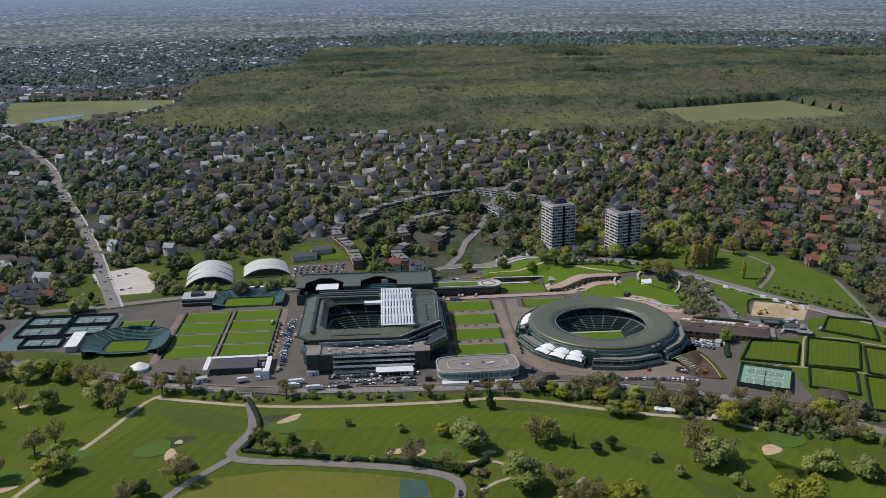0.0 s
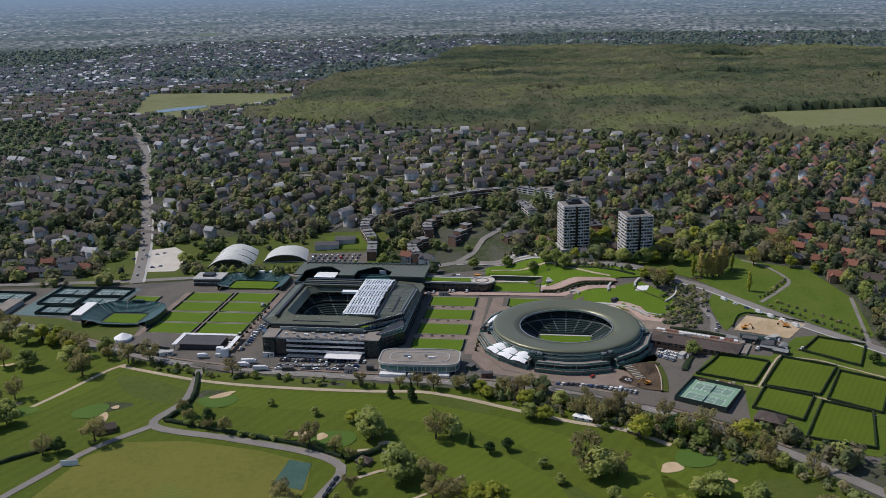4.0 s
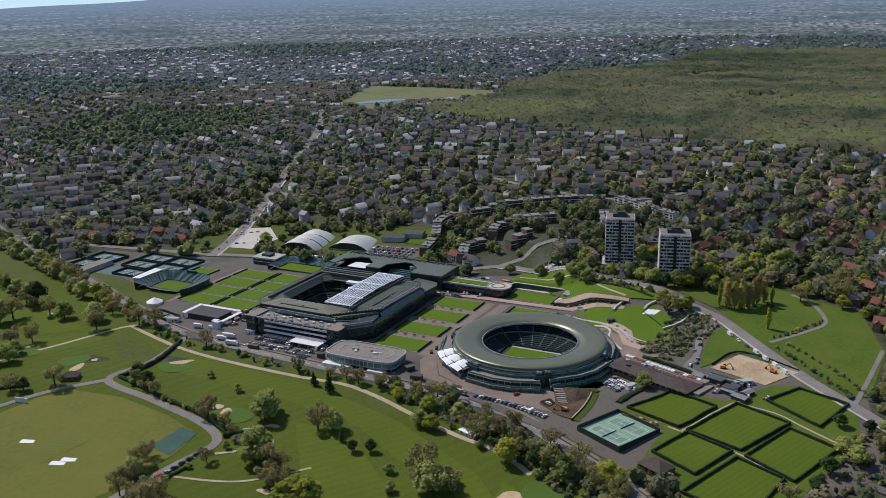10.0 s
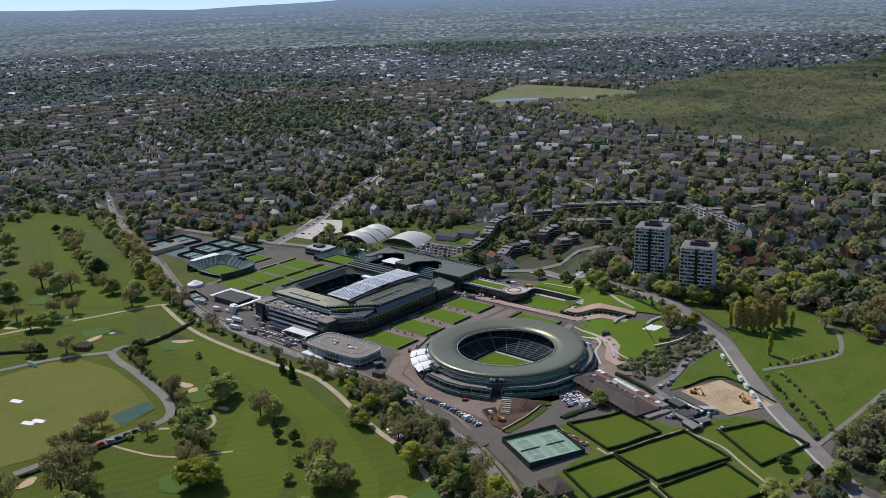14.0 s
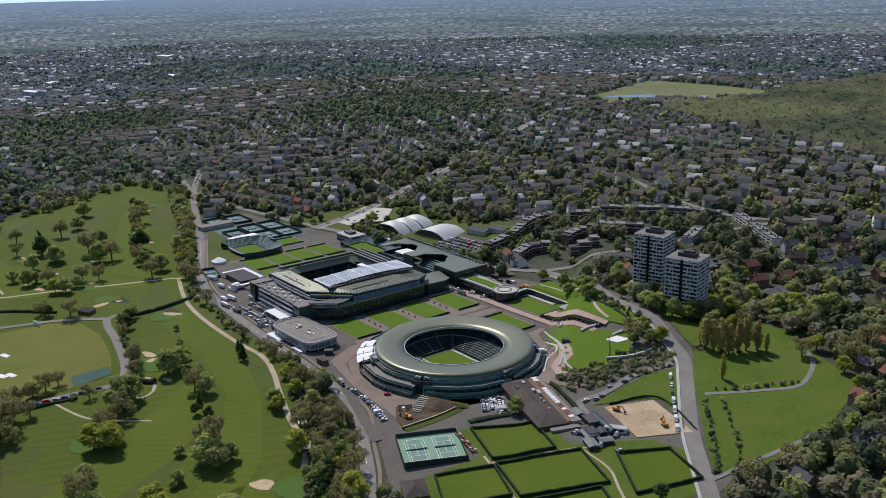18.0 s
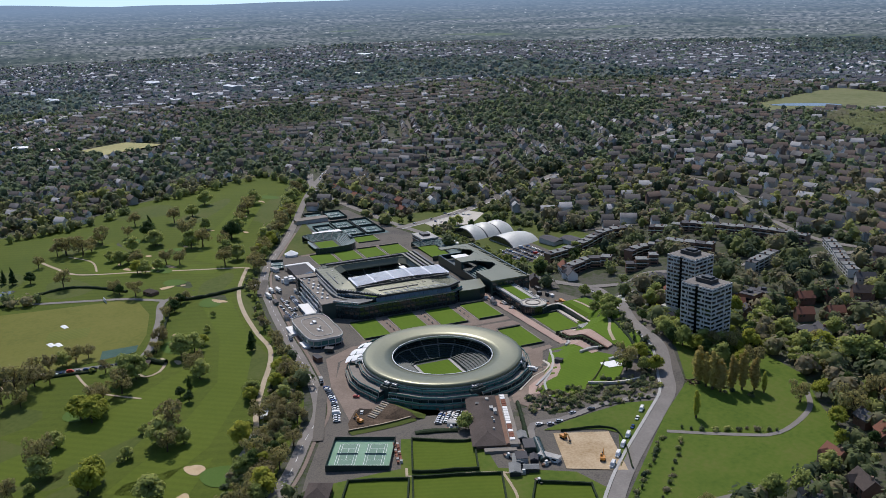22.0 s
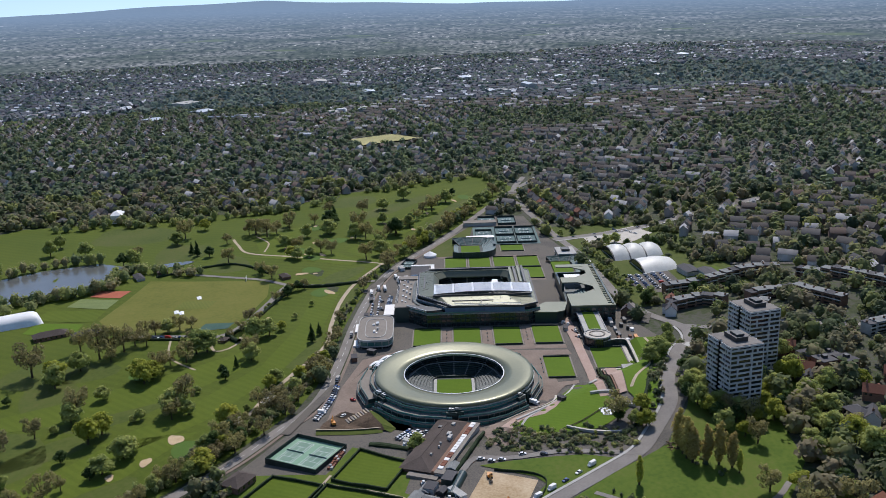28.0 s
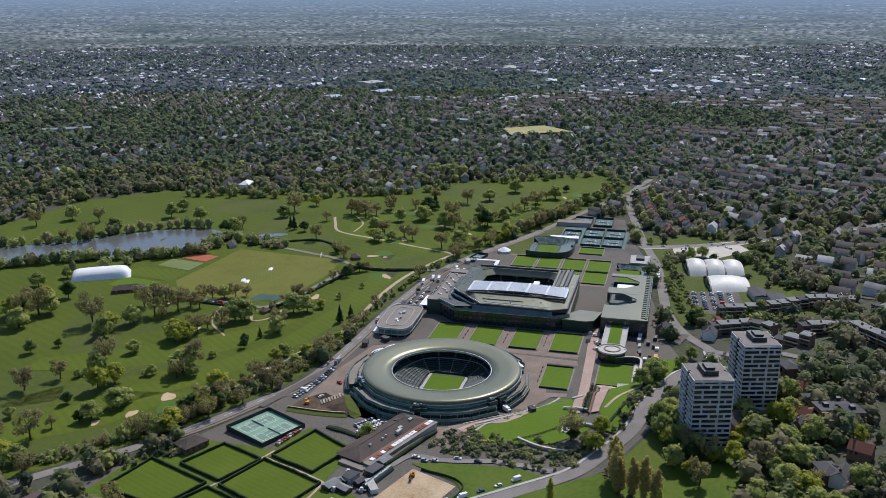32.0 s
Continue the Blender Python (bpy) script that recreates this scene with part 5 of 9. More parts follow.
def broadcast_building():
    t = thing("pavilion_building", "oblong two-storey glass pavilion with a tan flat roof and rounded ends", "building", 64, 573, 23.6, 2)
    out = oblong(28, 14, 64, 5)
    part("lower_storey", Shape().prism([(x * 0.95, y * 0.93) for x, y in out], -1.0, 3.4), M_DARKGLASS, t)
    part("upper_storey", Shape().prism([(x * 0.98, y * 0.97) for x, y in out], 3.4, 7.6), M_TEALGLASS, t)
    for i in range(0, 64, 2):
        x, y = out[i]
        part("mullion", Shape().beam((x * 0.988, y * 0.98, -0.5), (x * 0.988, y * 0.98, 7.6), 0.35), M_STEEL, t)
    part("floor_band", Shape().ring(out, [(x * 0.93, y * 0.9) for x, y in out], 3.2, 3.9), M_CONC, t)
    part("roof", Shape().prism(out, 7.6, 8.4), M_FLATROOF, t)
    part("roof_edge", Shape().ring([(x * 1.01, y * 1.015) for x, y in out], [(x * 0.985, y * 0.97) for x, y in out], 7.4, 9.0), M_CONC, t)
    mid = oblong(21, 8.5, 64, 4)
    part("roof_kerb", Shape().ring(mid, [(x * 0.97, y * 0.94) for x, y in mid], 8.4, 8.75), M_CONC, t, "pale roof kerb line")
    for x, y, a, b, h in ((-9, 1, 2.2, 1.2, 1.4), (-7, -2, 1.0, 1.0, 0.9), (8, -1, 2.0, 0.9, 1.0), (4, 1.5, 0.7, 0.7, 1.6), (11, 1, 1.2, 0.5, 0.5)):
        part("roof_plant", Shape().box(x - a, y - b, 8.4, x + a, y + b, 8.4 + h), M_WHITEPAINT if h < 1.2 else M_STEEL, t)
    part("entrance_wing", Shape().box(-26, -17.5, -1, -8, -12, 2.8), M_WHITEPAINT, t, "low white entrance wing")
    part("entrance_wing", Shape().box(10, -17, -1, 22, -12, 2.6), M_WHITEPAINT, t, "low white entrance wing")


broadcast_building()


def terrace_building():
    """Court-side building with a planted roof and a rounded end, and the curved wall round the sunken court."""
    t = thing("garden_roof_building", "long dark round-ended building with a lawn on its roof", "building", 70, 744, 24.4)
    part("wall", Shape().box(-36, -8.5, -1, 22, 8.5, 7.2), M_TEAL, t)
    part("rounded_end", Shape().prism(circle(9.6, 40, 22, 0), -1, 7.4), M_DARKGLASS, t)
    part("roof_deck", Shape().box(-36.5, -9, 7.2, 22, 9, 7.7), M_CONC, t)
    part("round_deck", Shape().prism(circle(10.2, 40, 22, 0), 7.4, 7.9), M_STONE, t)
    part("round_rim", Shape().ring(circle(10.4, 40, 22, 0), circle(9.7, 40, 22, 0), 7.6, 8.5), M_CONC, t)
    part("inner_round", Shape().ring(circle(6.2, 32, 21, 0), circle(5.2, 32, 21, 0), 7.9, 8.4), M_FLATROOF, t)
    part("roof_lawn", Shape().box(-31, -4.6, 7.7, 12, 4.6, 8.1), M_LAWN, t)
    for s in (-1, 1):
        part("parapet", Shape().box(-36.5, s * 8.6 - 0.3, 7.7, 20, s * 8.6 + 0.3, 8.5), M_CONC, t)
    for j in range(13):
        x = -34 + 4.2 * j
        for z in (0.6, 3.9):
            part("window", Shape().box(x, -8.75, z, x + 3.2, -8.4, z + 2.1), M_DARKGLASS, t)
    for j in range(18):
        a = -math.pi / 2 + math.pi * j / 17 - 0.3
        part("mullion", Shape().beam((22 + 9.7 * math.cos(a), 9.7 * math.sin(a), -0.5), (22 + 9.7 * math.cos(a), 9.7 * math.sin(a), 7.4), 0.3), M_DARKSTEEL, t)
    w = thing("retaining_wall", "dark curved retaining wall with glazed front above the sunken court", "wall", 0, 0, 0)
    pts = [np.array(p, float) for p in spline([(101, 747), (97.5, 753), (96, 759), (97, 764), (101, 765.6)], 3)] + [np.array(p, float) for p in ((112, 765.6), (124, 765.4), (136, 765), (148.5, 764.5))]
    for i in range(len(pts) - 1):
        p, q = pts[i], pts[i + 1]
        part("wall_panel", Shape().beam((*p, 26.8), (*q, 26.8), 1.0, 5.6), M_TEAL, w)
        part("coping", Shape().beam((*p, 29.8), (*q, 29.8), 1.8, 0.4), M_STONE, w)
    part("end_wall", Shape().box(147.6, 752, 23.5, 148.8, 764, 28.2), M_TEAL, w)
    part("end_coping", Shape().box(147.2, 752, 28.2, 149.2, 764, 28.6), M_STONE, w)
    k = thing("roof_yard", "yard of pale huts and plant beside the roof garden", "building site", 62, 766)
    for i in range(16):
        x, y = random.uniform(-26, 30), random.uniform(-6, 9)
        part("hut", Shape().box(x, y, -0.5, x + random.uniform(3, 7), y + random.uniform(2, 3), random.uniform(1.6, 3.2)), random.choice((M_WHITEPAINT, M_CONC, M_BRICK, M_DARKSTEEL, M_ORANGE)), k)


terrace_building()


def small_stadium():
    t = thing("court_stadium", "horseshoe court stadium with teal seats round a grass court", "stadium", -196, 655, 21.2)
    part("lawn", Shape().box(-14.5, -10, -0.4, 14.5, 10, 0.5), M_LAWN, t)
    part("apron", Shape().box(-18, -13, -0.6, 18, 13, 0.35), M_FENCE, t)
    bowl(t, (17.5, 13), (31, 27), 0.8, 5.4, 9, 12, M_SEATTEAL, -35, 215, p_in=5, p_out=3.2, upper=False)
    bowl(t, (17.5, 13), (24, 18), 0.6, 2.2, 4, 4, M_SEATTEAL, 220, 320, p_in=5, p_out=3.2, upper=False)
    n = 40
    for k in range(n):
        a0, a1 = radians(-35 + 250 * k / n), radians(-35 + 250 * (k + 1) / n)
        p, q = ([((abs(math.cos(a) / 31) ** 3.2 + abs(math.sin(a) / 27) ** 3.2) ** (-1 / 3.2) * f(a)) for f in (math.cos, math.sin)] for a in (a0, a1))
        part("back_wall", Shape().beam((*p, 2.6), (*q, 2.6), 0.6, 6.8), M_TEAL, t)
    part("press_box", Shape().box(-5, 24.5, 5.4, 5, 27, 7.4), M_TEAL, t)
    u = thing("court_stadium", "low dark stand round a grass court with white boxes", "stadium", -116, 744, 22.6)
    part("lawn", Shape().box(-20, -10, -0.4, 20, 9, 0.5), M_LAWN, u)
    bowl(u, (22, 11), (30, 25), 0.6, 3.6, 8, 10, M_SEATTEAL, -25, 205, p_in=5, p_out=3.5, upper=False)
    for k in range(24):
        a0, a1 = radians(-25 + 230 * k / 24), radians(-25 + 230 * (k + 1) / 24)
        p, q = ([((abs(math.cos(a) / 30) ** 3.5 + abs(math.sin(a) / 27) ** 3.5) ** (-1 / 3.5) * f(a)) for f in (math.cos, math.sin)] for a in (a0, a1))
        part("back_wall", Shape().beam((*p, 1.6), (*q, 1.6), 0.6, 5.0), M_TEAL, u)
    for x in (-16, -6, 6):
        part("white_box", Shape().box(x, 25, 2, x + 7, 28, 5), M_WHITEPAINT, u)
    b = thing("club_office", "low grey flat-roofed office with pale bands and dark windows", "building", -160, 752, turn=2)
    part("wall", Shape().box(-13, -9, -1, 13, 9, 6.5), M_TEAL, b)
    part("roof", Shape().box(-13.6, -9.6, 6.5, 13.6, 9.6, 7.2), M_CONC, b)
    for z in (1.0, 3.9):
        part("band", Shape().box(-13.2, -9.2, z + 1.9, 13.2, 9.2, z + 2.4), M_WHITEPAINT, b)
        for j in range(7):
            part("window", Shape().box(-12 + 3.5 * j, -9.15, z, -9.6 + 3.5 * j, -8.9, z + 1.8), M_DARKGLASS, b)
    part("plant_room", Shape().box(-6, -4, 7.2, 4, 4, 9.4), M_DARKSTEEL, b)


small_stadium()


def gate_building():
    t = thing("gate_building", "low dark building in a pale U-shaped canopy beside the road", "building", -103, 604, turn=1)
    part("hall", Shape().box(-19, -9, -1, 12, 8, 4.2), M_DARKSTEEL, t)
    part("roof", Shape().box(-19.5, -9.5, 4.2, 12.5, 8.5, 4.8), M_SLATE, t)
    for x0, y0, x1, y1 in ((-22, 10, 22, 13.5), (-25, -10, -21.5, 13.5), (18.5, -14, 22, 13.5)):
        part("canopy", Shape().box(x0, y0, 4.0, x1, y1, 4.6), M_WHITEPAINT, t, "pale flat canopy")
        for u in (0, 0.33, 0.66, 1):
            for x, y in ((x0 + (x1 - x0 - 0.5) * u, (y0 + y1) / 2),) if x1 - x0 > y1 - y0 else (((x0 + x1) / 2, y0 + (y1 - y0 - 0.5) * u),):
                part("post", Shape().box(x, y, -1, x + 0.4, y + 0.4, 4.0), M_STEEL, t)
    for x, y, a, b, h in ((14, -14, 5, 4, 5), (20, -20, 5, 3, 6.5), (15, -22, 3, 2, 3.2)):
        part("kiosk", Shape().box(x - a / 2, y - b / 2, -1, x + a / 2, y + b / 2, h), M_WHITEPAINT, t)
    w = thing("marquee", "round white marquee tent beside the road", "tent", -176, 612)
    part("tent_roof", Shape().prism(circle(7, 24), 2.4, 5.6, circle(1.2, 24)), M_WHITE, w)
    part("tent_wall", Shape().prism(circle(6.6, 24), -0.5, 2.4), M_WHITE, w)
    b = thing("service_building", "low pale flat-roofed service sheds beside practice courts", "building", -312, 668, turn=3)
    part("wall", Shape().box(-6, -18, -1, 6, 20, 4), M_CONC, b)
    part("roof", Shape().box(-6.6, -18.6, 4, 6.6, 20.6, 4.6), M_FLATROOF, b)
    b = thing("service_building", "pale boxy service building with a flat roof", "building", -238, 664, turn=3)
    part("wall", Shape().box(-4, -12, -1, 4, 18, 4.5), M_CONC, b)
    part("roof", Shape().box(-4.6, -12.6, 4.5, 4.6, 18.6, 5.1), M_WHITEPAINT, b)


gate_building()


def dining_building():
    t = thing("clubhouse", "long low clubhouse with a brown hipped roof and a glazed strip", "building", 257, 624.6, 26.9, -20.5)
    part("wall", Shape().box(-31, -11, -3, 31, 9, 3.4), M_BRICK, t)
    for j in range(14):
        part("window", Shape().box(-29 + 4.2 * j, -11.25, 0.4, -26.4 + 4.2 * j, -10.9, 2.6), M_DARKGLASS, t)
    part("roof", Shape().add([(-32.5, -12.5, 3.2), (32.5, -12.5, 3.2), (32.5, 7, 3.2), (-32.5, 7, 3.2), (-22, -3, 6.6), (22, -3, 6.6)], [(0, 1, 5, 4), (1, 2, 5), (2, 3, 4, 5), (3, 0, 4), (3, 2, 1, 0)]), M_BROWNTILE, t)
    part("ridge", Shape().beam((-22, -3, 6.65), (22, -3, 6.65), 0.5, 0.3), M_BROWNTILE, t)
    part("annex", Shape().box(-32, 9, -3, 32, 14.0, 3.2), M_CONC, t, "flat-roofed glazed strip")
    part("annex_roof", Shape().box(-32.4, 8.6, 3.2, 32.4, 14.4, 3.7), M_FLATROOF, t)
    for j in range(18):
        part("rooflight", Shape().box(-31 + 3.3 * j, 9.2, 3.7, -28.2 + 3.3 * j, 12.0, 4.2), M_REDTILE if j in (2, 3, 4, 12, 13, 15, 16) else M_WHITEPAINT, t)
    for x, y, w, d in ((-24, -0.5, 3.0, 2.0), (-12, 1, 3.4, 2.2), (-9, 3, 4.8, 2.0), (2, 1, 1.2, 1.0), (6, 1.6, 1.2, 1.0), (16, 0.5, 1.4, 1.2), (-18, -7, 2.6, 2.2)):
        part("roof_vent", Shape().box(x, y, 4.2, x + w, y + d, 6.2), M_DARKSTEEL if y < -5 else M_CONC, t)
    part("rear_wing", Shape().box(32.6, -6, -3, 37, 12, 2.2), M_FLATROOF, t, "low brown rear wing")
    g = thing("greenhouse", "long arched green tunnel shed beside the sandy plot", "shed", 302, 634, turn=-17)
    vs, m = [], 8
    for x in (-12, 12):
        for i in range(m + 1):
            u = math.pi * i / m
            vs.append((x, -2.6 * math.cos(u), 0.4 + 2.9 * math.sin(u)))
    part("tunnel", Shape().add(vs, [(i, i + 1, m + 2 + i, m + 1 + i) for i in range(m)] + [tuple(range(m, -1, -1)), tuple(range(m + 1, 2 * m + 2))]), M_TEAL, g)
    for j in range(7):
        part("hoop", Shape().beam((-11.8 + 3.9 * j, -0.2, 3.4), (-11.6 + 3.9 * j, 0.2, 3.4), 0.3, 0.3), M_DARKSTEEL, g)
    for x, y, w, d, turn in ((284, 632, 8, 5, -20), (306, 618, 9, 6, -25), (314, 612, 10, 6, -25), (317, 620, 8, 5, 65), (309, 626, 6, 4, -25)):
        h = thing("yard_shed", "low grey pitched-roof shed in the groundsmen's yard", "shed", x, y, turn=turn)
        part("wall", Shape().box(-w / 2, -d / 2, -1, w / 2, d / 2, 2.6), M_DARKSTEEL, h)
        part("roof", Shape().add([(-w / 2 - 0.3, -d / 2 - 0.3, 2.6), (w / 2 + 0.3, -d / 2 - 0.3, 2.6), (w / 2 + 0.3, d / 2 + 0.3, 2.6), (-w / 2 - 0.3, d / 2 + 0.3, 2.6), (-w / 2 - 0.3, 0, 3.7), (w / 2 + 0.3, 0, 3.7)], [(0, 1, 5, 4), (2, 3, 4, 5), (0, 4, 3), (1, 2, 5), (3, 2, 1, 0)]), M_AISLE if w > 7 else M_SLATE, h)


dining_building()

# ---- tower blocks ----


def tower_block(x, y, turn, label):
    z = G(x, y) - (1.4 if x > 200 else 0)
    t = thing("tower_block", label, "tower block", x, y, z, turn, "tower blocks")
    floors, fh = 14, 2.95
    t.scale = (1.15, 1.15, 1.0)
    plan = [(-10.5, -9.5), (-1.2, -9.5), (-1.2, -8.2), (1.2, -8.2), (1.2, -9.5), (10.5, -9.5), (10.5, 9.5), (1.2, 9.5), (1.2, 8.2), (-1.2, 8.2), (-1.2, 9.5), (-10.5, 9.5)]
    part("core", Shape().prism(plan, -2, floors * fh + 1.2), M_DARKGLASS, t)
    part("podium", Shape().box(-13, -12, -2, 13, 12, 2.6), M_CONC, t)
    part("fascia", Shape().prism([(px * 1.035, py * 1.035) for px, py in plan], floors * fh + 0.9, floors * fh + 1.9), M_TOWER, t, "pale concrete roof fascia")
    part("roof", Shape().prism([(px * 0.985, py * 0.985) for px, py in plan], floors * fh + 1.9, floors * fh + 2.2), M_ROAD, t)
    part("plant_room", Shape().box(-5.5, -3.6, floors * fh + 2.2, 5.5, 3.6, floors * fh + 5.0), M_DARKSTEEL, t)
    part("tank_room", Shape().box(-2.5, -2.2, floors * fh + 5.0, 4, 2.2, floors * fh + 6.4), M_DARKSTEEL, t)
    band = Shape().box(-4.75, -0.42, 0, 4.75, 0.3, 1.05).mesh("spandrel", M_TOWER)
    side = Shape().box(-9.6, -0.34, 0, 9.6, 0.34, 1.0).mesh("spandrel", M_TOWER)
    pane = Shape().box(-0.5, -0.2, -0.6, 0.5, 0.2, 1.5).mesh("window_panel", M_TOWER)
    pier = Shape().box(-0.3, -0.3, -0.2, 0.3, 0.3, 1.7).mesh("pier", M_TOWER)
    for f in range(floors):
        h = 2.0 + f * fh
        for s in (-1, 1):
            for cx in (-5.85, 5.85):
                share("spandrel", band, t, pose(cx, s * 9.75, h, 0, 0, 0))
            share("spandrel", side, t, pose(s * 10.75, 0, h, 0, 0, 90))
            for cx in (-7.9, 3.3) if f % 3 else (-3.7, 7.6):
                share("window_panel", pane, t, pose(cx + 0.5 * (f % 2), s * 9.6, h + 1.5, 0, 0, 0))
            for cy in (-5.2, 2.6) if f % 3 else (-1.4, 6.1):
                share("window_panel", pane, t, pose(s * 10.6, cy, h + 1.3, 0, 0, 90))
            share("pier", pier, t, pose(s * 10.7, 3, h + 1.2, 0, 0, 90))
    for cx, cy in ((-10.6, -9.6), (10.6, -9.6), (10.6, 9.6), (-10.6, 9.6), (-5.8, -9.7), (5.8, 9.7), (5.8, -9.7), (-5.8, 9.7)):
        part("corner_pier", Shape().box(cx - 0.2, cy - 0.2, 0, cx + 0.2, cy + 0.2, floors * fh + 0.9), M_TOWER, t)
    return t


tower_block(169.5, 835, 16, "tall pale banded tower block among trees on the hill")
tower_block(225, 805.5, 16, "tall pale banded tower block beside the park")

# ---- shell roofed halls ----


def shell_hall(x, y, turn, w, d, h, bays, label):
    t = thing("indoor_hall", label, "sports hall", x, y, None, turn)
    step = d / bays
    for b in range(bays):
        vs, n = [], 14
        hb = h
        for j in range(5):
            v = -d / 2 + step * b + step * j / 4
            lift = 2.2 * math.sin(math.pi * j / 4) - (1.0 if j in (0, 4) else 0)
            for i in range(n + 1):
                u = -1 + 2 * i / n
                vs.append((u * w / 2, v, max(0.0, hb * (1 - abs(u) ** 2.3) + lift * (1 - abs(u)))))
        fs = [(j * (n + 1) + i, j * (n + 1) + i + 1, (j + 1) * (n + 1) + i + 1, (j + 1) * (n + 1) + i) for j in range(4) for i in range(n)]
        part("shell", Shape().add(vs, fs), M_DOME, t, smooth=True)
        sh = Shape()
        for i in range(n):
            p, q = vs[i], vs[i + 1]
            sh.beam((p[0], p[1], p[2] - 0.1), (q[0], q[1], q[2] - 0.1), 1.3, 0.9)
        part("arch_seam", sh, M_DARKSTEEL, t, "dark seam between shells")
    for s in (-1, 1):
        sh = Shape()
        n = 14
        for i in range(n):
            u0, u1 = -1 + 2 * i / n, -1 + 2 * (i + 1) / n
            z0, z1 = h * (1 - abs(u0) ** 2.3) - 1.2, h * (1 - abs(u1) ** 2.3) - 1.2
            sh.add([(u0 * w / 2, s * d / 2 * 0.985, -1), (u1 * w / 2, s * d / 2 * 0.985, -1), (u1 * w / 2, s * d / 2 * 0.985, max(-0.9, z1)), (u0 * w / 2, s * d / 2 * 0.985, max(-0.9, z0))], [(0, 1, 2, 3)])
        part("end_wall", sh, M_DARKGLASS, t)
    part("plinth", Shape().box(-w / 2, -d / 2, -1.2, w / 2, d / 2, 0.3), M_CONC, t)


shell_hall(-163, 822, 8, 43, 52, 9.4, 3, "white three-bay shell-roofed indoor tennis hall with dark seams")
shell_hall(-112, 833, 8, 43, 35, 7.6, 1, "grey-white single shell-roofed indoor tennis hall")
for x, y, a, b in ((-78, 858, 12, 7), (-62, 872, 10, 7)):
    t = thing("sports_shed", "grey flat shed beside the indoor courts", "shed", x, y, turn=10)
    part("wall", Shape().box(-a, -b, -1, a, b, 4.5), M_CONC, t)
    part("roof", Shape().add([(-a - 0.5, -b - 0.5, 4.5), (a + 0.5, -b - 0.5, 4.5), (a + 0.5, b + 0.5, 4.5), (-a - 0.5, b + 0.5, 4.5), (-a - 0.5, 0, 6), (a + 0.5, 0, 6)], [(0, 1, 5, 4), (2, 3, 4, 5), (0, 4, 3), (1, 2, 5)]), M_SLATE, t)

# ---- buildings by the lake ----
t = thing("tennis_bubble", "white inflated tennis bubble beside the lake", "sports hall", -18, 238, turn=-58)
vs, n, m = [], 20, 10
for i in range(n + 1):
    for j in range(m + 1):
        u, v = -1 + 2 * i / n, -1 + 2 * j / m
        vs.append((u * 28, v * 13, 9.5 * max(0, 1 - abs(u) ** 8) ** 0.5 * max(0, 1 - abs(v) ** 2.4) ** 0.6 - 0.3))
part("air_hall", Shape().add(vs, [(i * (m + 1) + j, i * (m + 1) + j + 1, (i + 1) * (m + 1) + j + 1, (i + 1) * (m + 1) + j) for i in range(n) for j in range(m)]), M_WHITE, t, smooth=True)


def low_building(x, y, turn, a, b, h, roof, wall, label, name="club_building", category="building"):
    t = thing(name, label, category, x, y, turn=turn)
    part("wall", Shape().box(-a, -b, -1.5, a, b, h), wall, t)
    part("roof", Shape().add([(-a - 0.6, -b - 0.6, h - 0.1), (a + 0.6, -b - 0.6, h - 0.1), (a + 0.6, b + 0.6, h - 0.1), (-a - 0.6, b + 0.6, h - 0.1), (-a + b, 0, h + b * 0.55), (a - b, 0, h + b * 0.55)], [(0, 1, 5, 4), (1, 2, 5), (2, 3, 4, 5), (3, 0, 4), (3, 2, 1, 0)]), roof, t)
    k = int(a / 2)
    for j in range(k):
        u = -a + 1.2 + (2 * a - 3) * j / max(1, k - 1)
        for s in (-1, 1):
            part("window", Shape().box(u, s * b - 0.15, h * 0.35, u + 1.6, s * b + 0.15, h * 0.8), M_DARKGLASS, t)
    return t


low_building(16, 322, -60, 12, 5, 3.2, M_SLATE, M_BRICK, "low dark-roofed pavilion among trees")
low_building(14, 290, -60, 14, 6, 3.4, M_BROWNTILE, M_BRICK, "brown-roofed sports pavilion beside the cricket field")
low_building(-150, 312, 30, 10, 4, 3.0, M_SLATE, M_CONC, "low grey golf shed")
low_building(-170, 330, 20, 12, 5, 3.4, M_BROWNTILE, M_BRICK, "low brown golf clubhouse")
low_building(52, 448, -20, 4, 3, 2.4, M_BROWNTILE, M_BRICK, "small brown golf hut", "hut", "hut")
low_building(176, 508, -20, 6, 2, 2.2, M_WHITEPAINT, M_WHITEPAINT, "white works cabin in the scrub", "cabin", "cabin")
low_building(206, 494, -30, 4, 2.5, 2.4, M_CONC, M_BRICK, "grey works shed beside the path", "hut", "hut")
low_building(287, 512, -26, 8, 6, 4.5, M_BROWNTILE, M_BRICK, "brown-roofed gate lodge beside the hedged lawns", "lodge", "house")
low_building(-435, 160, 20, 14, 7, 8, M_SLATE, M_WHITEPAINT, "white lakeside apartment house", "house", "house")
low_building(-410, 200, 10, 12, 7, 11, M_WHITEPAINT, M_WHITEPAINT, "tall white apartment house above the lake", "house", "house")
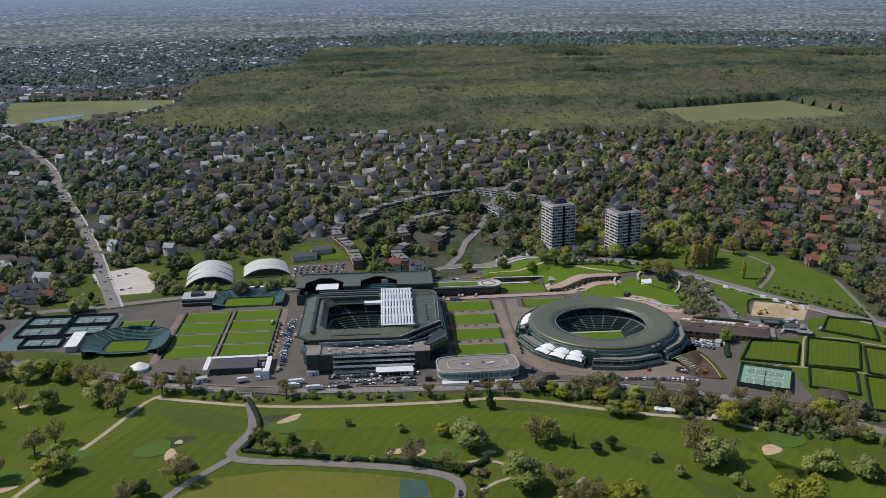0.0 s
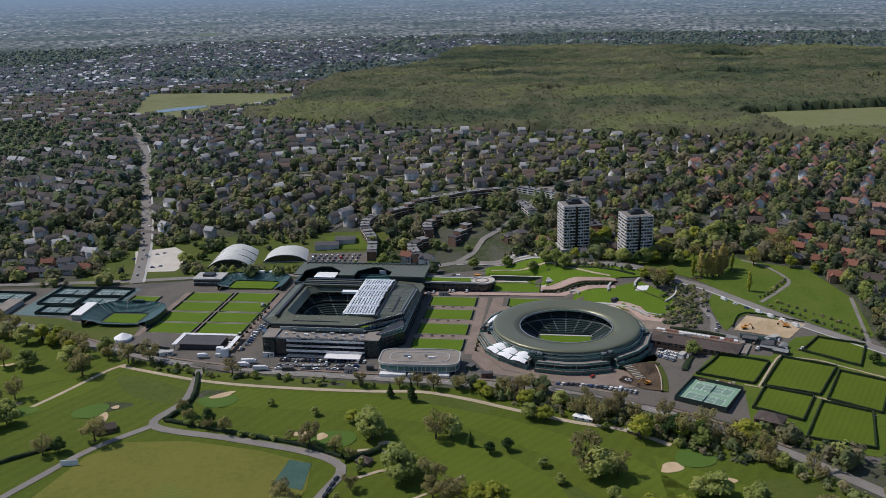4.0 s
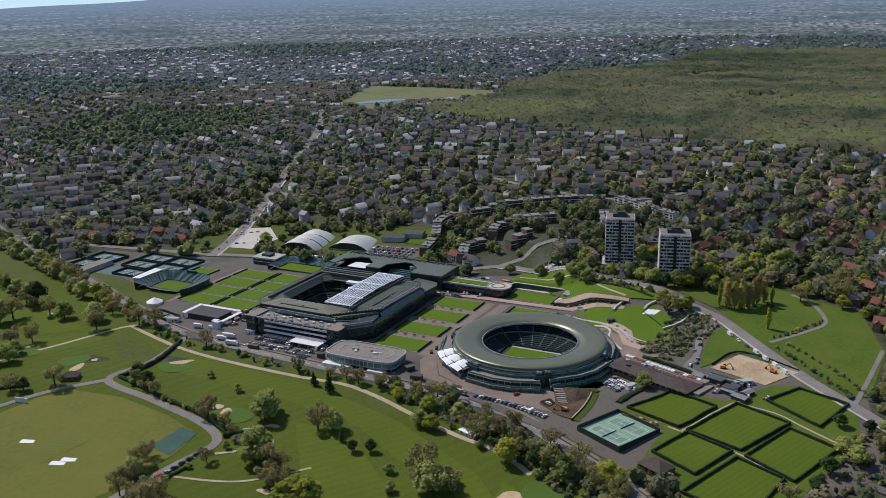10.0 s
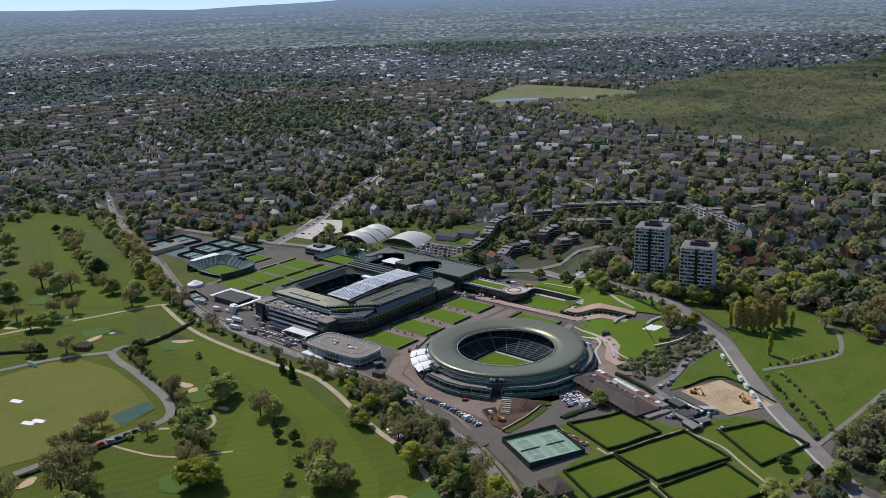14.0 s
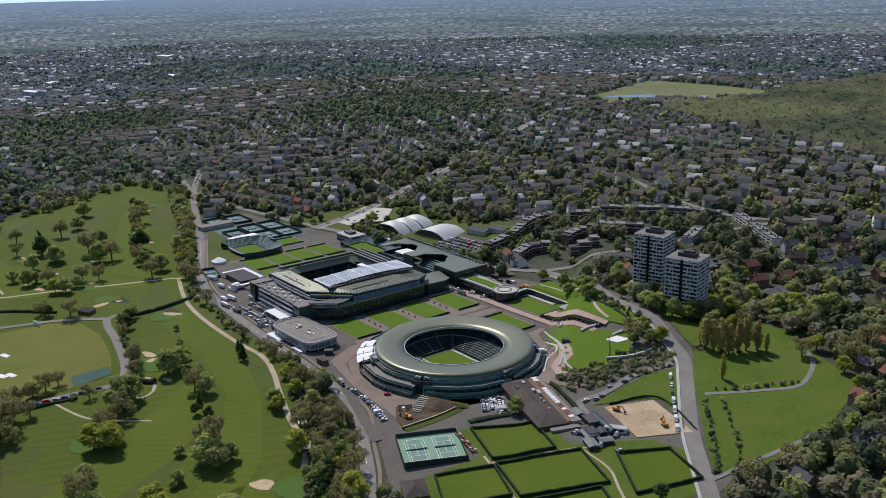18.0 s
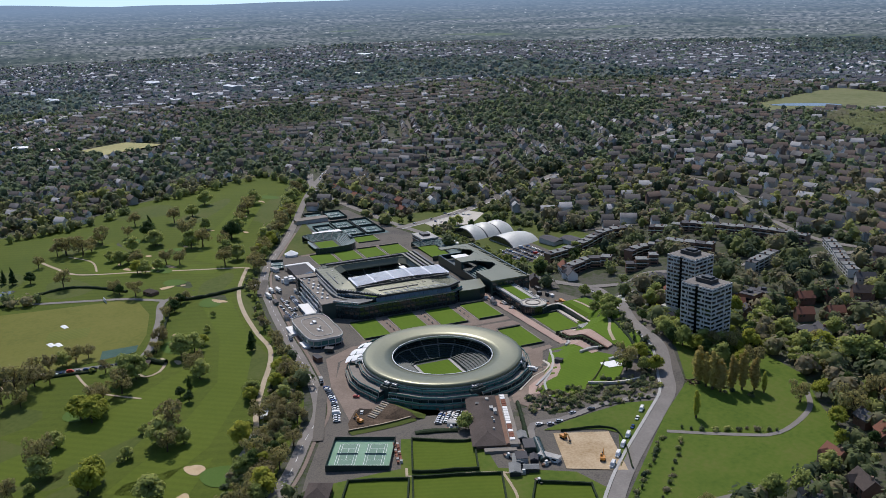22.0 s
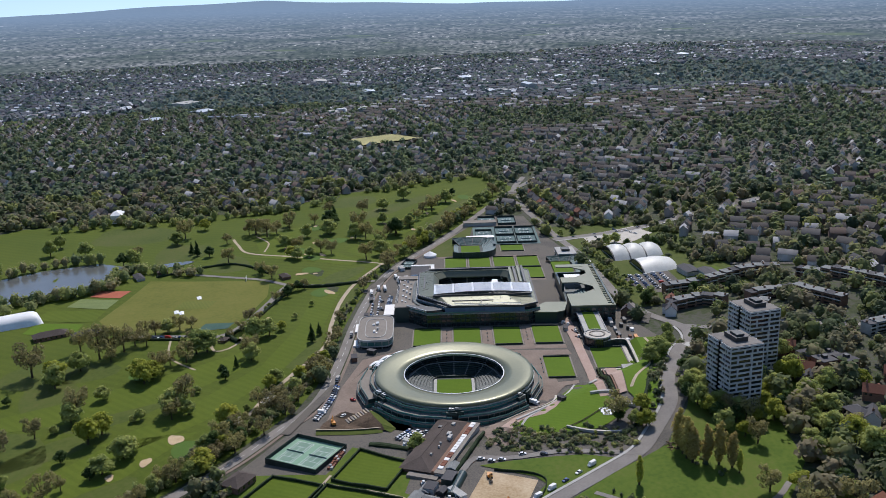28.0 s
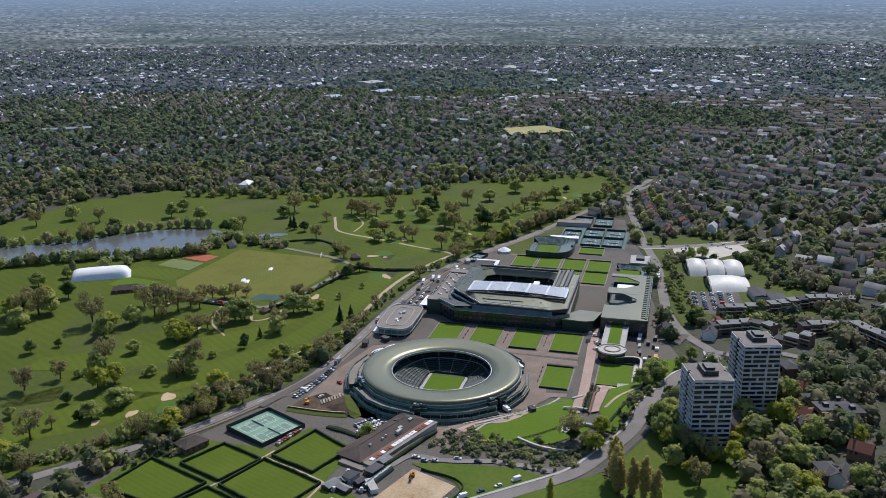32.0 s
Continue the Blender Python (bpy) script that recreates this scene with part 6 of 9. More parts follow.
for x, y in ((-69.5, 396), (-28, 391), (-31, 385.5)):
    t = thing("pitch_cover", "white cricket pitch cover on the dry outfield", "cover", x, y, turn=20)
    part("cover_sheet", Shape().add([(-4.5, -2.4, 0.2), (4.5, -2.4, 0.2), (4.5, 2.4, 0.2), (-4.5, 2.4, 0.2), (-4.5, 0, 0.9), (4.5, 0, 0.9)], [(0, 1, 5, 4), (2, 3, 4, 5), (0, 4, 3), (1, 2, 5)]), M_WHITE, t)
    part("cover_frame", Shape().box(-5, -2.4, -0.3, 5, 2.4, 0.25), M_STEEL, t)
t = thing("sight_screen", "white sight screen beside the cricket field", "screen", -118, 430, turn=10)
part("screen", Shape().box(-5, -0.2, -0.3, 5, 0.2, 3.6), M_WHITEPAINT, t)

# ---- trees ----


def leaf_cards(rng, lobes, count, size):
    """Small tilted leaf clumps over the skins of some lobes. Returns verts (n,4,3)."""
    lob = np.array(lobes)
    w = lob[:, 3] * lob[:, 4]
    pick = rng.choice(len(lob), count, p=w / w.sum())
    d = rng.normal(size=(count, 3))
    d[:, 2] = d[:, 2] * 0.9 + 0.25
    d /= np.linalg.norm(d, axis=1)[:, None]
    rad = rng.uniform(0.72, 1.08, count)[:, None]
    c = lob[pick, :3] + d * lob[pick][:, [3, 3, 4]] * rad
    nrm = d + rng.normal(scale=0.55, size=(count, 3))
    nrm[:, 2] += 0.7
    nrm /= np.linalg.norm(nrm, axis=1)[:, None]
    a = np.cross(nrm, rng.normal(size=(count, 3)))
    a /= np.linalg.norm(a, axis=1)[:, None]
    b = np.cross(nrm, a)
    s = (size * rng.uniform(0.6, 1.35, count))[:, None]
    e = rng.uniform(0.55, 1.0, count)[:, None]
    return np.stack([c - a * s - b * s * e * 0.4, c + a * s * 0.3 - b * s * e, c + a * s + b * s * e * 0.3, c - a * s * 0.3 + b * s * e], 1)


def tree(name, label, h, r, seed, mat, kind="round", trunk_h=0.28):
    rng = np.random.default_rng(seed)
    t = new(name)
    tagged(t, label, "tree")
    tr = Shape()
    n = 7
    top = h * (0.75 if kind != "round" else 0.6)
    rings = []
    for z, rad in ((-0.6, 0.045 * h), (0.4, 0.032 * h), (top * 0.5, 0.022 * h), (top, 0.006 * h)):
        ox, oy = rng.normal(scale=0.012 * h, size=2) if z > 1 else (0, 0)
        rings.append([(ox + rad * math.cos(2 * math.pi * i / n), oy + rad * math.sin(2 * math.pi * i / n), z) for i in range(n)])
    tr.add([p for q in rings for p in q], [(k * n + i, k * n + (i + 1) % n, (k + 1) * n + (i + 1) % n, (k + 1) * n + i) for k in range(3) for i in range(n)])
    lobes = []
    if kind == "round":
        m = 9
        for i in range(m):
            a = 2 * math.pi * i / m + rng.uniform(-0.3, 0.3)
            q = rng.uniform(0.35, 0.62) * r
            lobes.append((q * math.cos(a), q * math.sin(a), h * rng.uniform(0.34, 0.64), r * rng.uniform(0.38, 0.54), h * rng.uniform(0.16, 0.22)))
        for i in range(4):
            a = rng.uniform(0, 6.28)
            q = rng.uniform(0, 0.3) * r
            lobes.append((q * math.cos(a), q * math.sin(a), h * rng.uniform(0.70, 0.84), r * rng.uniform(0.32, 0.45), h * rng.uniform(0.12, 0.16)))
        count, size = 800, 0.070 * r + 0.12
    elif kind == "bare":
        m = 10
        for i in range(m):
            a = 2 * math.pi * i / m + rng.uniform(-0.3, 0.3)
            q = rng.uniform(0.3, 0.7) * r
            lobes.append((q * math.cos(a), q * math.sin(a), h * rng.uniform(0.40, 0.82), r * rng.uniform(0.28, 0.42), h * rng.uniform(0.11, 0.18)))
        count, size = 1150, 0.050 * r + 0.08
    else:
        m = 9
        for i in range(m):
            z = h * (0.16 + 0.78 * i / (m - 1))
            k = (math.sin(math.pi * min(1, (i + 1.6) / (m + 1.4))) ** 0.6) if kind == "poplar" else (1.05 - 0.95 * i / (m - 1))
            a = rng.uniform(0, 6.28)
            lobes.append((0.14 * r * math.cos(a), 0.14 * r * math.sin(a), z, r * k * 0.85, h * 0.1))
        count, size = 700, 0.10 * r + 0.12
    for i, (x, y, z, a, b) in enumerate(lobes):
        if kind in ("round", "bare"):
            tr.beam((0, 0, h * rng.uniform(0.2, 0.42)), (x * 0.95, y * 0.95, z), 0.014 * h)
            if kind == "bare":
                for q in range(4):
                    d = rng.normal(size=3)
                    d /= np.linalg.norm(d)
                    tr.beam((x * 0.7, y * 0.7, z * 0.9), (x + d[0] * a, y + d[1] * a, z + abs(d[2]) * b * 1.2), 0.006 * h)
    part("trunk", tr, M_BARK, t)
    V = leaf_cards(rng, lobes, count, size).reshape(-1, 3)
    V[:, 2] = np.maximum(V[:, 2], 0.12 * h)
    Q = np.arange(len(V)).reshape(-1, 4)
    core_v, core_q, core_t = [], [], []
    if kind != "bare":
        for x, y, z, a, b in lobes:
            o = len(V) + len(core_v)
            k = 0.78
            for j, (zz, rr) in enumerate(((-0.75, 0.6), (0.1, 1.0), (0.75, 0.55))):
                for i in range(6):
                    u = 2 * math.pi * i / 6 + j * 0.5
                    q = rng.uniform(0.85, 1.12)
                    core_v.append((x + a * k * rr * q * math.cos(u), y + a * k * rr * q * math.sin(u), z + b * k * zz * q))
            for j in range(2):
                for i in range(6):
                    core_q.append((o + j * 6 + i, o + j * 6 + (i + 1) % 6, o + (j + 1) * 6 + (i + 1) % 6, o + (j + 1) * 6 + i))
            core_t += [(o + 12 + i, o + 12 + i + 1, o + 12) for i in range(1, 5)]
        V = np.concatenate([V, np.array(core_v)])
        Q = np.concatenate([Q, np.array(core_q)])
    part("crown", fast_mesh("crown", V, Q, mat, np.array(core_t) if core_t else None), mat, t)
    return t


PROTO = {}
for key, lab, h, r, mat, kind in (("oak", "spreading broadleaf tree in fresh spring leaf", 15, 8, M_LEAF, "round"), ("lime", "yellow-green spring tree in full leaf", 13, 6.5, M_LIME, "round"),
                                  ("dark", "dark evergreen broad tree", 13, 6, M_DARKLEAF, "round"), ("bud", "bare branching tree with brown opening buds", 15, 7, M_BUD, "bare"),
                                  ("poplar", "tall narrow poplar tree in bronze young leaf", 21, 4.1, M_BRONZE, "poplar"), ("column", "tall narrow green poplar tree", 19, 2.6, M_LIME, "poplar"),
                                  ("conifer", "dark conical evergreen tree", 12, 3.4, M_DARKLEAF, "conifer"), ("small", "small rounded green tree", 7, 3.6, M_LEAF, "round")):
    for v in range(3 if key in ("oak", "bud") else 2):
        PROTO.setdefault(key, []).append([tree("tree", lab, h, r, 11 * len(PROTO) + 101 * v + len(key), mat, kind), False])
N_TREES = 0
ROADS = [spline(r, 8) for r in (CHURCH_ROAD, SOMERSET, LONG_ROAD, RIDGE_ROAD, HILL_ROAD, TOWN_ROAD, BACK_LANE)]
ROADPTS = np.concatenate(ROADS)
FARGOLF = []


def plant(key, x, y, s=1.0, group="", label=""):
    global N_TREES
    if np.min((ROADPTS[:, 0] - x) ** 2 + (ROADPTS[:, 1] - y) ** 2) < 30:
        return None
    N_TREES += 1
    i = random.randrange(len(PROTO[key]))
    m = pose(x, y, G(x, y), 0, 0, random.uniform(0, 360)) @ Matrix.Diagonal((s * random.uniform(0.92, 1.1), s * random.uniform(0.92, 1.1), s * random.uniform(0.9, 1.12), 1))
    proto, used = PROTO[key][i]
    if not used:
        proto.matrix_basis = m
        PROTO[key][i][1] = True
        ob = proto
    else:
        ob = copy_thing(proto, m)
        ob.matrix_basis = m
    if group:
        ob["group"] = group
    if label:
        ob["label"] = label
    return ob


# golf course: place and size of each tree
GOLF_TREES = {
    "oak": [(168, 304, 0.71), (127, 341, 1.21), (155, 387, 0.74), (189, 378, 0.99), (245, 433, 0.99), (263, 426, 0.92), (184, 446, 1.26), (189, 457, 0.62), (144, 507, 0.75), (276, 481, 0.82), (324, 418, 0.82), (86, 259, 1.19), (122, 256, 1.16), (96, 348, 1.12), (76, 432, 1.32), (21, 393, 0.78), (-204, 69, 1.29), (-167, 154, 1.21), (-246, 180, 1.09), (-280, 177, 0.93), (-244, 221, 1.16), (-201, 289, 1.17), (-152, 288, 0.8), (27, 201, 1.01), (-4, 210, 0.74), (-283, 314, 1.06), (-338, 435, 0.8), (-278, 467, 0.93), (-191, 483, 0.77), (-287, 491, 1.18), (-283, 571, 1.16), (-189, 560, 1.14), (-336, 551, 0.87), (-66, 481, 0.55), (46, 484, 1.03), (98, 480, 0.86), (-263, 525, 1.22), (-220, 554, 1.1), (-441, 629, 1.19), (-296, 492, 1.1), (-409, 547, 1.05), (-469, 571, 1.29), (-183, 471, 0.91), (-231, 451, 0.95), (51, 474, 1.19), (74, 440, 1.2)],
    "dark": [(152, 317, 0.55), (245, 394, 0.68), (269, 421, 0.65), (122, 464, 0.55), (242, 487, 0.95), (228, 492, 1.03), (233, 501, 0.76), (338, 416, 0.96), (46, 248, 1.11), (-197, 280, 1.23), (-219, 368, 0.88), (-72, 489, 0.82), (-274, 570, 1.6), (-326, 488, 1.6), (-54, 482, 0.8), (132, 468, 0.56), (-132, 443, 0.79)],
    "bud": [(231, 349, 1.23), (209, 362, 1.0), (105, 413, 0.81), (295, 405, 1.2), (279, 408, 0.55), (302, 453, 0.55), (277, 465, 0.74), (278, 474, 0.84), (261, 490, 0.74), (234, 490, 1.1), (314, 394, 1.08), (333, 432, 0.81), (105, 248, 1.6), (91, 251, 1.6), (102, 313, 1.6), (73, 354, 1.6), (53, 331, 1.19), (69, 363, 1.44), (60, 369, 1.3), (48, 374, 1.02), (108, 413, 0.94), (29, 375, 0.89), (26, 384, 0.89), (17, 402, 0.89), (14, 411, 0.74), (-205, 106, 1.25), (-130, 144, 1.35), (-117, 121, 0.87), (-169, 45, 1.25), (-224, 287, 0.88), (-313, 315, 1.45), (-272, 375, 0.88), (-185, 397, 1.18), (-309, 393, 1.01), (-315, 401, 1.01), (-311, 414, 1.0), (-305, 427, 0.99), (-207, 493, 1.08), (-199, 505, 0.89), (-219, 466, 1.09), (-341, 467, 0.81), (-262, 537, 1.4), (-116, 456, 1.08), (-140, 439, 0.86), (-294, 525, 1.6), (-173, 545, 1.28), (-390, 611, 1.39), (-387, 523, 1.27), (-327, 439, 1.19), (-291, 418, 1.42), (-305, 402, 1.43), (-394, 479, 1.08), (89, 477, 1.03), (96, 417, 0.78), (194, 447, 0.87), (179, 378, 1.27), (81, 366, 0.68), (50, 384, 0.83), (16, 462, 0.86), (94, 429, 1.05), (176, 450, 1.36)],
    "small": [(204, 373, 0.85), (191, 425, 1.06), (194, 421, 0.71), (153, 453, 0.85), (189, 496, 0.68), (271, 370, 1.01), (284, 463, 1.23), (-251, 443, 1.49), (-233, 459, 1.47), (236, 433, 1.6), (-23, 509, 0.68), (9, 499, 0.76), (163, 437, 0.87)],
    "lime": [(122, 402, 1.29), (209, 406, 1.1), (222, 402, 1.28), (268, 488, 1.13), (209, 487, 1.1), (322, 408, 1.02), (328, 442, 0.76), (101, 235, 1.6), (65, 239, 1.18), (111, 335, 1.36), (-350, 329, 1.14), (35, 492, 0.68), (-190, 464, 1.12), (130, 408, 1.26), (153, 504, 0.79), (120, 412, 1.17)],
    "conifer": [(110, 471, 0.67), (-227, 352, 1.18), (-235, 344, 0.99), (-345, 491, 1.6), (67, 522, 1.0)],
}
for key, spots in GOLF_TREES.items():
    for x, y, s in spots:
        plant(key, x, y, 1.12 * s, "golf course trees")
# belts of larger trees between the fairways and beside the road
for x, y in ((-268, 562), (-287, 570), (-308, 576), (-315, 585), (-349, 593), (-372, 600), (-409, 610), (-434, 618), (-445, 628), (-488, 637), (-330, 586), (-240, 556)):
    plant(random.choice(("bud", "oak", "bud", "dark")), x, y, random.uniform(0.85, 1.15), "golf course trees")
for x, y in ((-210, 590), (-225, 604), (-244, 611), (-273, 622), (-300, 630), (-328, 637), (-349, 645), (-371, 655), (-396, 662), (-422, 672), (-450, 683), (-475, 693), (-505, 706)):
    plant(random.choice(("bud", "oak", "lime", "oak")), x, y, random.uniform(0.95, 1.3), "roadside trees")
# along the road
for x, y in [(-341, 650), (-293, 632), (-268, 618), (-229, 600), (-200, 592), (-175, 584), (-135, 570), (-109, 560), (-97, 555), (-66, 552), (-47, 548), (-25, 547), (1, 541), (28, 540), (54, 541), (66, 543), (80, 540), (97, 540), (112, 538), (125, 536), (116, 530), (134, 532), (145, 531), (162, 524), (177, 518),
             (142, 522), (192, 512), (206, 508), (223, 498), (220, 508), (240, 494), (252, 489), (229, 482), (242, 482), (227, 514), (246, 502), (138, 541), (150, 536), (165, 533), (180, 529), (200, 522), (170, 514), (185, 505), (210, 500), (233, 490), (262, 486), (270, 480), (283, 470), (300, 462)]:
    plant(random.choice(("bud", "bud", "lime", "small", "bud", "bud", "oak")) if x > 100 or x < -120 else random.choice(("small", "bud", "small", "bud")), x + random.uniform(-2, 2), y + random.uniform(-2, 2), random.uniform(0.7, 1.0) if x > 100 else random.uniform(0.9, 1.3) if x < -120 else random.uniform(0.6, 0.95), "roadside trees")
for x, y in ((-262, 604), (-250, 600), (-240, 606), (-226, 596), (-214, 598), (-205, 586), (-190, 578), (-168, 574), (-150, 568), (-140, 578), (-120, 570), (-284, 620), (-300, 626), (-318, 634), (-355, 652), (-372, 662)):
    plant(random.choice(("oak", "bud", "bud", "lime")), x, y, random.uniform(0.75, 1.15), "roadside trees")
plant("lime", -178, 598, 1.1, "roadside trees", "bright yellow blossoming roadside tree")
plant("conifer", 52, 526, 0.9, "roadside trees")
# park, hill and towers
for x, y in ((278, 759), (284, 760), (289, 761), (294, 763), (296, 770), (298, 776), (302, 782)):
    plant("poplar", x, y, random.uniform(0.95, 1.15), "park poplars")
for x, y in ((308, 784), (313, 730), (272, 762)):
    plant("column", x, y, random.uniform(0.75, 0.95), "park poplars")
for x, y in [(204, 801), (214, 790), (211, 783), (202, 787), (232, 822), (240, 832), (245, 801), (242, 787), (153, 777), (162, 769), (133, 776), (145, 778), (110, 793), (78, 800), (180, 786), (170, 784), (156, 786), (140, 789), (195, 815), (200, 830), (215, 835), (250, 815), (260, 830), (185, 858), (150, 850), (265, 845), (245, 850), (225, 860),
             (246, 742), (239, 733), (251, 747), (232, 748)]:
    plant(random.choice(("oak", "lime", "dark", "oak", "oak")), x, y, random.uniform(0.6, 1.0), "hillside trees")
plant("oak", 253.5, 611, 0.85, "hillside trees", "dense round green tree beside the clubhouse")
for x, y in [(328, 793), (329, 808), (326, 831), (320, 853), (345, 826), (359, 816), (305, 836), (286, 877), (271, 860), (298, 828), (283, 832), (263, 884), (359, 790), (376, 776), (395, 748), (384, 790), (403, 678), (398, 708), (402, 724), (408, 735), (381, 631), (396, 671), (388, 600), (378, 570), (372, 545), (368, 524), (356, 505), (352, 480), (396, 640), (410, 650), (385, 615), (372, 600), (400, 600), (415, 690), (330, 870), (350, 850), (370, 840), (340, 880), (310, 870), (385, 560), (395, 580), (420, 620)]:
    plant(random.choice(("oak", "dark", "lime", "bud", "oak")), x, y, random.uniform(0.65, 1.05), "park edge trees")
for (x, y), key in zip([(356, 804), (354, 826), (300, 857), (285, 854), (307, 866), (322, 869)], ("bud", "bud", "oak", "lime", "oak", "dark")):
    plant(key, x, y, random.uniform(1.2, 1.5), "park edge trees")
# avenue behind the club, hall trees, lake edge
for k in range(24):
    ax = -250 + 9.6 * k
    plant("small", ax, 764.5 + 0.155 * (ax + 169) + random.uniform(-1, 1) + (6 if ax < -100 else 7), random.uniform(0.85, 1.1), "avenue trees", "round clipped avenue tree in fresh leaf")
    if k % 2 == 0 and ax > -190:
        plant("small", ax + 3, 782 + 0.155 * (ax + 169) + random.uniform(-1, 1), random.uniform(0.8, 1.05), "avenue trees", "round clipped avenue tree in fresh leaf")
for x, y, s, key in ((200, 851, 1.25, "lime"), (216, 866, 1.1, "oak"), (230, 850, 1.15, "oak"), (240, 834, 1.1, "dark"), (240, 792, 1.0, "oak"), (232, 782, 0.95, "oak"), (214, 781, 0.85, "oak"), (250, 806, 1.05, "bud"), (252, 822, 1.1, "lime"), (148, 815, 0.9, "oak"), (140, 845, 1.0, "dark"), (3, 800, 1.0, "dark"), (262, 790, 0.9, "oak"), (186, 800, 0.8, "lime")):
    plant(key, x, y, s, "hillside trees")
plant("bud", 240, 732, 1.35, "hillside trees", "broad bare brown tree on the shrub bank")
for k in range(40):
    a = random.uniform(0, 6.28)
    bx, by, q = random.choice(((169.5, 835, 24), (225, 805.5, 24), (215, 850, 30), (262, 820, 22)))
    x, y = bx + random.uniform(q * 0.9, q * 1.5) * math.cos(a), by + random.uniform(q * 0.9, q * 1.5) * math.sin(a)
    if min(math.hypot(x - 169.5, y - 835), math.hypot(x - 225, y - 805.5)) > 20 and math.hypot(x - 212, y - 784) > 14:
        plant(random.choice(("oak", "lime", "oak", "dark", "bud")), x, y, random.uniform(0.65, 1.05), "hillside trees")
for p in spline([(-82, 500), (-60, 478), (-20, 470), (20, 462), (44, 452), (50, 436), (46, 410)], 9):
    plant(random.choice(("bud", "small", "bud")), p[0] + random.uniform(-2, 2), p[1] + random.uniform(-2, 2), random.uniform(0.45, 0.75), "drive trees")
for x, y in [(-10, 806), (-2, 800), (-200, 800), (-212, 812), (-196, 822), (-205, 845), (-188, 850), (-30, 856), (-15, 846)]:
    plant(random.choice(("oak", "dark")), x, y, random.uniform(0.7, 0.95), "hall trees")
for x, y in [(-46, 223), (-60, 240), (-77, 243), (-93, 262), (-109, 282), (-116, 296), (-142, 300), (-22, 203)]:
    FARGOLF.append((x, y))

# clipped hedges and shrub banks


def hedge(pts, w, h, label="long dark clipped hedge"):
    c = spline(pts, 3)
    d = np.gradient(c, axis=0)
    d /= np.linalg.norm(d, axis=1)[:, None]
    sh, prev = Shape(), None
    for p, q in zip(c, d):
        nr = np.array([-q[1], q[0]])
        hh, ww = h * random.uniform(0.8, 1.15), w * random.uniform(0.85, 1.15)
        ring = []
        for o, up in ((-0.5, -0.4), (-0.48, hh * 0.7), (-0.25, hh), (0.25, hh * 0.97), (0.48, hh * 0.7), (0.5, -0.4)):
            e = p + nr * ww * o
            ring.append((e[0], e[1], G(*e) + up))
        if prev:
            sh.add(prev + ring, [(k, k + 1, k + 7, k + 6) for k in range(5)])
        prev = ring
    tagged(new("hedge", sh.mesh("hedge", M_HEDGE)), label, "hedge")


hedge([(-90, 552), (-78, 512), (-84, 484)], 3, 2.6)
hedge([(-84, 484), (-36, 473), (10, 463), (38, 452)], 2.4, 2.4, "dark hedge along the drive")
hedge([(-135, 450), (-180, 400), (-150, 330)], 2.4, 2.2, "dark hedge along the cricket field")
hedge([(40, 448), (52, 456), (58, 462)], 4, 3.2, "clump of dark laurel hedge")
hedge([(44, 415), (38, 385), (30, 345)], 2, 1.8, "low dark hedge beside parked cars")
hedge([(245, 582), (248, 594), (252.5, 606)], 4.0, 1.6, "island bed of dark shrubs beside the car park")
hedge([(242, 651), (262, 643.5), (288, 633.5)], 2.4, 2.2, "dark hedge along the clubhouse")
hedge([(230, 749), (252, 738), (262, 720)], 2.2, 1.8, "dark shrub edging on the hill")
hedge([(144, 737.4), (172, 737.2), (204, 737.6)], 1.8, 1.5, "dark clipped hedge between two walks")
hedge([(155, 772), (190, 762), (222, 752)], 2.2, 1.8, "dark clipped hedge along the hill road")
hedge([(288, 655), (302, 682), (342, 667)], 0.8, 1.6, "dark screen fence round the sandy plot")

# ---- shrubs, woods and far suburbs ----
rng = np.random.default_rng(7)
def near_road(x, y, d):
    out = np.zeros(len(x), bool)
    for p in ROADPTS:
        out |= (x - p[0]) ** 2 + (y - p[1]) ** 2 < d * d
    return out


def open_ground(x, y):
    r = inside(GOLF, x, y) | inside(CLUB, x, y) | inside(PARK, x, y) | inside(SPORTS, x, y) | inside(LAKE, x, y)
    r |= inside(COMMON_FIELD, x, y) | inside(EAST_FIELD, x, y)
    r |= (np.hypot(x - 169, y - 835) < 20) | (np.hypot(x - 225, y - 805) < 20)
    return r


def in_view(x, y):
    """The quarter of the land before the flight line."""
    a = np.degrees(np.arctan2(-(x - 350), y - 420))
    return (a > -48) & (a < 150)


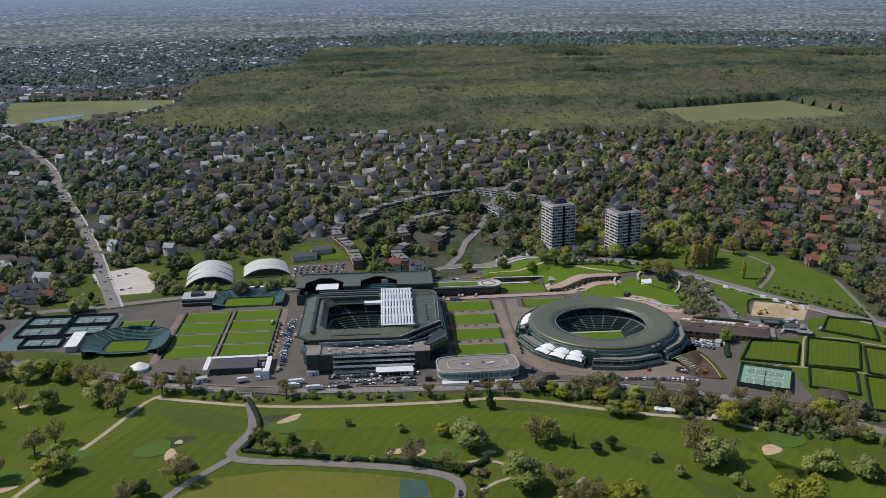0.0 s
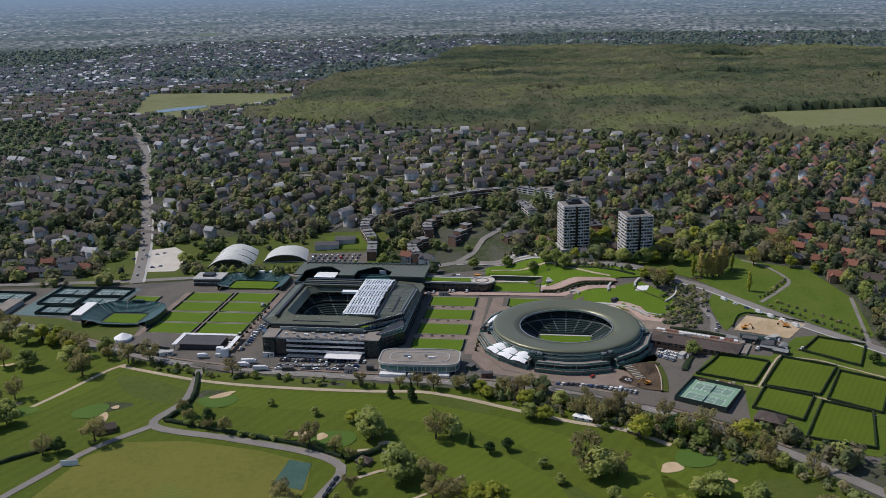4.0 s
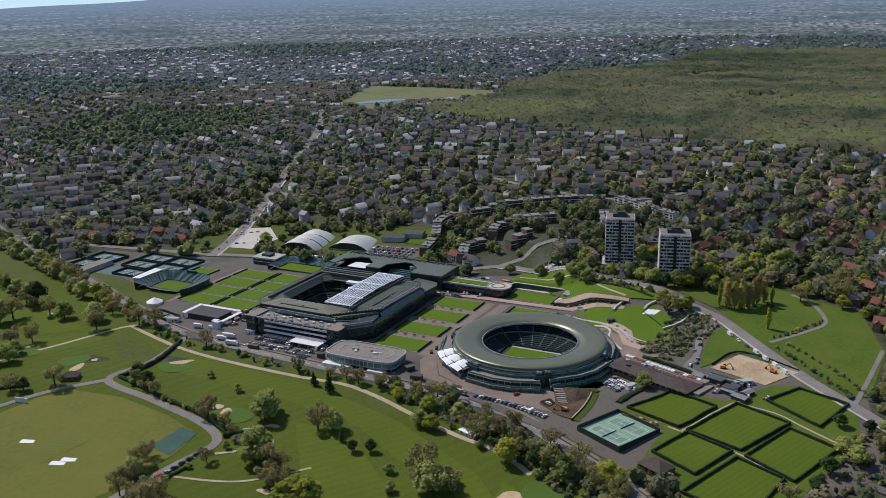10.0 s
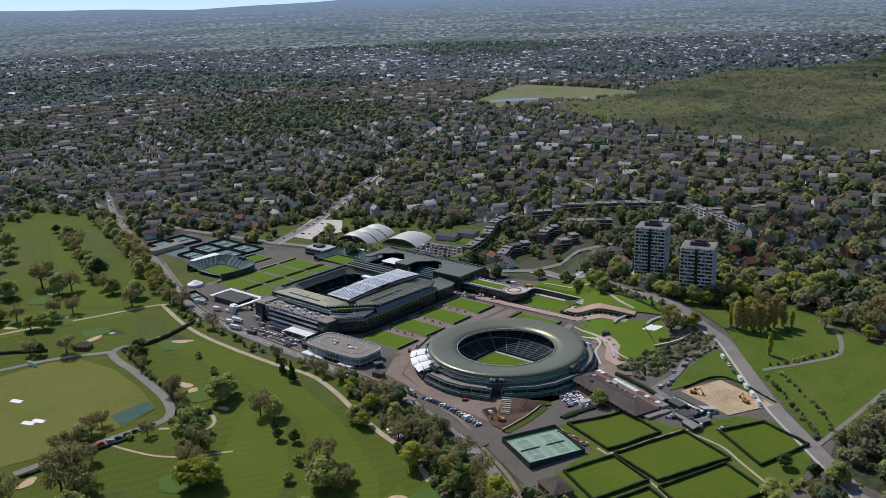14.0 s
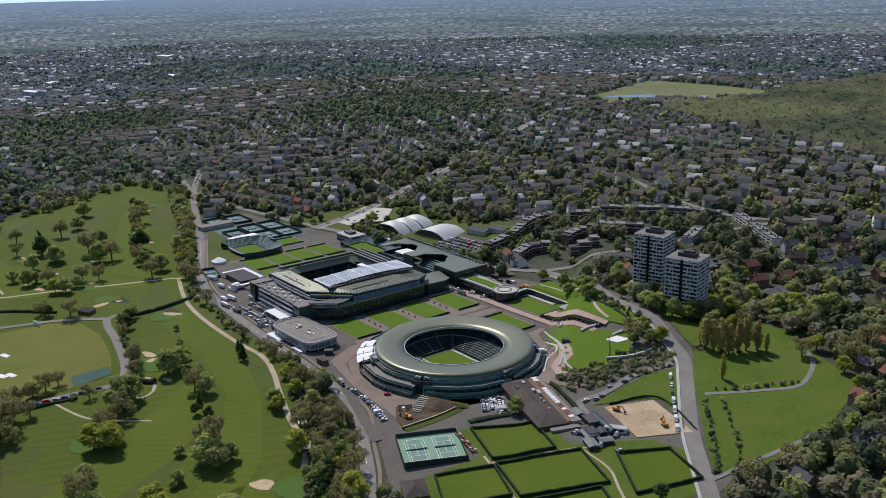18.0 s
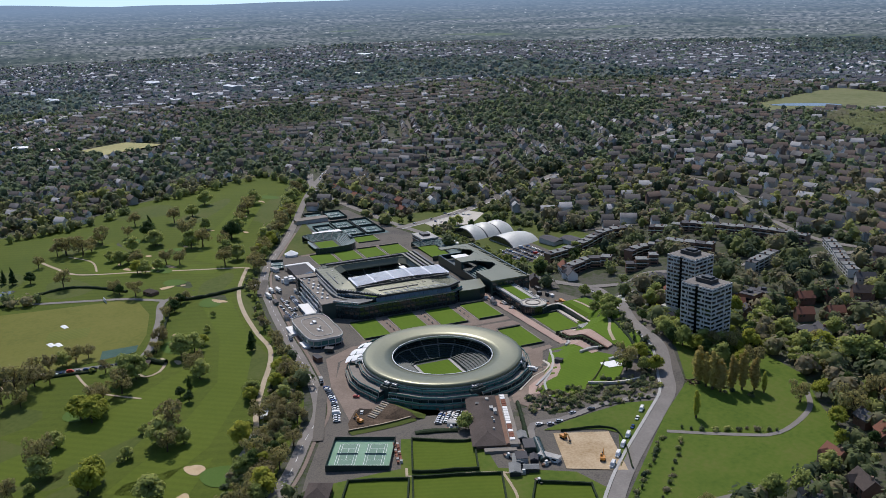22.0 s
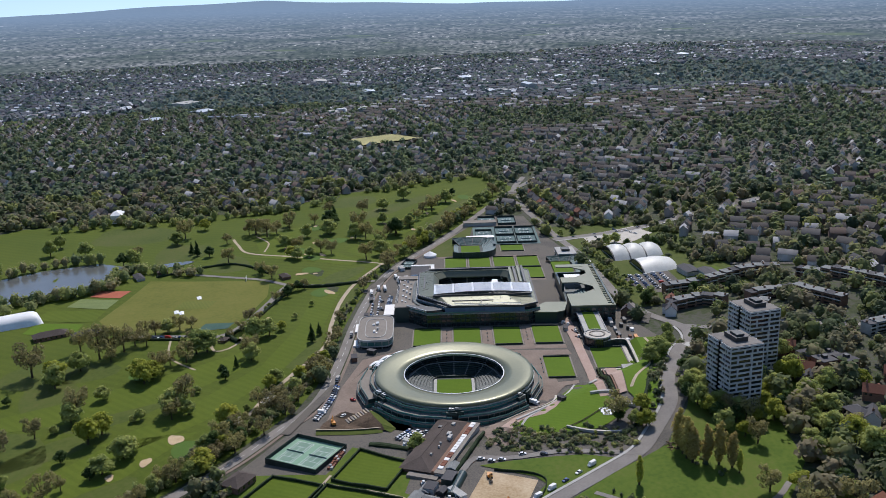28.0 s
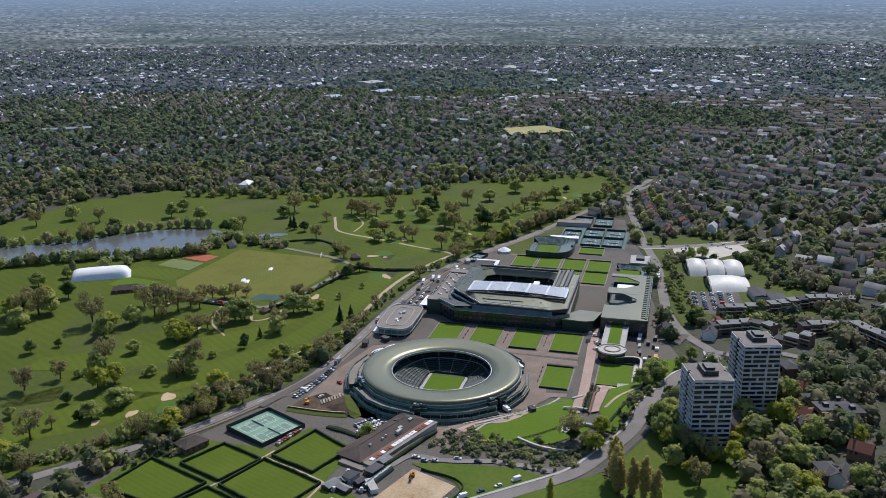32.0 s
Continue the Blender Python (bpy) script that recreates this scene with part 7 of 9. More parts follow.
def tree_stuff(name, x, y, h, r, mat, cards, label, core=True, flat=0.8):
    n = len(x)
    z = ground_z(x, y)
    d = rng.normal(size=(n, cards, 3))
    d[..., 2] = np.abs(d[..., 2]) * 0.9 - 0.12
    d /= np.linalg.norm(d, axis=2)[..., None]
    lump = 1 + 0.28 * np.sin(3 * np.arctan2(d[..., 1], d[..., 0]) + rng.uniform(0, 6, n)[:, None])
    rad = rng.uniform(0.72, 1.05, (n, cards)) * lump
    c = np.stack([x[:, None] + d[..., 0] * rad * r[:, None], y[:, None] + d[..., 1] * rad * r[:, None], z[:, None] + h[:, None] * 0.42 + d[..., 2] * rad * h[:, None] * 0.58], -1)
    nrm = d + rng.normal(scale=0.45, size=d.shape)
    nrm[..., 2] += flat
    nrm /= np.linalg.norm(nrm, axis=2)[..., None]
    a = np.cross(nrm, rng.normal(size=d.shape))
    a /= np.linalg.norm(a, axis=2)[..., None]
    b = np.cross(nrm, a)
    s = (r[:, None] * rng.uniform(0.28, 0.52, (n, cards)) * (18 / cards) ** 0.5)[..., None]
    V = np.stack([c - a * s - b * s * 0.3, c + a * s * 0.3 - b * s * 0.85, c + a * s + b * s * 0.3, c - a * s * 0.3 + b * s * 0.85], 2).reshape(-1, 3)
    Q = np.arange(len(V)).reshape(-1, 4)
    if core:
        k, levels = (6, ((0.08, 0.45), (0.48, 0.82), (0.86, 0.4))) if cards > 20 else (4, ((0.25, 0.78), (0.82, 0.52)))
        u = np.arange(k) * 2 * math.pi / k
        o = len(V)
        cv = []
        for zz, rr in levels:
            jit = rng.uniform(0.8, 1.15, (n, k))
            cv.append(np.stack([x[:, None] + r[:, None] * rr * jit * np.cos(u), y[:, None] + r[:, None] * rr * jit * np.sin(u), z[:, None] + h[:, None] * zz * jit ** 0.5], -1))
        CV = np.stack(cv, 1).reshape(-1, 3)
        m = k * len(levels)
        base = o + np.arange(n)[:, None, None, None] * m
        qi = np.array([[[j * k + i, j * k + (i + 1) % k, (j + 1) * k + (i + 1) % k, (j + 1) * k + i] for i in range(k)] for j in range(len(levels) - 1)])
        CQ = (base + qi[None]).reshape(-1, 4)
        cap = [[m - k + i for i in c] for c in ([[0, 1, 2, 3], [0, 3, 4, 5]] if k == 6 else [[0, 1, 2, 3]])]
        top = (o + np.arange(n)[:, None, None] * m + np.array(cap)[None]).reshape(-1, 4)
        V = np.concatenate([V, CV])
        Q = np.concatenate([Q, CQ, top])
    me = fast_mesh(name, V, Q, mat)
    tint = rng.uniform(size=n)
    tint = np.concatenate([np.repeat(tint, cards * 4), np.repeat(tint, m)]) if core else np.repeat(tint, cards * 4)
    me.attributes.new("tint", "FLOAT", "POINT").data.foreach_set("value", tint.astype(np.float32))
    tagged(new(name, me), label, "trees", kind="stuff")


def house_stuff(name, x, y, turn, w, d, h, label, roofs=None, roof_label="grey and brown pitched roofs of far houses", walls=None):
    """Small far houses: walls, gable roofs and chimneys."""
    n = len(x)
    z = ground_z(x, y)
    c, s = np.cos(turn), np.sin(turn)

    def at(u, v, q):
        return np.stack([x + u * c - v * s, y + u * s + v * c, z + q], -1)

    a, b = w / 2, d / 2
    wall = [at(-a, -b, -1 + 0 * h), at(a, -b, -1 + 0 * h), at(a, b, -1 + 0 * h), at(-a, b, -1 + 0 * h), at(-a, -b, h), at(a, -b, h), at(a, b, h), at(-a, b, h), at(-a, 0 * b, h + b * 0.85), at(a, 0 * b, h + b * 0.85)]
    WV = np.stack(wall, 1).reshape(-1, 3)
    q = np.array([(0, 1, 5, 4), (1, 2, 6, 5), (2, 3, 7, 6), (3, 0, 4, 7)])
    tq = np.array([(4, 8, 7), (5, 6, 9)])
    o = np.arange(n)[:, None, None] * 10
    ow = new(name, fast_mesh(name, WV, (o + q[None]).reshape(-1, 4), walls or M_WALLMIX, (o + tq[None]).reshape(-1, 3)))
    tagged(ow, label, "houses", kind="stuff")
    e = 0.5
    roof = [at(-a - e, -b - e, h - 0.3), at(a + e, -b - e, h - 0.3), at(a + e, 0 * b, h + b * 0.85 + 0.25), at(-a - e, 0 * b, h + b * 0.85 + 0.25), at(a + e, b + e, h - 0.3), at(-a - e, b + e, h - 0.3)]
    RV = np.stack(roof, 1).reshape(-1, 3)
    q = np.array([(0, 1, 2, 3), (3, 2, 4, 5)])
    o = np.arange(n)[:, None, None] * 6
    tagged(new("far_roofs", fast_mesh("far_roofs", RV, (o + q[None]).reshape(-1, 4), roofs or M_ROOFMIX)), roof_label, "roofs", kind="stuff")


# shrubs: roadside scrub, hill shrubbery
HILL_BED = [(238, 660), (234, 671), (246, 686), (254, 702), (256, 740), (272, 738), (268, 706), (268, 690), (271, 668), (262, 653), (252, 653)]
xs, ys = [], []
for poly, den in (([(112, 536), (150, 533), (196, 523), (222, 508), (250, 492), (280, 470), (262, 466), (236, 476), (205, 500), (165, 510), (125, 524)], 0.09), ([(-150, 574), (-88, 556), (-20, 548), (50, 543), (50, 538), (-20, 541), (-90, 548), (-152, 566)], 0.02),
                  (HILL_BED, 0.06), ([(150, 772), (230, 752), (250, 762), (205, 780), (160, 785)], 0.05), ([(110, 800), (160, 790), (180, 800), (130, 826), (90, 815)], 0.05),
                  ([(280, 505), (296, 512), (300, 500), (330, 478), (310, 476)], 0.05), ([(345, 480), (372, 545), (382, 600), (392, 640), (420, 640), (400, 540), (370, 470)], 0.02), ([(-30, 860), (0, 850), (40, 860), (30, 880), (-20, 890)], 0.03)):
    bx, by = [p[0] for p in poly], [p[1] for p in poly]
    n = int((max(bx) - min(bx)) * (max(by) - min(by)) * den)
    px, py = rng.uniform(min(bx), max(bx), n), rng.uniform(min(by), max(by), n)
    k = inside(poly, px, py) & ~near_road(px, py, 5.5)
    xs.append(px[k])
    ys.append(py[k])
x, y = np.concatenate(xs), np.concatenate(ys)
tree_stuff("shrubs", x, y, np.where(inside(HILL_BED, x, y), 0.55, 1.0) * rng.uniform(1.2, 5.4, len(x)), rng.uniform(1.0, 2.8, len(x)), M_MIXLEAF, 22, "mixed green shrubs and scrub on banks and verges")

for line, gap, wid in (([(-172, 290), (-122, 290), (-96, 268), (-80, 240), (-66, 200), (-40, 155), (0, 105)], 5, 3), ([(-215, 250), (-192, 198), (-160, 162), (-118, 124), (-80, 66)], 9, 4), ([(-390, 330), (-376, 240), (-366, 140)], 10, 9),
                       ([(-420, 400), (-405, 300), (-392, 200), (-385, 120)], 8, 8), ([(-520, 520), (-560, 590), (-600, 650)], 9, 8), ([(-640, 672), (-560, 700), (-480, 706)], 8, 6), ([(-480, 690), (-400, 660), (-330, 640), (-270, 610)], 9, 4), ([(-470, 470), (-440, 440), (-420, 410)], 9, 8), ([(-172, 300), (-160, 345), (-150, 372)], 9, 5)):
    for p in spline(line, gap):
        FARGOLF.append((p[0] + random.uniform(-wid, wid), p[1] + random.uniform(-wid, wid)))
fg = np.array(FARGOLF)
tree_stuff("golf_tree_belts", fg[:, 0], fg[:, 1], rng.uniform(7, 14, len(fg)), rng.uniform(3.8, 7.4, len(fg)), M_GOLFLEAF, 80, "olive budding tree belts between far fairways")
px, py = spline([(118, 531), (150, 529), (180, 522), (206, 511), (230, 500), (252, 488), (276, 472), (300, 452), (330, 424)], 3.4).T
px, py = px + rng.uniform(-4.5, 4.5, len(px)), py + rng.uniform(-3.5, 3.5, len(px))
k = ~near_road(px, py, 6)
px, py = px[k], py[k]
tree_stuff("roadside_belt", px, py, rng.uniform(3, 9, len(px)), rng.uniform(1.8, 3.8, len(px)), M_GOLFLEAF, 60, "olive budding roadside trees and bushes")
n = 420
x, y = rng.uniform(-300, 10, n), rng.uniform(770, 900, n)
k = inside(SPORTS, x, y) & ~near_road(x, y, 8) & (np.hypot(x + 163, y - 822) > 38) & (np.hypot(x + 112, y - 833) > 32) & ~((x > -100) & (x < -10) & (y > 790)) & ~((x < -205) & (y < 862) & (x > -285) & (y > 780))
x, y = x[k], y[k]
tree_stuff("hall_tree_belts", x, y, rng.uniform(4, 11, len(x)), rng.uniform(2.6, 5.5, len(x)), M_MIXLEAF, 40, "mixed trees and shrubs round the indoor courts")

TERRACES = [[(-24, 822), (-32, 862), (-48, 900), (-44, 930)], [(-30, 942), (0, 968), (30, 990), (62, 1010), (98, 1022)], [(22, 815), (12, 845), (24, 862)], [(24, 880), (20, 905), (48, 925), (70, 940)], [(50, 860), (64, 884)],
            [(108, 1035), (135, 1018), (160, 1000), (185, 985)], [(112, 970), (122, 945), (128, 930)]]
TERRACE_PTS = np.concatenate([spline(r, 5) for r in TERRACES])


def on_terrace(x, y):
    out = np.zeros(len(x), bool)
    for p in TERRACE_PTS:
        out |= (x - p[0]) ** 2 + (y - p[1]) ** 2 < 100
    return out | ((x > -60) & (x < 100) & (y > 790) & (y < 840))


def patches(x, y, scale, seed):
    """Smooth random field over the land, about 0 to 1."""
    table = np.random.default_rng(seed).uniform(size=(256, 256))
    u, v = np.asarray(x, float) / scale + 1000, np.asarray(y, float) / scale + 1000
    i, j = np.floor(u).astype(int), np.floor(v).astype(int)
    fu, fv = u - i, v - j
    fu, fv = fu * fu * (3 - 2 * fu), fv * fv * (3 - 2 * fv)
    t = lambda a, b: table[a % 256, b % 256]
    return (t(i, j) * (1 - fu) + t(i + 1, j) * fu) * (1 - fv) + (t(i, j + 1) * (1 - fu) + t(i + 1, j + 1) * fu) * fv


def in_glade(x, y):
    out = np.zeros(np.shape(x), bool)
    for cx, cy, a, b, tt in GLADES:
        c, s = math.cos(radians(tt)), math.sin(radians(tt))
        u, v = (x - cx) * c + (y - cy) * s, -(x - cx) * s + (y - cy) * c
        out |= (u / a) ** 2 + (v / b) ** 2 < 1.1
    return out


# woodland on the common: a lumpy canopy with leaf clumps over it
def woodland():
    step = 6.0
    gx, gy = np.meshgrid(np.arange(-520, 2320, step), np.arange(1230, 3440, step), indexing="ij")
    gx = gx + rng.uniform(-2, 2, gx.shape)
    gy = gy + rng.uniform(-2, 2, gy.shape)
    wood = inside(WOODS, gx, gy) & ~open_ground(gx, gy) & in_view(gx, gy) & ~in_glade(gx, gy)
    tall = 3.0 + 8.0 * patches(gx, gy, 15, 3) + 10.0 * patches(gx, gy, 55, 7) + 5.0 * patches(gx, gy, 190, 4) + rng.uniform(-1.6, 1.6, gx.shape)
    gz = ground_z(gx, gy) + np.where(wood, tall, 0.4)
    ni, nj = gx.shape
    i, j = np.meshgrid(np.arange(ni - 1), np.arange(nj - 1), indexing="ij")
    q = np.stack([i * nj + j, (i + 1) * nj + j, (i + 1) * nj + j + 1, i * nj + j + 1], -1).reshape(-1, 4)
    flat = wood.ravel()
    q = q[flat[q].sum(1) >= 2]
    used = np.unique(q)
    back = np.full(ni * nj, -1)
    back[used] = np.arange(len(used))
    V = np.stack([gx, gy, gz], -1).reshape(-1, 3)[used]
    # dark bands: darker tree belts, and shaded sides of tree groups painted in
    shade = np.clip(1.1 * (patches(V[:, 0] * 0.45, V[:, 1], 130, 5) - 0.3) + 0.55 * patches(V[:, 0] * 0.7, V[:, 1], 32, 6) + 0.16 * rng.uniform(size=len(V)), 0, 1)
    me = fast_mesh("woodland_canopy", V, back[q], M_WOODS)
    me.attributes.new("tint", "FLOAT", "POINT").data.foreach_set("value", shade.astype(np.float32))
    tagged(new("woodland_canopy", me), "olive-green spring woodland canopy on the common", "trees", kind="stuff")
    top = np.nonzero(wood.ravel()[used])[0]
    pick = rng.choice(top, int(len(top) * 0.9))
    n = len(pick)
    c = V[pick] + rng.normal(scale=(2.6, 2.6, 0.6), size=(n, 3)) + np.array([0, 0, 0.5])
    nrm = rng.normal(scale=0.6, size=(n, 3))
    nrm[:, 2] += 1.0
    nrm /= np.linalg.norm(nrm, axis=1)[:, None]
    a = np.cross(nrm, rng.normal(size=(n, 3)))
    a /= np.linalg.norm(a, axis=1)[:, None]
    b = np.cross(nrm, a)
    s = rng.uniform(1.2, 2.6, n)[:, None]
    W = np.stack([c - a * s - b * s * 0.3, c + a * s * 0.3 - b * s * 0.85, c + a * s + b * s * 0.3, c - a * s * 0.3 + b * s * 0.85], 1).reshape(-1, 3)
    me = fast_mesh("woodland_leaves", W, np.arange(len(W)).reshape(-1, 4), M_WOODS)
    me.attributes.new("tint", "FLOAT", "POINT").data.foreach_set("value", np.repeat(np.clip(shade[pick] + rng.normal(scale=0.18, size=n), 0, 1), 4).astype(np.float32))
    tagged(new("woodland_leaves", me), "young leaves and bare tops over the woodland", "trees", kind="stuff")


woodland()

# suburbs: streets with terraces or villas on both sides, gardens and trees between
TURNS = (0.28, 1.22, -0.32, 0.86, 0.28)


def district(x, y):
    return np.clip((patches(x, y, 620, 21) * 6.4 - 0.7).astype(int), 0, 4)


def terraced(x, y):
    """Close-built town; elsewhere villas stand in leafy gardens."""
    wooded = (x > -1180) & (y < 745)
    return (((x < -450) & (y > 745)) | (x < -1180) | (np.hypot(x - 350, y - 420) > 2500)) & ~wooded


HL, STREETS = [], []
for k, turn in enumerate(TURNS):
    c, s = math.cos(turn), math.sin(turn)
    for close in (True, False):
        gap = 58.0 if close else 64.0
        for row in range(-int(4700 / gap), int(4700 / gap)):
            line = np.arange(-4700, 4700, 25.0)
            px, py = 350 + line * c - row * gap * s, 420 + line * s + row * gap * c
            ok = (district(px, py) == k) & (terraced(px, py) == close) & in_view(px, py) & (np.hypot(px - 350, py - 420) < NEAR_RIM)
            if not ok.any():
                continue
            for i in np.nonzero(ok[:-1] & ok[1:])[0]:
                STREETS.append((px[i], py[i], px[i + 1], py[i + 1]))
            for side in (-1, 1):
                length = rng.uniform(8, 21, 700) if close else rng.uniform(10, 17, 700)
                space = rng.choice((1.5, 3.0, 8.0), 700) if close else rng.uniform(5, 17, 700)
                at = -4700 + np.cumsum(length + space) - length / 2 + rng.uniform(0, 20)
                v = row * gap + side * ((10.5 if close else 15.0) + rng.normal(scale=1.2 if close else 2.6, size=700))
                hx, hy = 350 + at * c - v * s, 420 + at * s + v * c
                ok = (district(hx, hy) == k) & (terraced(hx, hy) == close) & in_view(hx, hy) & (np.hypot(hx - 350, hy - 420) < NEAR_RIM - 20)
                ok &= rng.uniform(size=700) < (0.72 if close else 0.88)
                m = int(ok.sum())
                if m:
                    HL.append(np.stack([hx[ok], hy[ok], turn + (math.pi if side > 0 else 0) + rng.normal(scale=0.05 if close else 0.16, size=m), length[ok], rng.uniform(7.5, 9.5, m) if close else rng.uniform(8, 11, m), rng.uniform(5.2, 7.4, m) if close else rng.uniform(5.8, 9.0, m)]))
H = np.concatenate(HL, 1)
BACK_ROW = np.concatenate([spline([(-470, 742), (-400, 752), (-330, 766), (-298, 778)], 12.5), spline([(-440, 776), (-380, 784), (-318, 800)], 14)])
for p in BACK_ROW:
    H = H[:, np.hypot(H[0] - p[0], H[1] - p[1]) > 20]
k = ~((H[0] > 40) & (H[0] < 165) & (H[1] > 760) & (H[1] < 835)) & ~((H[0] > 225) & (H[0] < 352) & (H[1] > 765) & (H[1] < 865)) & ~open_ground(H[0], H[1]) & ~inside(WOODS, H[0], H[1]) & ~near_road(H[0], H[1], 12) & ~inside(CRESCENT, H[0], H[1])
leafy_edge = (H[0] > -1180) & (H[1] < 745) & (rng.uniform(size=H.shape[1]) < 0.45)
wild = ((patches(H[0], H[1], 420, 9) > 0.68) & ~((H[0] > -250) & (H[1] < 1300))) | ((H[1] > 2300) & (H[0] > -600) & (patches(H[0], H[1], 300, 10) > 0.38))
H = H[:, k & ~leafy_edge & ~wild & (np.hypot(H[0] + 1010, H[1] - 510) > 75)]
near = np.hypot(H[0] - 200, H[1] - 700) < 620
order = np.argsort(np.hypot(H[0] - 250, H[1] - 760))
pick = [i for i in order if near[i]][:100]
mask = np.ones(H.shape[1], bool)
mask[pick] = False
east = (H[0] > 230 + 0.25 * (H[1] - 800)) & (H[1] < 1600)
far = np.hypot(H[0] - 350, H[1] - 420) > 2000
house_stuff("far_houses", *H[:, mask & ~east & ~far], "rows of brick and rendered suburban houses")
house_stuff("distant_houses", *H[:, mask & ~east & far], "rows of small houses in the distant town", M_HAZEROOF, "blue-grey pitched roofs of the distant town", M_HAZEWALL)
house_stuff("hill_houses", *H[:, mask & east], "white and brick houses with red roofs among hill gardens", M_REDMIX, "red and brown tiled roofs of hill houses")
NEAR_HOUSES = H[:, pick]
# gabled bays on the nearer fronts
F = H[:, mask & (np.hypot(H[0] - 350, H[1] - 420) < 1900)]
F = np.repeat(F, np.clip((F[3] / 9).astype(int), 1, 3), axis=1)
shift = rng.uniform(-0.36, 0.36, F.shape[1]) * F[3]
c, s = np.cos(F[2]), np.sin(F[2])
house_stuff("gabled_bays", F[0] + shift * c + F[4] * 0.36 * s, F[1] + shift * s - F[4] * 0.36 * c, F[2] + math.pi / 2, F[4] * 0.5, rng.uniform(3.2, 5.4, F.shape[1]), F[5] * rng.uniform(0.8, 1.02, F.shape[1]), "gabled white and brick bays on house fronts", M_ROOFMIX, "small gable roofs over the bays")
# streets between the rows
ST = np.array(STREETS)
k = ~open_ground(ST[:, 0], ST[:, 1]) & ~inside(WOODS, ST[:, 0], ST[:, 1]) & ~inside(CRESCENT, ST[:, 0], ST[:, 1]) & ~open_ground(ST[:, 2], ST[:, 3]) & ~inside(WOODS, ST[:, 2], ST[:, 3])
ST = ST[k]
d = ST[:, 2:] - ST[:, :2]
nr = np.stack([-d[:, 1], d[:, 0]], 1) / 25.0 * 3.2
C = np.stack([ST[:, :2] + nr, ST[:, :2] - nr, ST[:, 2:] - nr, ST[:, 2:] + nr], 1).reshape(-1, 2)
C = np.concatenate([C, ground_z(C[:, 0], C[:, 1])[:, None] + 0.7], 1)
tagged(new("streets", fast_mesh("streets", C, np.arange(len(C)).reshape(-1, 4), M_ASPHALT)), "grey residential streets between rows of houses", "streets", kind="stuff")

# trees between the houses
CELL = 3.0
taken = np.zeros((3100, 3100), bool)


def cell_of(x, y):
    return np.clip(((x + 4000) / CELL).astype(int), 0, 3099), np.clip(((y + 4000) / CELL).astype(int), 0, 3099)


for u in np.linspace(-0.5, 0.5, 9):
    for v in (-0.95, -0.5, 0.0, 0.5):
        c, s = np.cos(H[2]), np.sin(H[2])
        taken[cell_of(H[0] + u * H[3] * c - v * H[4] * s, H[1] + u * H[3] * s + v * H[4] * c)] = True
for dx in (-6, -3, 0, 3, 6):
    for dy in (-6, -3, 0, 3, 6):
        taken[cell_of(BACK_ROW[:, 0] + dx, BACK_ROW[:, 1] + dy)] = True
for u in np.linspace(0, 1, 10):
    taken[cell_of(ST[:, 0] + u * d[:, 0], ST[:, 1] + u * d[:, 1])] = True


def garden_places(n, r0, r1, chance):
    ang, rad = rng.uniform(radians(-48), radians(150), n), np.sqrt(rng.uniform(r0 * r0, r1 * r1, n))
    x, y = 350 - rad * np.sin(ang), 420 + rad * np.cos(ang)
    keep = ~open_ground(x, y) & ~inside(WOODS, x, y) & ~near_road(x, y, 7) & ~on_terrace(x, y) & ~taken[cell_of(x, y)]
    keep &= (np.hypot(x + 1010, y - 510) > 75)
    clump = 0.6 * patches(x, y, 90, 31) + 0.7 * patches(x, y, 330, 32)
    wild = ((patches(x, y, 420, 9) > 0.68) & ~((x > -250) & (y < 1300))) | ((y > 2300) & (x > -600) & (patches(x, y, 300, 10) > 0.38)) | ((x > -1180) & (y < 745))
    keep &= rng.uniform(size=n) < np.where(wild, 0.95, chance * np.where(terraced(x, y), 1.05, 1.0) * (0.42 + clump))
    return x[keep], y[keep]


for n, r0, r1, cards, name in ((6800, 0, 680, 56, "garden_trees"), (6900, 680, 960, 22, "hillside_trees")):
    x, y = garden_places(n, r0, r1, 0.67)
    sz = rng.beta(1.3, 1.9, len(x))
    tree_stuff(name, x, y, 4.5 + 14 * sz, 2.4 + 6.4 * sz + rng.uniform(-0.6, 0.8, len(x)), M_MIXLEAF, cards, "mixed spring garden trees between houses")
x, y = garden_places(46000, 960, 2050, 0.76)
sz = rng.beta(1.5, 2.4, len(x)) * np.where(terraced(x, y), 0.85, 1.0)
tree_stuff("suburban_trees", x, y, 4.5 + 13 * sz, 2.2 + 6.0 * sz, M_MIDLEAF, 8, "mixed spring trees of far suburbs")
# beyond 2 km the trees wear the tones with haze painted in
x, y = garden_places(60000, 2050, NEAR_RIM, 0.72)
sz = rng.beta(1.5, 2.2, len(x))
tree_stuff("distant_trees", x, y, 5 + 10 * sz, 3.4 + 7.0 * sz, M_HAZELEAF, 4, "tree belts of the distant suburbs with haze in the leaf tint")

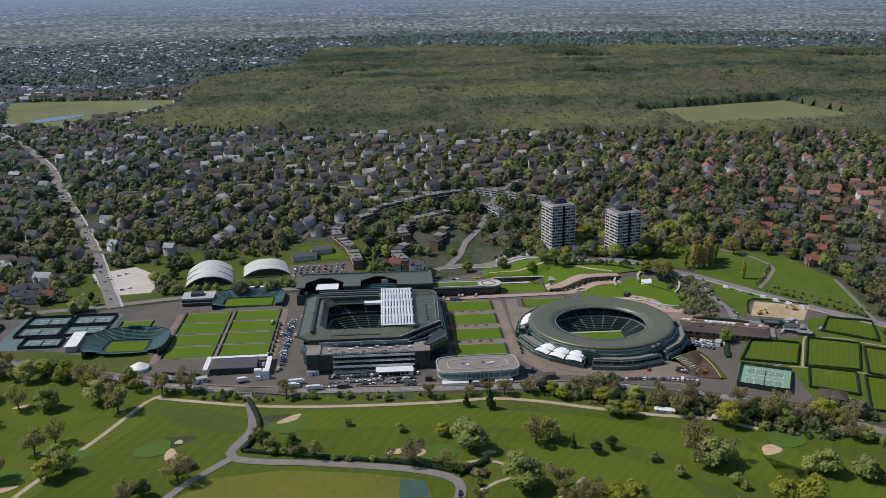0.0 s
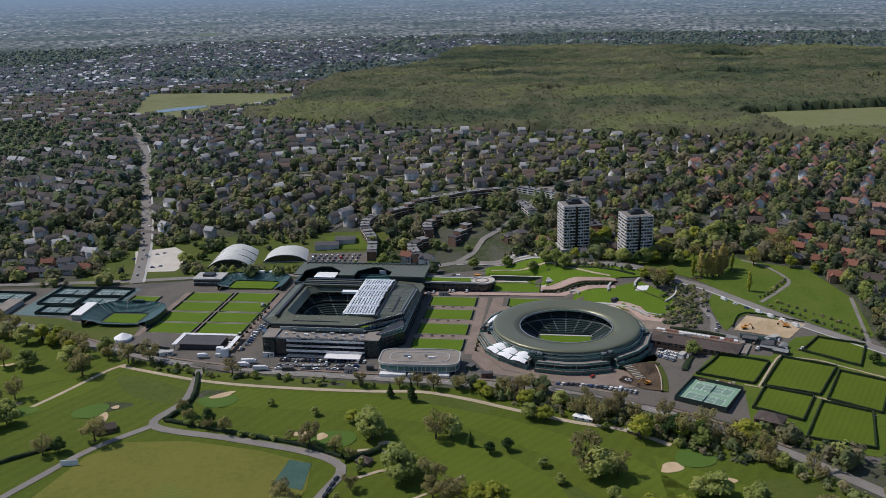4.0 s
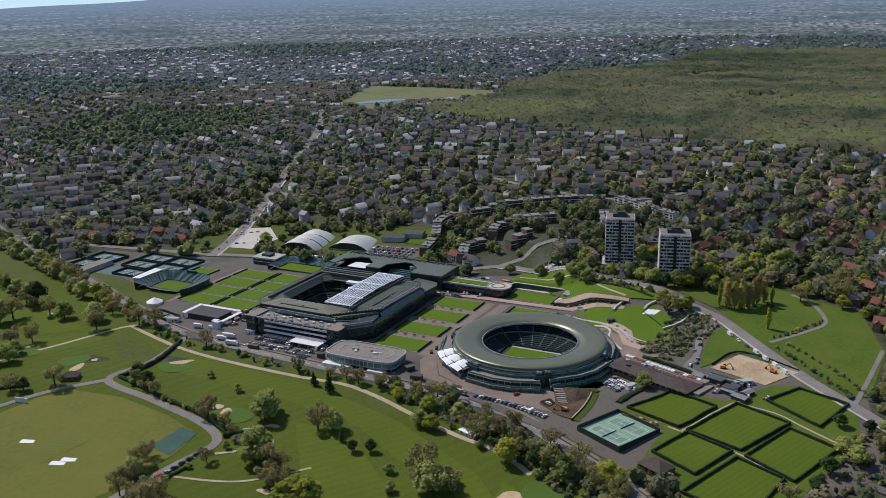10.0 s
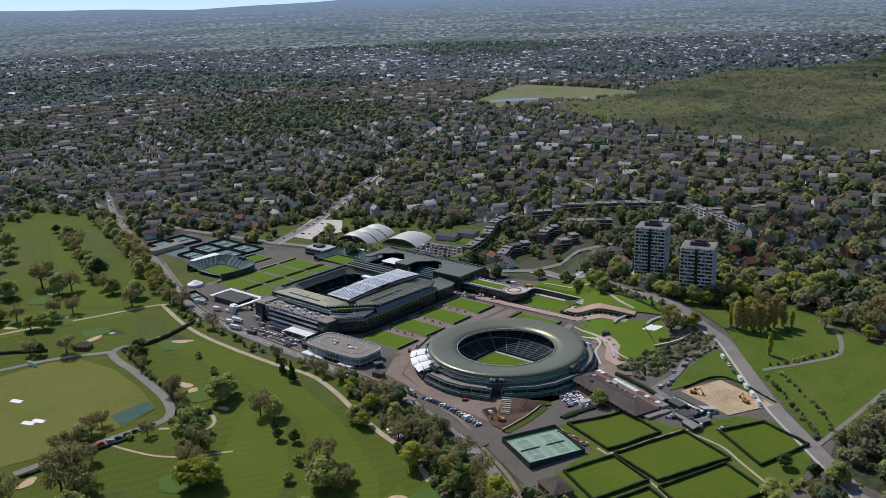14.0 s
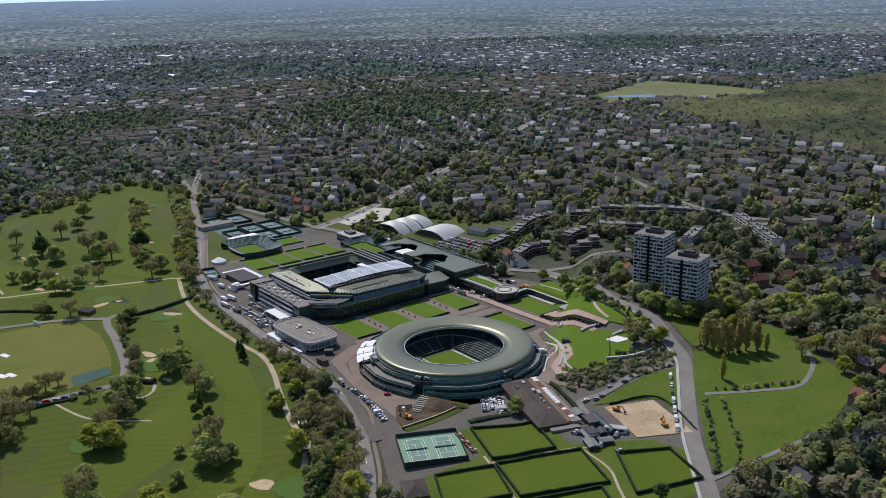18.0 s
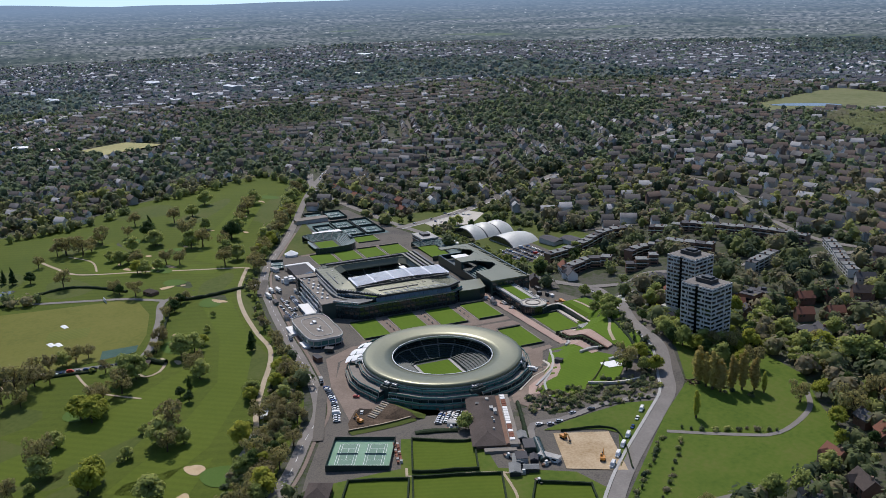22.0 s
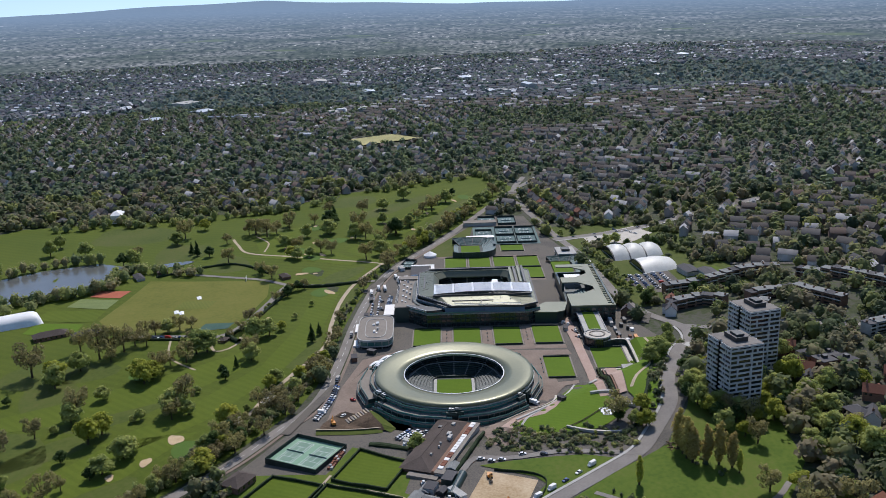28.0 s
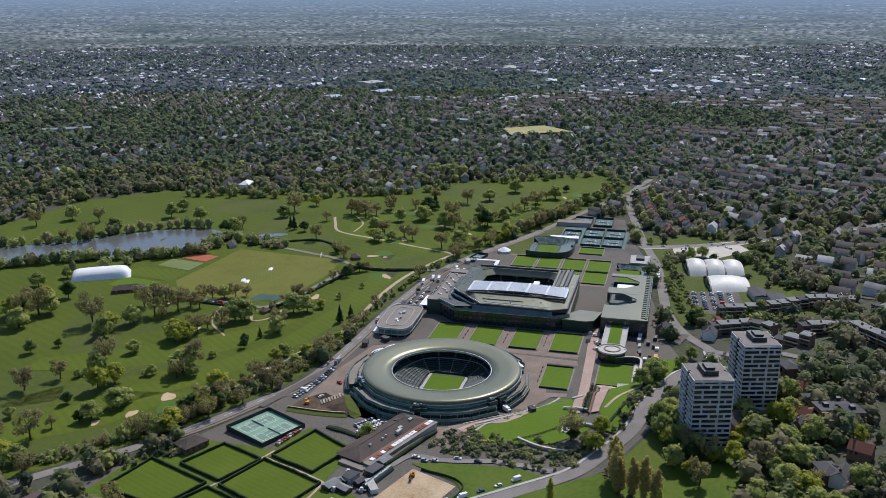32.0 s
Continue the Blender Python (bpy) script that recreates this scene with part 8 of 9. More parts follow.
# large pale sheds and flats far away
n = 0
for x, y, turn, w, d, h in [(-1910, 872, 15, 110, 30, 24), (-1860, 800, 10, 120, 24, 10), (-1095, 275, 75, 70, 16, 11), (-1120, 345, 75, 60, 16, 11), (-1070, 400, 75, 60, 14, 6), (-1460, 118, 78, 260, 10, 8), (-812, -388, 125, 150, 16, 9), (-1700, 600, 30, 120, 30, 8), (-1780, 690, 30, 140, 30, 8), (-1870, 760, 25, 100, 40, 9), (-1980, 960, 20, 110, 24, 9), (-1500, 350, 0, 70, 30, 10), (-1560, 420, 0, 90, 24, 9), (-2000, 400, 10, 120, 40, 11),
                            (-2300, 700, 5, 140, 50, 12), (-2200, 1000, 0, 80, 40, 12), (-1900, 1250, 20, 70, 30, 10), (-1500, 1300, 20, 60, 26, 10), (-2600, 1500, 10, 120, 50, 12), (-700, 2700, 0, 90, 30, 12), (-200, 2900, 0, 140, 40, 12), (400, 3000, 10, 120, 40, 14), (900, 2900, 0, 110, 40, 12),
                            (-1200, 2500, 20, 100, 40, 10), (-2400, 200, 10, 160, 50, 12), (-2700, 600, 0, 120, 50, 12), (-3000, 1000, 15, 160, 50, 14), (-1800, -100, -20, 120, 60, 12), (-1600, 0, -20, 100, 50, 10), (-1450, -80, -20, 80, 50, 10), (-380, 2150, 20, 60, 14, 9), (-250, 2120, 10, 40, 12, 9), (-140, 2180, 0, 50, 14, 9)]:
    t = thing("far_shed", "large pale flat-roofed shed in the distant town", "warehouse", x, y, turn=turn)
    w, d, h = 0.6 * w, 0.9 * d, 0.75 * h
    part("wall", Shape().box(-w / 2, -d / 2, -3, w / 2, d / 2, h), M_CONC, t)
    part("roof", Shape().add([(-w / 2, -d / 2, h), (w / 2, -d / 2, h), (w / 2, d / 2, h), (-w / 2, d / 2, h), (-w / 2, 0, h + 2.5), (w / 2, 0, h + 2.5)], [(0, 1, 5, 4), (2, 3, 4, 5), (0, 4, 3), (1, 2, 5)]), M_STEEL if int(x) % 3 else M_CONC, t)

# ---- houses near the courts ----


def house(w, d, h, roof, wall, label, wing=True):
    t = new("house")
    tagged(t, label, "house")
    body = Shape().box(-w / 2, -d / 2, -1.5, w / 2, d / 2, h)
    body.add([(-w / 2, -d / 2, h), (-w / 2, d / 2, h), (-w / 2, 0, h + d * 0.42), (w / 2, -d / 2, h), (w / 2, d / 2, h), (w / 2, 0, h + d * 0.42)], [(0, 2, 1), (3, 4, 5)])
    part("wall", body, wall, t)
    e = 0.5
    rf = Shape()
    k = h + d * 0.42
    for s in (-1, 1):
        rf.add([(-w / 2 - e, s * (d / 2 + e), h - 0.35), (w / 2 + e, s * (d / 2 + e), h - 0.35), (w / 2 + e, 0, k + 0.1), (-w / 2 - e, 0, k + 0.1), (-w / 2 - e, s * (d / 2 + e), h - 0.05), (w / 2 + e, s * (d / 2 + e), h - 0.05), (w / 2 + e, 0, k + 0.4), (-w / 2 - e, 0, k + 0.4)],
               [(0, 3, 2, 1), (4, 5, 6, 7), (0, 1, 5, 4), (0, 4, 7, 3), (1, 2, 6, 5)])
    part("roof", rf, roof, t)
    if wing:
        g = Shape().box(-w * 0.42, -d / 2 - 2.2, -1.5, -w * 0.05, -d / 2 + 0.5, h)
        part("bay_wall", g, wall, t)
        x0, x1 = -w * 0.42 - 0.3, -w * 0.05 + 0.3
        xm = (x0 + x1) / 2
        part("bay_roof", Shape().add([(x0, -d / 2 - 2.6, h - 0.1), (x1, -d / 2 - 2.6, h - 0.1), (xm, -d / 2 - 2.6, h + (x1 - x0) * 0.45), (x0, 0, h - 0.1), (x1, 0, h - 0.1), (xm, 0, h + (x1 - x0) * 0.45)], [(0, 1, 2), (0, 2, 5, 3), (1, 4, 5, 2)]), roof, t)
    part("chimney", Shape().box(w * 0.3, -0.6, h, w * 0.3 + 1.1, 0.6, k + 1.6).box(w * 0.3 + 0.2, -0.4, k + 1.6, w * 0.3 + 0.5, -0.1, k + 2.1), M_BRICK, t)
    for s, y in ((-1, -d / 2), (1, d / 2)):
        for u in (0.12, 0.34):
            for z in (0.9, 3.6) if s < 0 else (3.6,):
                part("window", Shape().box(w * u - 0.7, y - 0.1, z, w * u + 0.7, y + 0.1, z + 1.4), M_DARKGLASS, t)
    return t


HOUSES = [house(13, 9, 5.6, M_SLATE, M_WHITEPAINT, "white rendered detached house with a slate roof"), house(12, 9, 5.8, M_REDTILE, M_BRICK, "brick detached house with a red tiled roof"), house(15, 10, 6.2, M_BROWNTILE, M_BRICK, "large brick house with a brown tiled roof"),
          house(10, 8.5, 5.6, M_SLATE, M_BRICK, "brick suburban house with a slate roof", False), house(11, 9, 6.5, M_REDTILE, M_WHITEPAINT, "white house with a red tiled roof", False), house(14, 9, 6.0, M_SLATE, M_CONC, "pale rendered villa with a grey roof")]
first = set()
for i, (x, y, turn, w, d, h) in enumerate(NEAR_HOUSES.T):
    j = random.choices(range(6), (3, 4, 3, 3, 2, 2))[0]
    m = pose(x, y, G(x, y), 0, 0, math.degrees(turn) + random.choice((0, 180)))
    if j not in first:
        HOUSES[j].matrix_basis = m
        first.add(j)
    else:
        copy_thing(HOUSES[j], m)

for i, (x, y) in enumerate(BACK_ROW):
    ob = copy_thing(HOUSES[(0, 4, 3, 0, 5, 1, 0)[i % 7]], pose(x, y, G(x, y), 0, 0, 12 + random.uniform(-3, 3) + (180 if i % 3 else 0)))
    ob["group"] = "back road houses"

# ---- terraces of flats on the crescent ----


def terrace_row(pts, wall, label, h=8.5, depth=9.0, unit=7.0):
    c = spline(pts, unit)
    for i in range(len(c) - 1):
        p, q = c[i], c[i + 1]
        L = float(np.hypot(*(q - p)))
        if L < 2:
            continue
        m = (p + q) / 2
        t = thing("terrace_house", label, "terrace", m[0], m[1], None, math.degrees(math.atan2(q[1] - p[1], q[0] - p[0])), "crescent terraces")
        z = (i % 2) * 0.35
        part("wall", Shape().box(-L / 2 - 0.2, -depth / 2, -2.5, L / 2 + 0.2 - 0.4, depth / 2, h + z), wall, t)
        part("roof", Shape().box(-L / 2 - 0.3, -depth / 2 - 0.4, h + z, L / 2 - 0.1, depth / 2 + 0.4, h + z + 0.5), M_AISLE if i % 4 else M_SLATE, t)
        part("chimney", Shape().box(L / 2 - 1.4, -0.6, h + z + 0.5, L / 2 - 0.4, 0.8, h + z + 2.0), M_BRICK, t)
        for s in (-1, 1):
            for k in range(3):
                part("window", Shape().box(-L / 2 + 1.2, s * depth / 2 - 0.12, 0.6 + 2.7 * k, L / 2 - 1.4, s * depth / 2 + 0.12, 1.9 + 2.7 * k), M_DARKGLASS, t)
            part("band", Shape().box(-L / 2 - 0.2, s * (depth / 2 + 0.05) - 0.1, 5.0, L / 2 - 0.2, s * (depth / 2 + 0.05) + 0.1, 5.7), M_WHITEPAINT, t)


terrace_row(TERRACES[0], M_BRICK, "flat-roofed brown brick terrace house with white bands")
terrace_row(TERRACES[1], M_BRICK, "flat-roofed brown brick terrace house on the crescent")
terrace_row(TERRACES[2], M_BRICK, "short flat-roofed brick terrace house")
terrace_row(TERRACES[3], M_BRICK, "flat-roofed brick terrace house behind the crescent")
terrace_row(TERRACES[4], M_BRICK, "brick terrace house in a short row")
terrace_row(TERRACES[5], M_WHITEPAINT, "white stepped terrace house with a grey roof", 6.5)
terrace_row(TERRACES[6], M_CONC, "long pale flat-roofed block of flats", 8.0)
for x, y in ((118, 862), (108, 852), (258, 868), (276, 900)):
    low_building(x, y, random.uniform(0, 60), 7, 5, 6.5, M_SLATE, M_BRICK, "grey-roofed brick flats among trees", "house", "house")

# ---- parked vehicles ----


def car(label, paint, L=4.3, W=1.8, Hh=1.45, van=False):
    t = new("car")
    tagged(t, label, "car")
    a, b = L / 2, W / 2
    part("body", Shape().prism([(-a, -b), (a - 0.2, -b), (a, -b * 0.7), (a, b * 0.7), (a - 0.2, b), (-a, b)], 0.3, 0.85 if not van else 1.0), paint, t)
    if van:
        part("cabin", Shape().prism([(-a, -b), (a * 0.75, -b), (a * 0.75, b), (-a, b)], 1.0, Hh, [(-a, -b * 0.94), (a * 0.5, -b * 0.9), (a * 0.5, b * 0.9), (-a, b * 0.94)]), paint, t)
    else:
        part("cabin", Shape().prism([(-a * 0.85, -b * 0.95), (a * 0.45, -b * 0.95), (a * 0.45, b * 0.95), (-a * 0.85, b * 0.95)], 0.85, Hh - 0.06, [(-a * 0.65, -b * 0.78), (a * 0.12, -b * 0.78), (a * 0.12, b * 0.78), (-a * 0.65, b * 0.78)]), M_DARKGLASS, t, "dark car windows")
        part("roof", Shape().box(-a * 0.66, -b * 0.78, Hh - 0.06, a * 0.13, b * 0.78, Hh), paint, t)
    for sx in (-0.62, 0.62):
        for sy in (-1, 1):
            w = Shape()
            ring = [(sx * a + 0.32 * math.cos(k * math.pi / 4), 0.32 + 0.32 * math.sin(k * math.pi / 4)) for k in range(8)]
            w.add([(u, sy * b - 0.1, v) for u, v in ring] + [(u, sy * b + 0.08, v) for u, v in ring], [tuple(range(8)), tuple(range(8, 16))] + [(k, (k + 1) % 8, 8 + (k + 1) % 8, 8 + k) for k in range(8)])
            part("wheel", w, M_TYRE, t)
    return t


M_SILVER = material("silver car paint", [(0.42, 0.43, 0.45), (0.55, 0.56, 0.58)], 0.05, 0.4, rough=0.3, metal=0.5, spread="object", coat=0.5)
M_BLACKCAR = material("dark car paint", [(0.012, 0.013, 0.016), (0.04, 0.045, 0.06)], 0.05, 0.4, rough=0.25, spread="object", coat=0.5)
M_BLUECAR = material("blue car paint", [(0.02, 0.05, 0.16), (0.04, 0.09, 0.24)], 0.05, 0.4, rough=0.25, spread="object", coat=0.5)
CARS = [car("silver hatchback parked on asphalt", M_SILVER), car("white saloon car parked on asphalt", M_WHITEPAINT, 4.5), car("black saloon car parked on asphalt", M_BLACKCAR, 4.6), car("dark blue car parked on asphalt", M_BLUECAR), car("white delivery van parked beside the kerb", M_WHITEPAINT, 5.6, 2.0, 2.5, True), car("red delivery van parked on asphalt", M_RED, 5.2, 2.0, 2.2, True)]
used = set()


def park_car(x, y, turn, weights=(4, 4, 4, 2, 0.4, 0.15)):
    j = random.choices(range(6), weights)[0]
    m = pose(x, y, G(x, y) + 0.42, 0, 0, turn)
    if j in used:
        ob = copy_thing(CARS[j], m)
    else:
        ob = CARS[j]
        ob.matrix_basis = m
        used.add(j)
    ob["group"] = "parked cars"


for k in range(22):
    park_car(-38 + 2.9 * k, 578.5 - 0.02 * k, 90 + random.uniform(-4, 4))
for row, y0 in ((0, 569), (1, 563.5)):
    for k in range(13):
        if random.random() < 0.8:
            park_car(-36 + 4.6 * k, y0 + 0.1 * k, random.choice((0, 180)) + random.uniform(-8, 8))
for k in range(22):
    park_car(-74 + random.uniform(-1, 1), 606 + 4.2 * k, random.choice((0, 180)) + random.uniform(-10, 10))
for k in range(17):
    park_car(160 + 3.1 * k, 552.5 - 0.0095 * k * k * 3.1, 70 + random.uniform(-6, 6))
for i in range(3):
    for k in range(6):
        park_car(229.5 + 2.0 * k + 1.2 * i, 606 - 1.4 * k + 5.2 * i, 55 + random.uniform(-6, 6), (5, 5, 2, 1, 0.2, 0.3))
for i in range(5):
    for k in range(9):
        park_car(-84 + 5.6 * k, 803 + 7.6 * i + 0.3 * k, 90 + random.uniform(-6, 6))
for k in range(7):
    x, y = 292 + 7.4 * k, 712 - 8.2 * k
    park_car(x - 2, y - 3.4, -48, (2, 4, 1, 1, 5, 0))
for x, y in ((275, 648), (278, 654), (277.5, 660), (272.5, 672), (274, 684), (271, 700)):
    park_car(x, y, 85 + random.uniform(-10, 10))
for k in range(9):
    park_car(40 - 0.7 * k, 430 - 5.4 * k, 82 + random.uniform(-5, 5))
for x, y in ((-262, 835), (-258, 829), (-270, 822), (-252, 838), (-246, 842), (-232, 800), (-238, 796), (206, 562), (214, 604)):
    park_car(x, y, random.uniform(0, 180))
for k in range(26):
    p = ROADS[0][int(6 + k * 1.0)] if k < 8 else ROADS[2][int(4 + (k - 8) * 3)]
    park_car(p[0] + random.uniform(-4, 4), p[1] + random.uniform(-1, 1), 155 if k < 8 else 115)

# ---- hill lawn: seats, walls, stage ----


def curved_wall(p, q, bulge, h, w, mat, name, label, category="wall", off=0.3):
    """A low wall swung sideways between two points, with a coping."""
    p, q = np.array(p, float), np.array(q, float)
    d = q - p
    nr = np.array([-d[1], d[0]]) / np.hypot(*d)
    pts = [p + d * u + nr * bulge * math.sin(math.pi * u) for u in np.linspace(0, 1, 9)]
    t = thing(name, label, category, 0, 0, 0)
    for a, b in zip(pts[:-1], pts[1:]):
        za, zb = G(*a) + off, G(*b) + off
        part("wall_panel", Shape().beam((*a, za + h / 2), (*b, zb + h / 2), w, h), mat, t)
    cap = Shape()
    for a, b in zip(pts[:-1], pts[1:]):
        cap.beam((*a, G(*a) + off + h + 0.1), (*b, G(*b) + off + h + 0.1), w + 0.3, 0.2)
    part("coping", cap, M_BRICK if mat is M_BRICK else M_CONC if mat is M_STONE else M_STONE, t)
    return t


for p, q in (((167, 731), (175, 725)), ((199, 722), (202, 737)), ((221, 731), (226, 746))):
    curved_wall(p, q, 1.6, 1.5, 1.6, M_STONE, "bench_wall", "pale curved stone seat wall on the lawn")
ribbon("lawn_kerb", [(223, 663), (214, 673), (207.5, 682), (206.5, 690), (200, 697), (192.5, 700), (184, 701.5)], 1.6, M_STONE, 0.8, "pale curved kerb round the foot of the lawn", "path", 3.0)
curved_wall((212, 692), (228, 672), 0.3, 0.8, 1.2, M_STONE, "stage_wall", "pale curved wall below the hill lawn")
curved_wall((146, 739), (170, 739), 0.1, 1.4, 0.8, M_BRICK, "terrace_wall", "dark brick terrace wall above the courts")
curved_wall((170, 739), (207, 738.8), 0.2, 1.4, 0.8, M_BRICK, "terrace_wall", "dark brick terrace wall above the lawn")
curved_wall((243, 701), (255, 733), -3.0, 1.5, 1.0, M_CONC, "bank_wall", "grey wall edging the shrub bank")
t = thing("cover_sheet", "white sheet spread on the green lawn", "cover", 227, 729)
for k in range(3):
    u = k * 3.2
    sh = Shape()
    pts = [(-6 + u, -5 + 0.6 * k), (-3 + u, -5.4 + 0.6 * k), (-0.5 + u, 4 + 0.6 * k), (-3.6 + u, 4.6 + 0.6 * k)]
    z0 = G(227, 729)
    sh.add([(x, y, G(227 + x, 729 + y) - z0 + 0.85) for x, y in pts] + [(x, y, G(227 + x, 729 + y) - z0 + 0.6) for x, y in pts], [(0, 1, 2, 3), (7, 6, 5, 4), (0, 4, 5, 1), (1, 5, 6, 2), (2, 6, 7, 3), (3, 7, 4, 0)])
    part("sheet", sh, M_WHITE, t)
t = thing("fence", "low dark timber rail fence along the lawn edge", "fence", 0, 0, 0)
pts = spline([(220, 728), (232, 716), (240, 707), (246, 698)], 2.6)
for a, b in zip(pts[:-1], pts[1:]):
    za, zb = G(*a) + 0.4, G(*b) + 0.4
    part("post", Shape().beam((*a, za - 0.5), (*a, za + 1.2), 0.25), M_BARK, t)
    part("rail", Shape().beam((*a, za + 1.1), (*b, zb + 1.1), 0.25, 0.25), M_BARK, t)
    part("lower_rail", Shape().beam((*a, za + 0.5), (*b, zb + 0.5), 0.2, 0.2), M_BARK, t)
t = thing("stair_flight", "broad pale steps down to the sunken court", "stairs", 151, 756)
for k in range(7):
    part("step", Shape().box(-5 + 0.2 * k, -4 + 1.1 * k, -0.5, 5 - 0.2 * k, -2.9 + 1.1 * k, 0.5 + 0.18 * k), M_CONC, t)

# ---- the pit beside the stadium ----


def pit():
    """Dug bank with a stepped flight, a timber-edged wall and rough grass round it."""
    ox, oy = 218, 574
    z0 = G(ox, oy)
    t = thing("excavation", "building site with a brown earth bank, pale steps and timber-edged wall", "building site", ox, oy)
    P = lambda x, y, h: (x - ox, y - oy, G(x, y) - z0 + h)
    back = [(200, 582), (208, 588), (216, 592), (225, 597), (230, 594)]
    ridge = [(204, 577), (211, 580.5), (218, 583.5), (224, 588), (228, 590)]
    foot = [(210, 563), (216, 566), (220, 571), (224, 578), (227, 584)]
    tops = (3.6, 5.0, 4.8, 3.2, 1.2)
    edge = [(219, 549), (222, 553), (226, 562), (227, 572), (226.6, 583)]
    for i in range(4):
        q = ((i, 0), (i + 1, 0))
        part("earth_bank", Shape().add([P(*ridge[i], tops[i]), P(*ridge[i + 1], tops[i + 1]), P(*foot[i + 1], 0.75), P(*foot[i], 0.75)], [(0, 1, 2, 3)]), M_EARTH, t)
        part("grass_bank", Shape().add([P(*back[i], 0.3), P(*back[i + 1], 0.3), P(*ridge[i + 1], tops[i + 1]), P(*ridge[i], tops[i])], [(0, 1, 2, 3)]), M_ROUGH, t, "rough grass behind the bank")
        part("pit_floor", Shape().add([P(*foot[i], 0.74), P(*foot[i + 1], 0.74), P(*edge[i + 1], 0.72), P(*edge[i], 0.72)], [(0, 1, 2, 3)]), M_EARTH, t)
    # flat dark patch at ground level stands in for the shaded hole
    part("dug_hole", Shape().add([P(199.5, 562.5, 0.8), P(204.5, 569.3, 0.8), P(210, 564, 0.8), P(207.1, 557, 0.8)], [(0, 1, 2, 3)]), M_PITSHADE, t, "dark patch painted for the shaded hole of the dig")
    wall = [(226.4, 547), (227.2, 557), (227.6, 567.5), (227, 578), (225.6, 588.5)]
    for a, b in zip(wall[:-1], wall[1:]):
        part("retaining_wall", Shape().beam(P(*a, 0.9), P(*b, 0.9), 0.5, 1.6), M_BARK, t)
        part("retaining_board", Shape().beam(P(*a, 1.8), P(*b, 1.8), 0.8, 0.25), M_GRAVEL, t, "weathered pale timber capping")
        u, v = (a[0] + 4.6, a[1] + 0.5), (b[0] + 4.6, b[1] + 0.5)
        part("verge", Shape().add([P(*a, 1.2), P(*b, 1.2), P(*v, 0.4), P(*u, 0.4)], [(3, 2, 1, 0)]), M_ROUGH, t, "brown and green rough verge")
    for k in range(9):
        c = (206.5 + 1.0 * k, 577.5 - 1.5 * k)
        h = 4.4 - 0.42 * k
        part("step", Shape().beam(P(c[0] - 2.6, c[1] - 1.4, h), P(c[0] + 2.6, c[1] + 1.4, h), 1.2, 0.5), M_GRAVEL if k % 2 else M_FLATROOF, t)


pit()


def digger(x, y, turn, label):
    t = thing("digger", label, "excavator", x, y, G(x, y) + 0.5, turn)
    for s in (-1, 1):
        part("track", Shape().prism([(-1.8, s * 1.1 - 0.3), (1.8, s * 1.1 - 0.3), (1.8, s * 1.1 + 0.3), (-1.8, s * 1.1 + 0.3)], 0, 0.8, [(-1.5, s * 1.1 - 0.3), (1.5, s * 1.1 - 0.3), (1.5, s * 1.1 + 0.3), (-1.5, s * 1.1 + 0.3)]), M_TYRE, t)
    part("body", Shape().prism([(-2.0, -1.3), (1.2, -1.3), (1.5, 1.3), (-2.0, 1.3)], 0.9, 2.2), M_ORANGE, t)
    cab = part("cab", Shape().box(0.0, 0.2, 2.2, 1.5, 1.3, 3.3), M_ORANGE, t)
    part("window", Shape().box(0.1, 0.1, 2.4, 1.6, 1.2, 3.1), M_DARKGLASS, cab)
    part("boom", Shape().beam((1.0, -0.4, 1.8), (4.0, -0.4, 4.4), 0.5, 0.6), M_ORANGE, t)
    part("arm", Shape().beam((4.0, -0.4, 4.4), (6.0, -0.4, 1.6), 0.4, 0.5), M_ORANGE, t)
    part("bucket", Shape().prism([(5.6, -1.0), (6.6, -1.0), (6.6, 0.2), (5.6, 0.2)], 0.5, 1.6), M_DARKSTEEL, t)


digger(218, 557, 200, "orange tracked digger beside the excavation")
digger(296, 652, 10, "orange tracked digger on the sandy plot")
digger(327, 658, 150, "small orange digger on the sandy plot")


def truck(label, paint, box, L=7.5):
    t = new("lorry")
    tagged(t, label, "lorry", "parked lorries")
    part("chassis", Shape().box(-L / 2, -1.0, 0.55, L / 2, 1.0, 0.95), M_DARKSTEEL, t)
    part("box_body", Shape().box(-L / 2, -1.2, 0.95, L / 2 - 2.0, 1.2, 3.4), box, t)
    cab = part("cab", Shape().prism([(L / 2 - 1.9, -1.15), (L / 2, -1.15), (L / 2, 1.15), (L / 2 - 1.9, 1.15)], 0.6, 2.7, [(L / 2 - 1.9, -1.05), (L / 2 - 0.4, -1.05), (L / 2 - 0.4, 1.05), (L / 2 - 1.9, 1.05)]), paint, t)
    part("windscreen", Shape().beam((L / 2 - 0.12, -0.9, 2.0), (L / 2 - 0.12, 0.9, 2.0), 0.25, 0.8), M_DARKGLASS, cab)
    for u in (-L / 2 + 1.3, L / 2 - 1.2):
        for s in (-1, 1):
            ring = [(u + 0.48 * math.cos(k * math.pi / 5), 0.48 + 0.48 * math.sin(k * math.pi / 5)) for k in range(10)]
            w = part("wheel", Shape().add([(a, s * 1.0 - 0.15, v) for a, v in ring] + [(a, s * 1.0 + 0.15, v) for a, v in ring], [tuple(range(10)), tuple(range(10, 20))] + [(k, (k + 1) % 10, 10 + (k + 1) % 10, 10 + k) for k in range(10)]), M_TYRE, t)
            part("rim", Shape().box(u - 0.2, s * 1.17 - 0.03, 0.28, u + 0.2, s * 1.17 + 0.03, 0.68), M_STEEL, w)
    return t


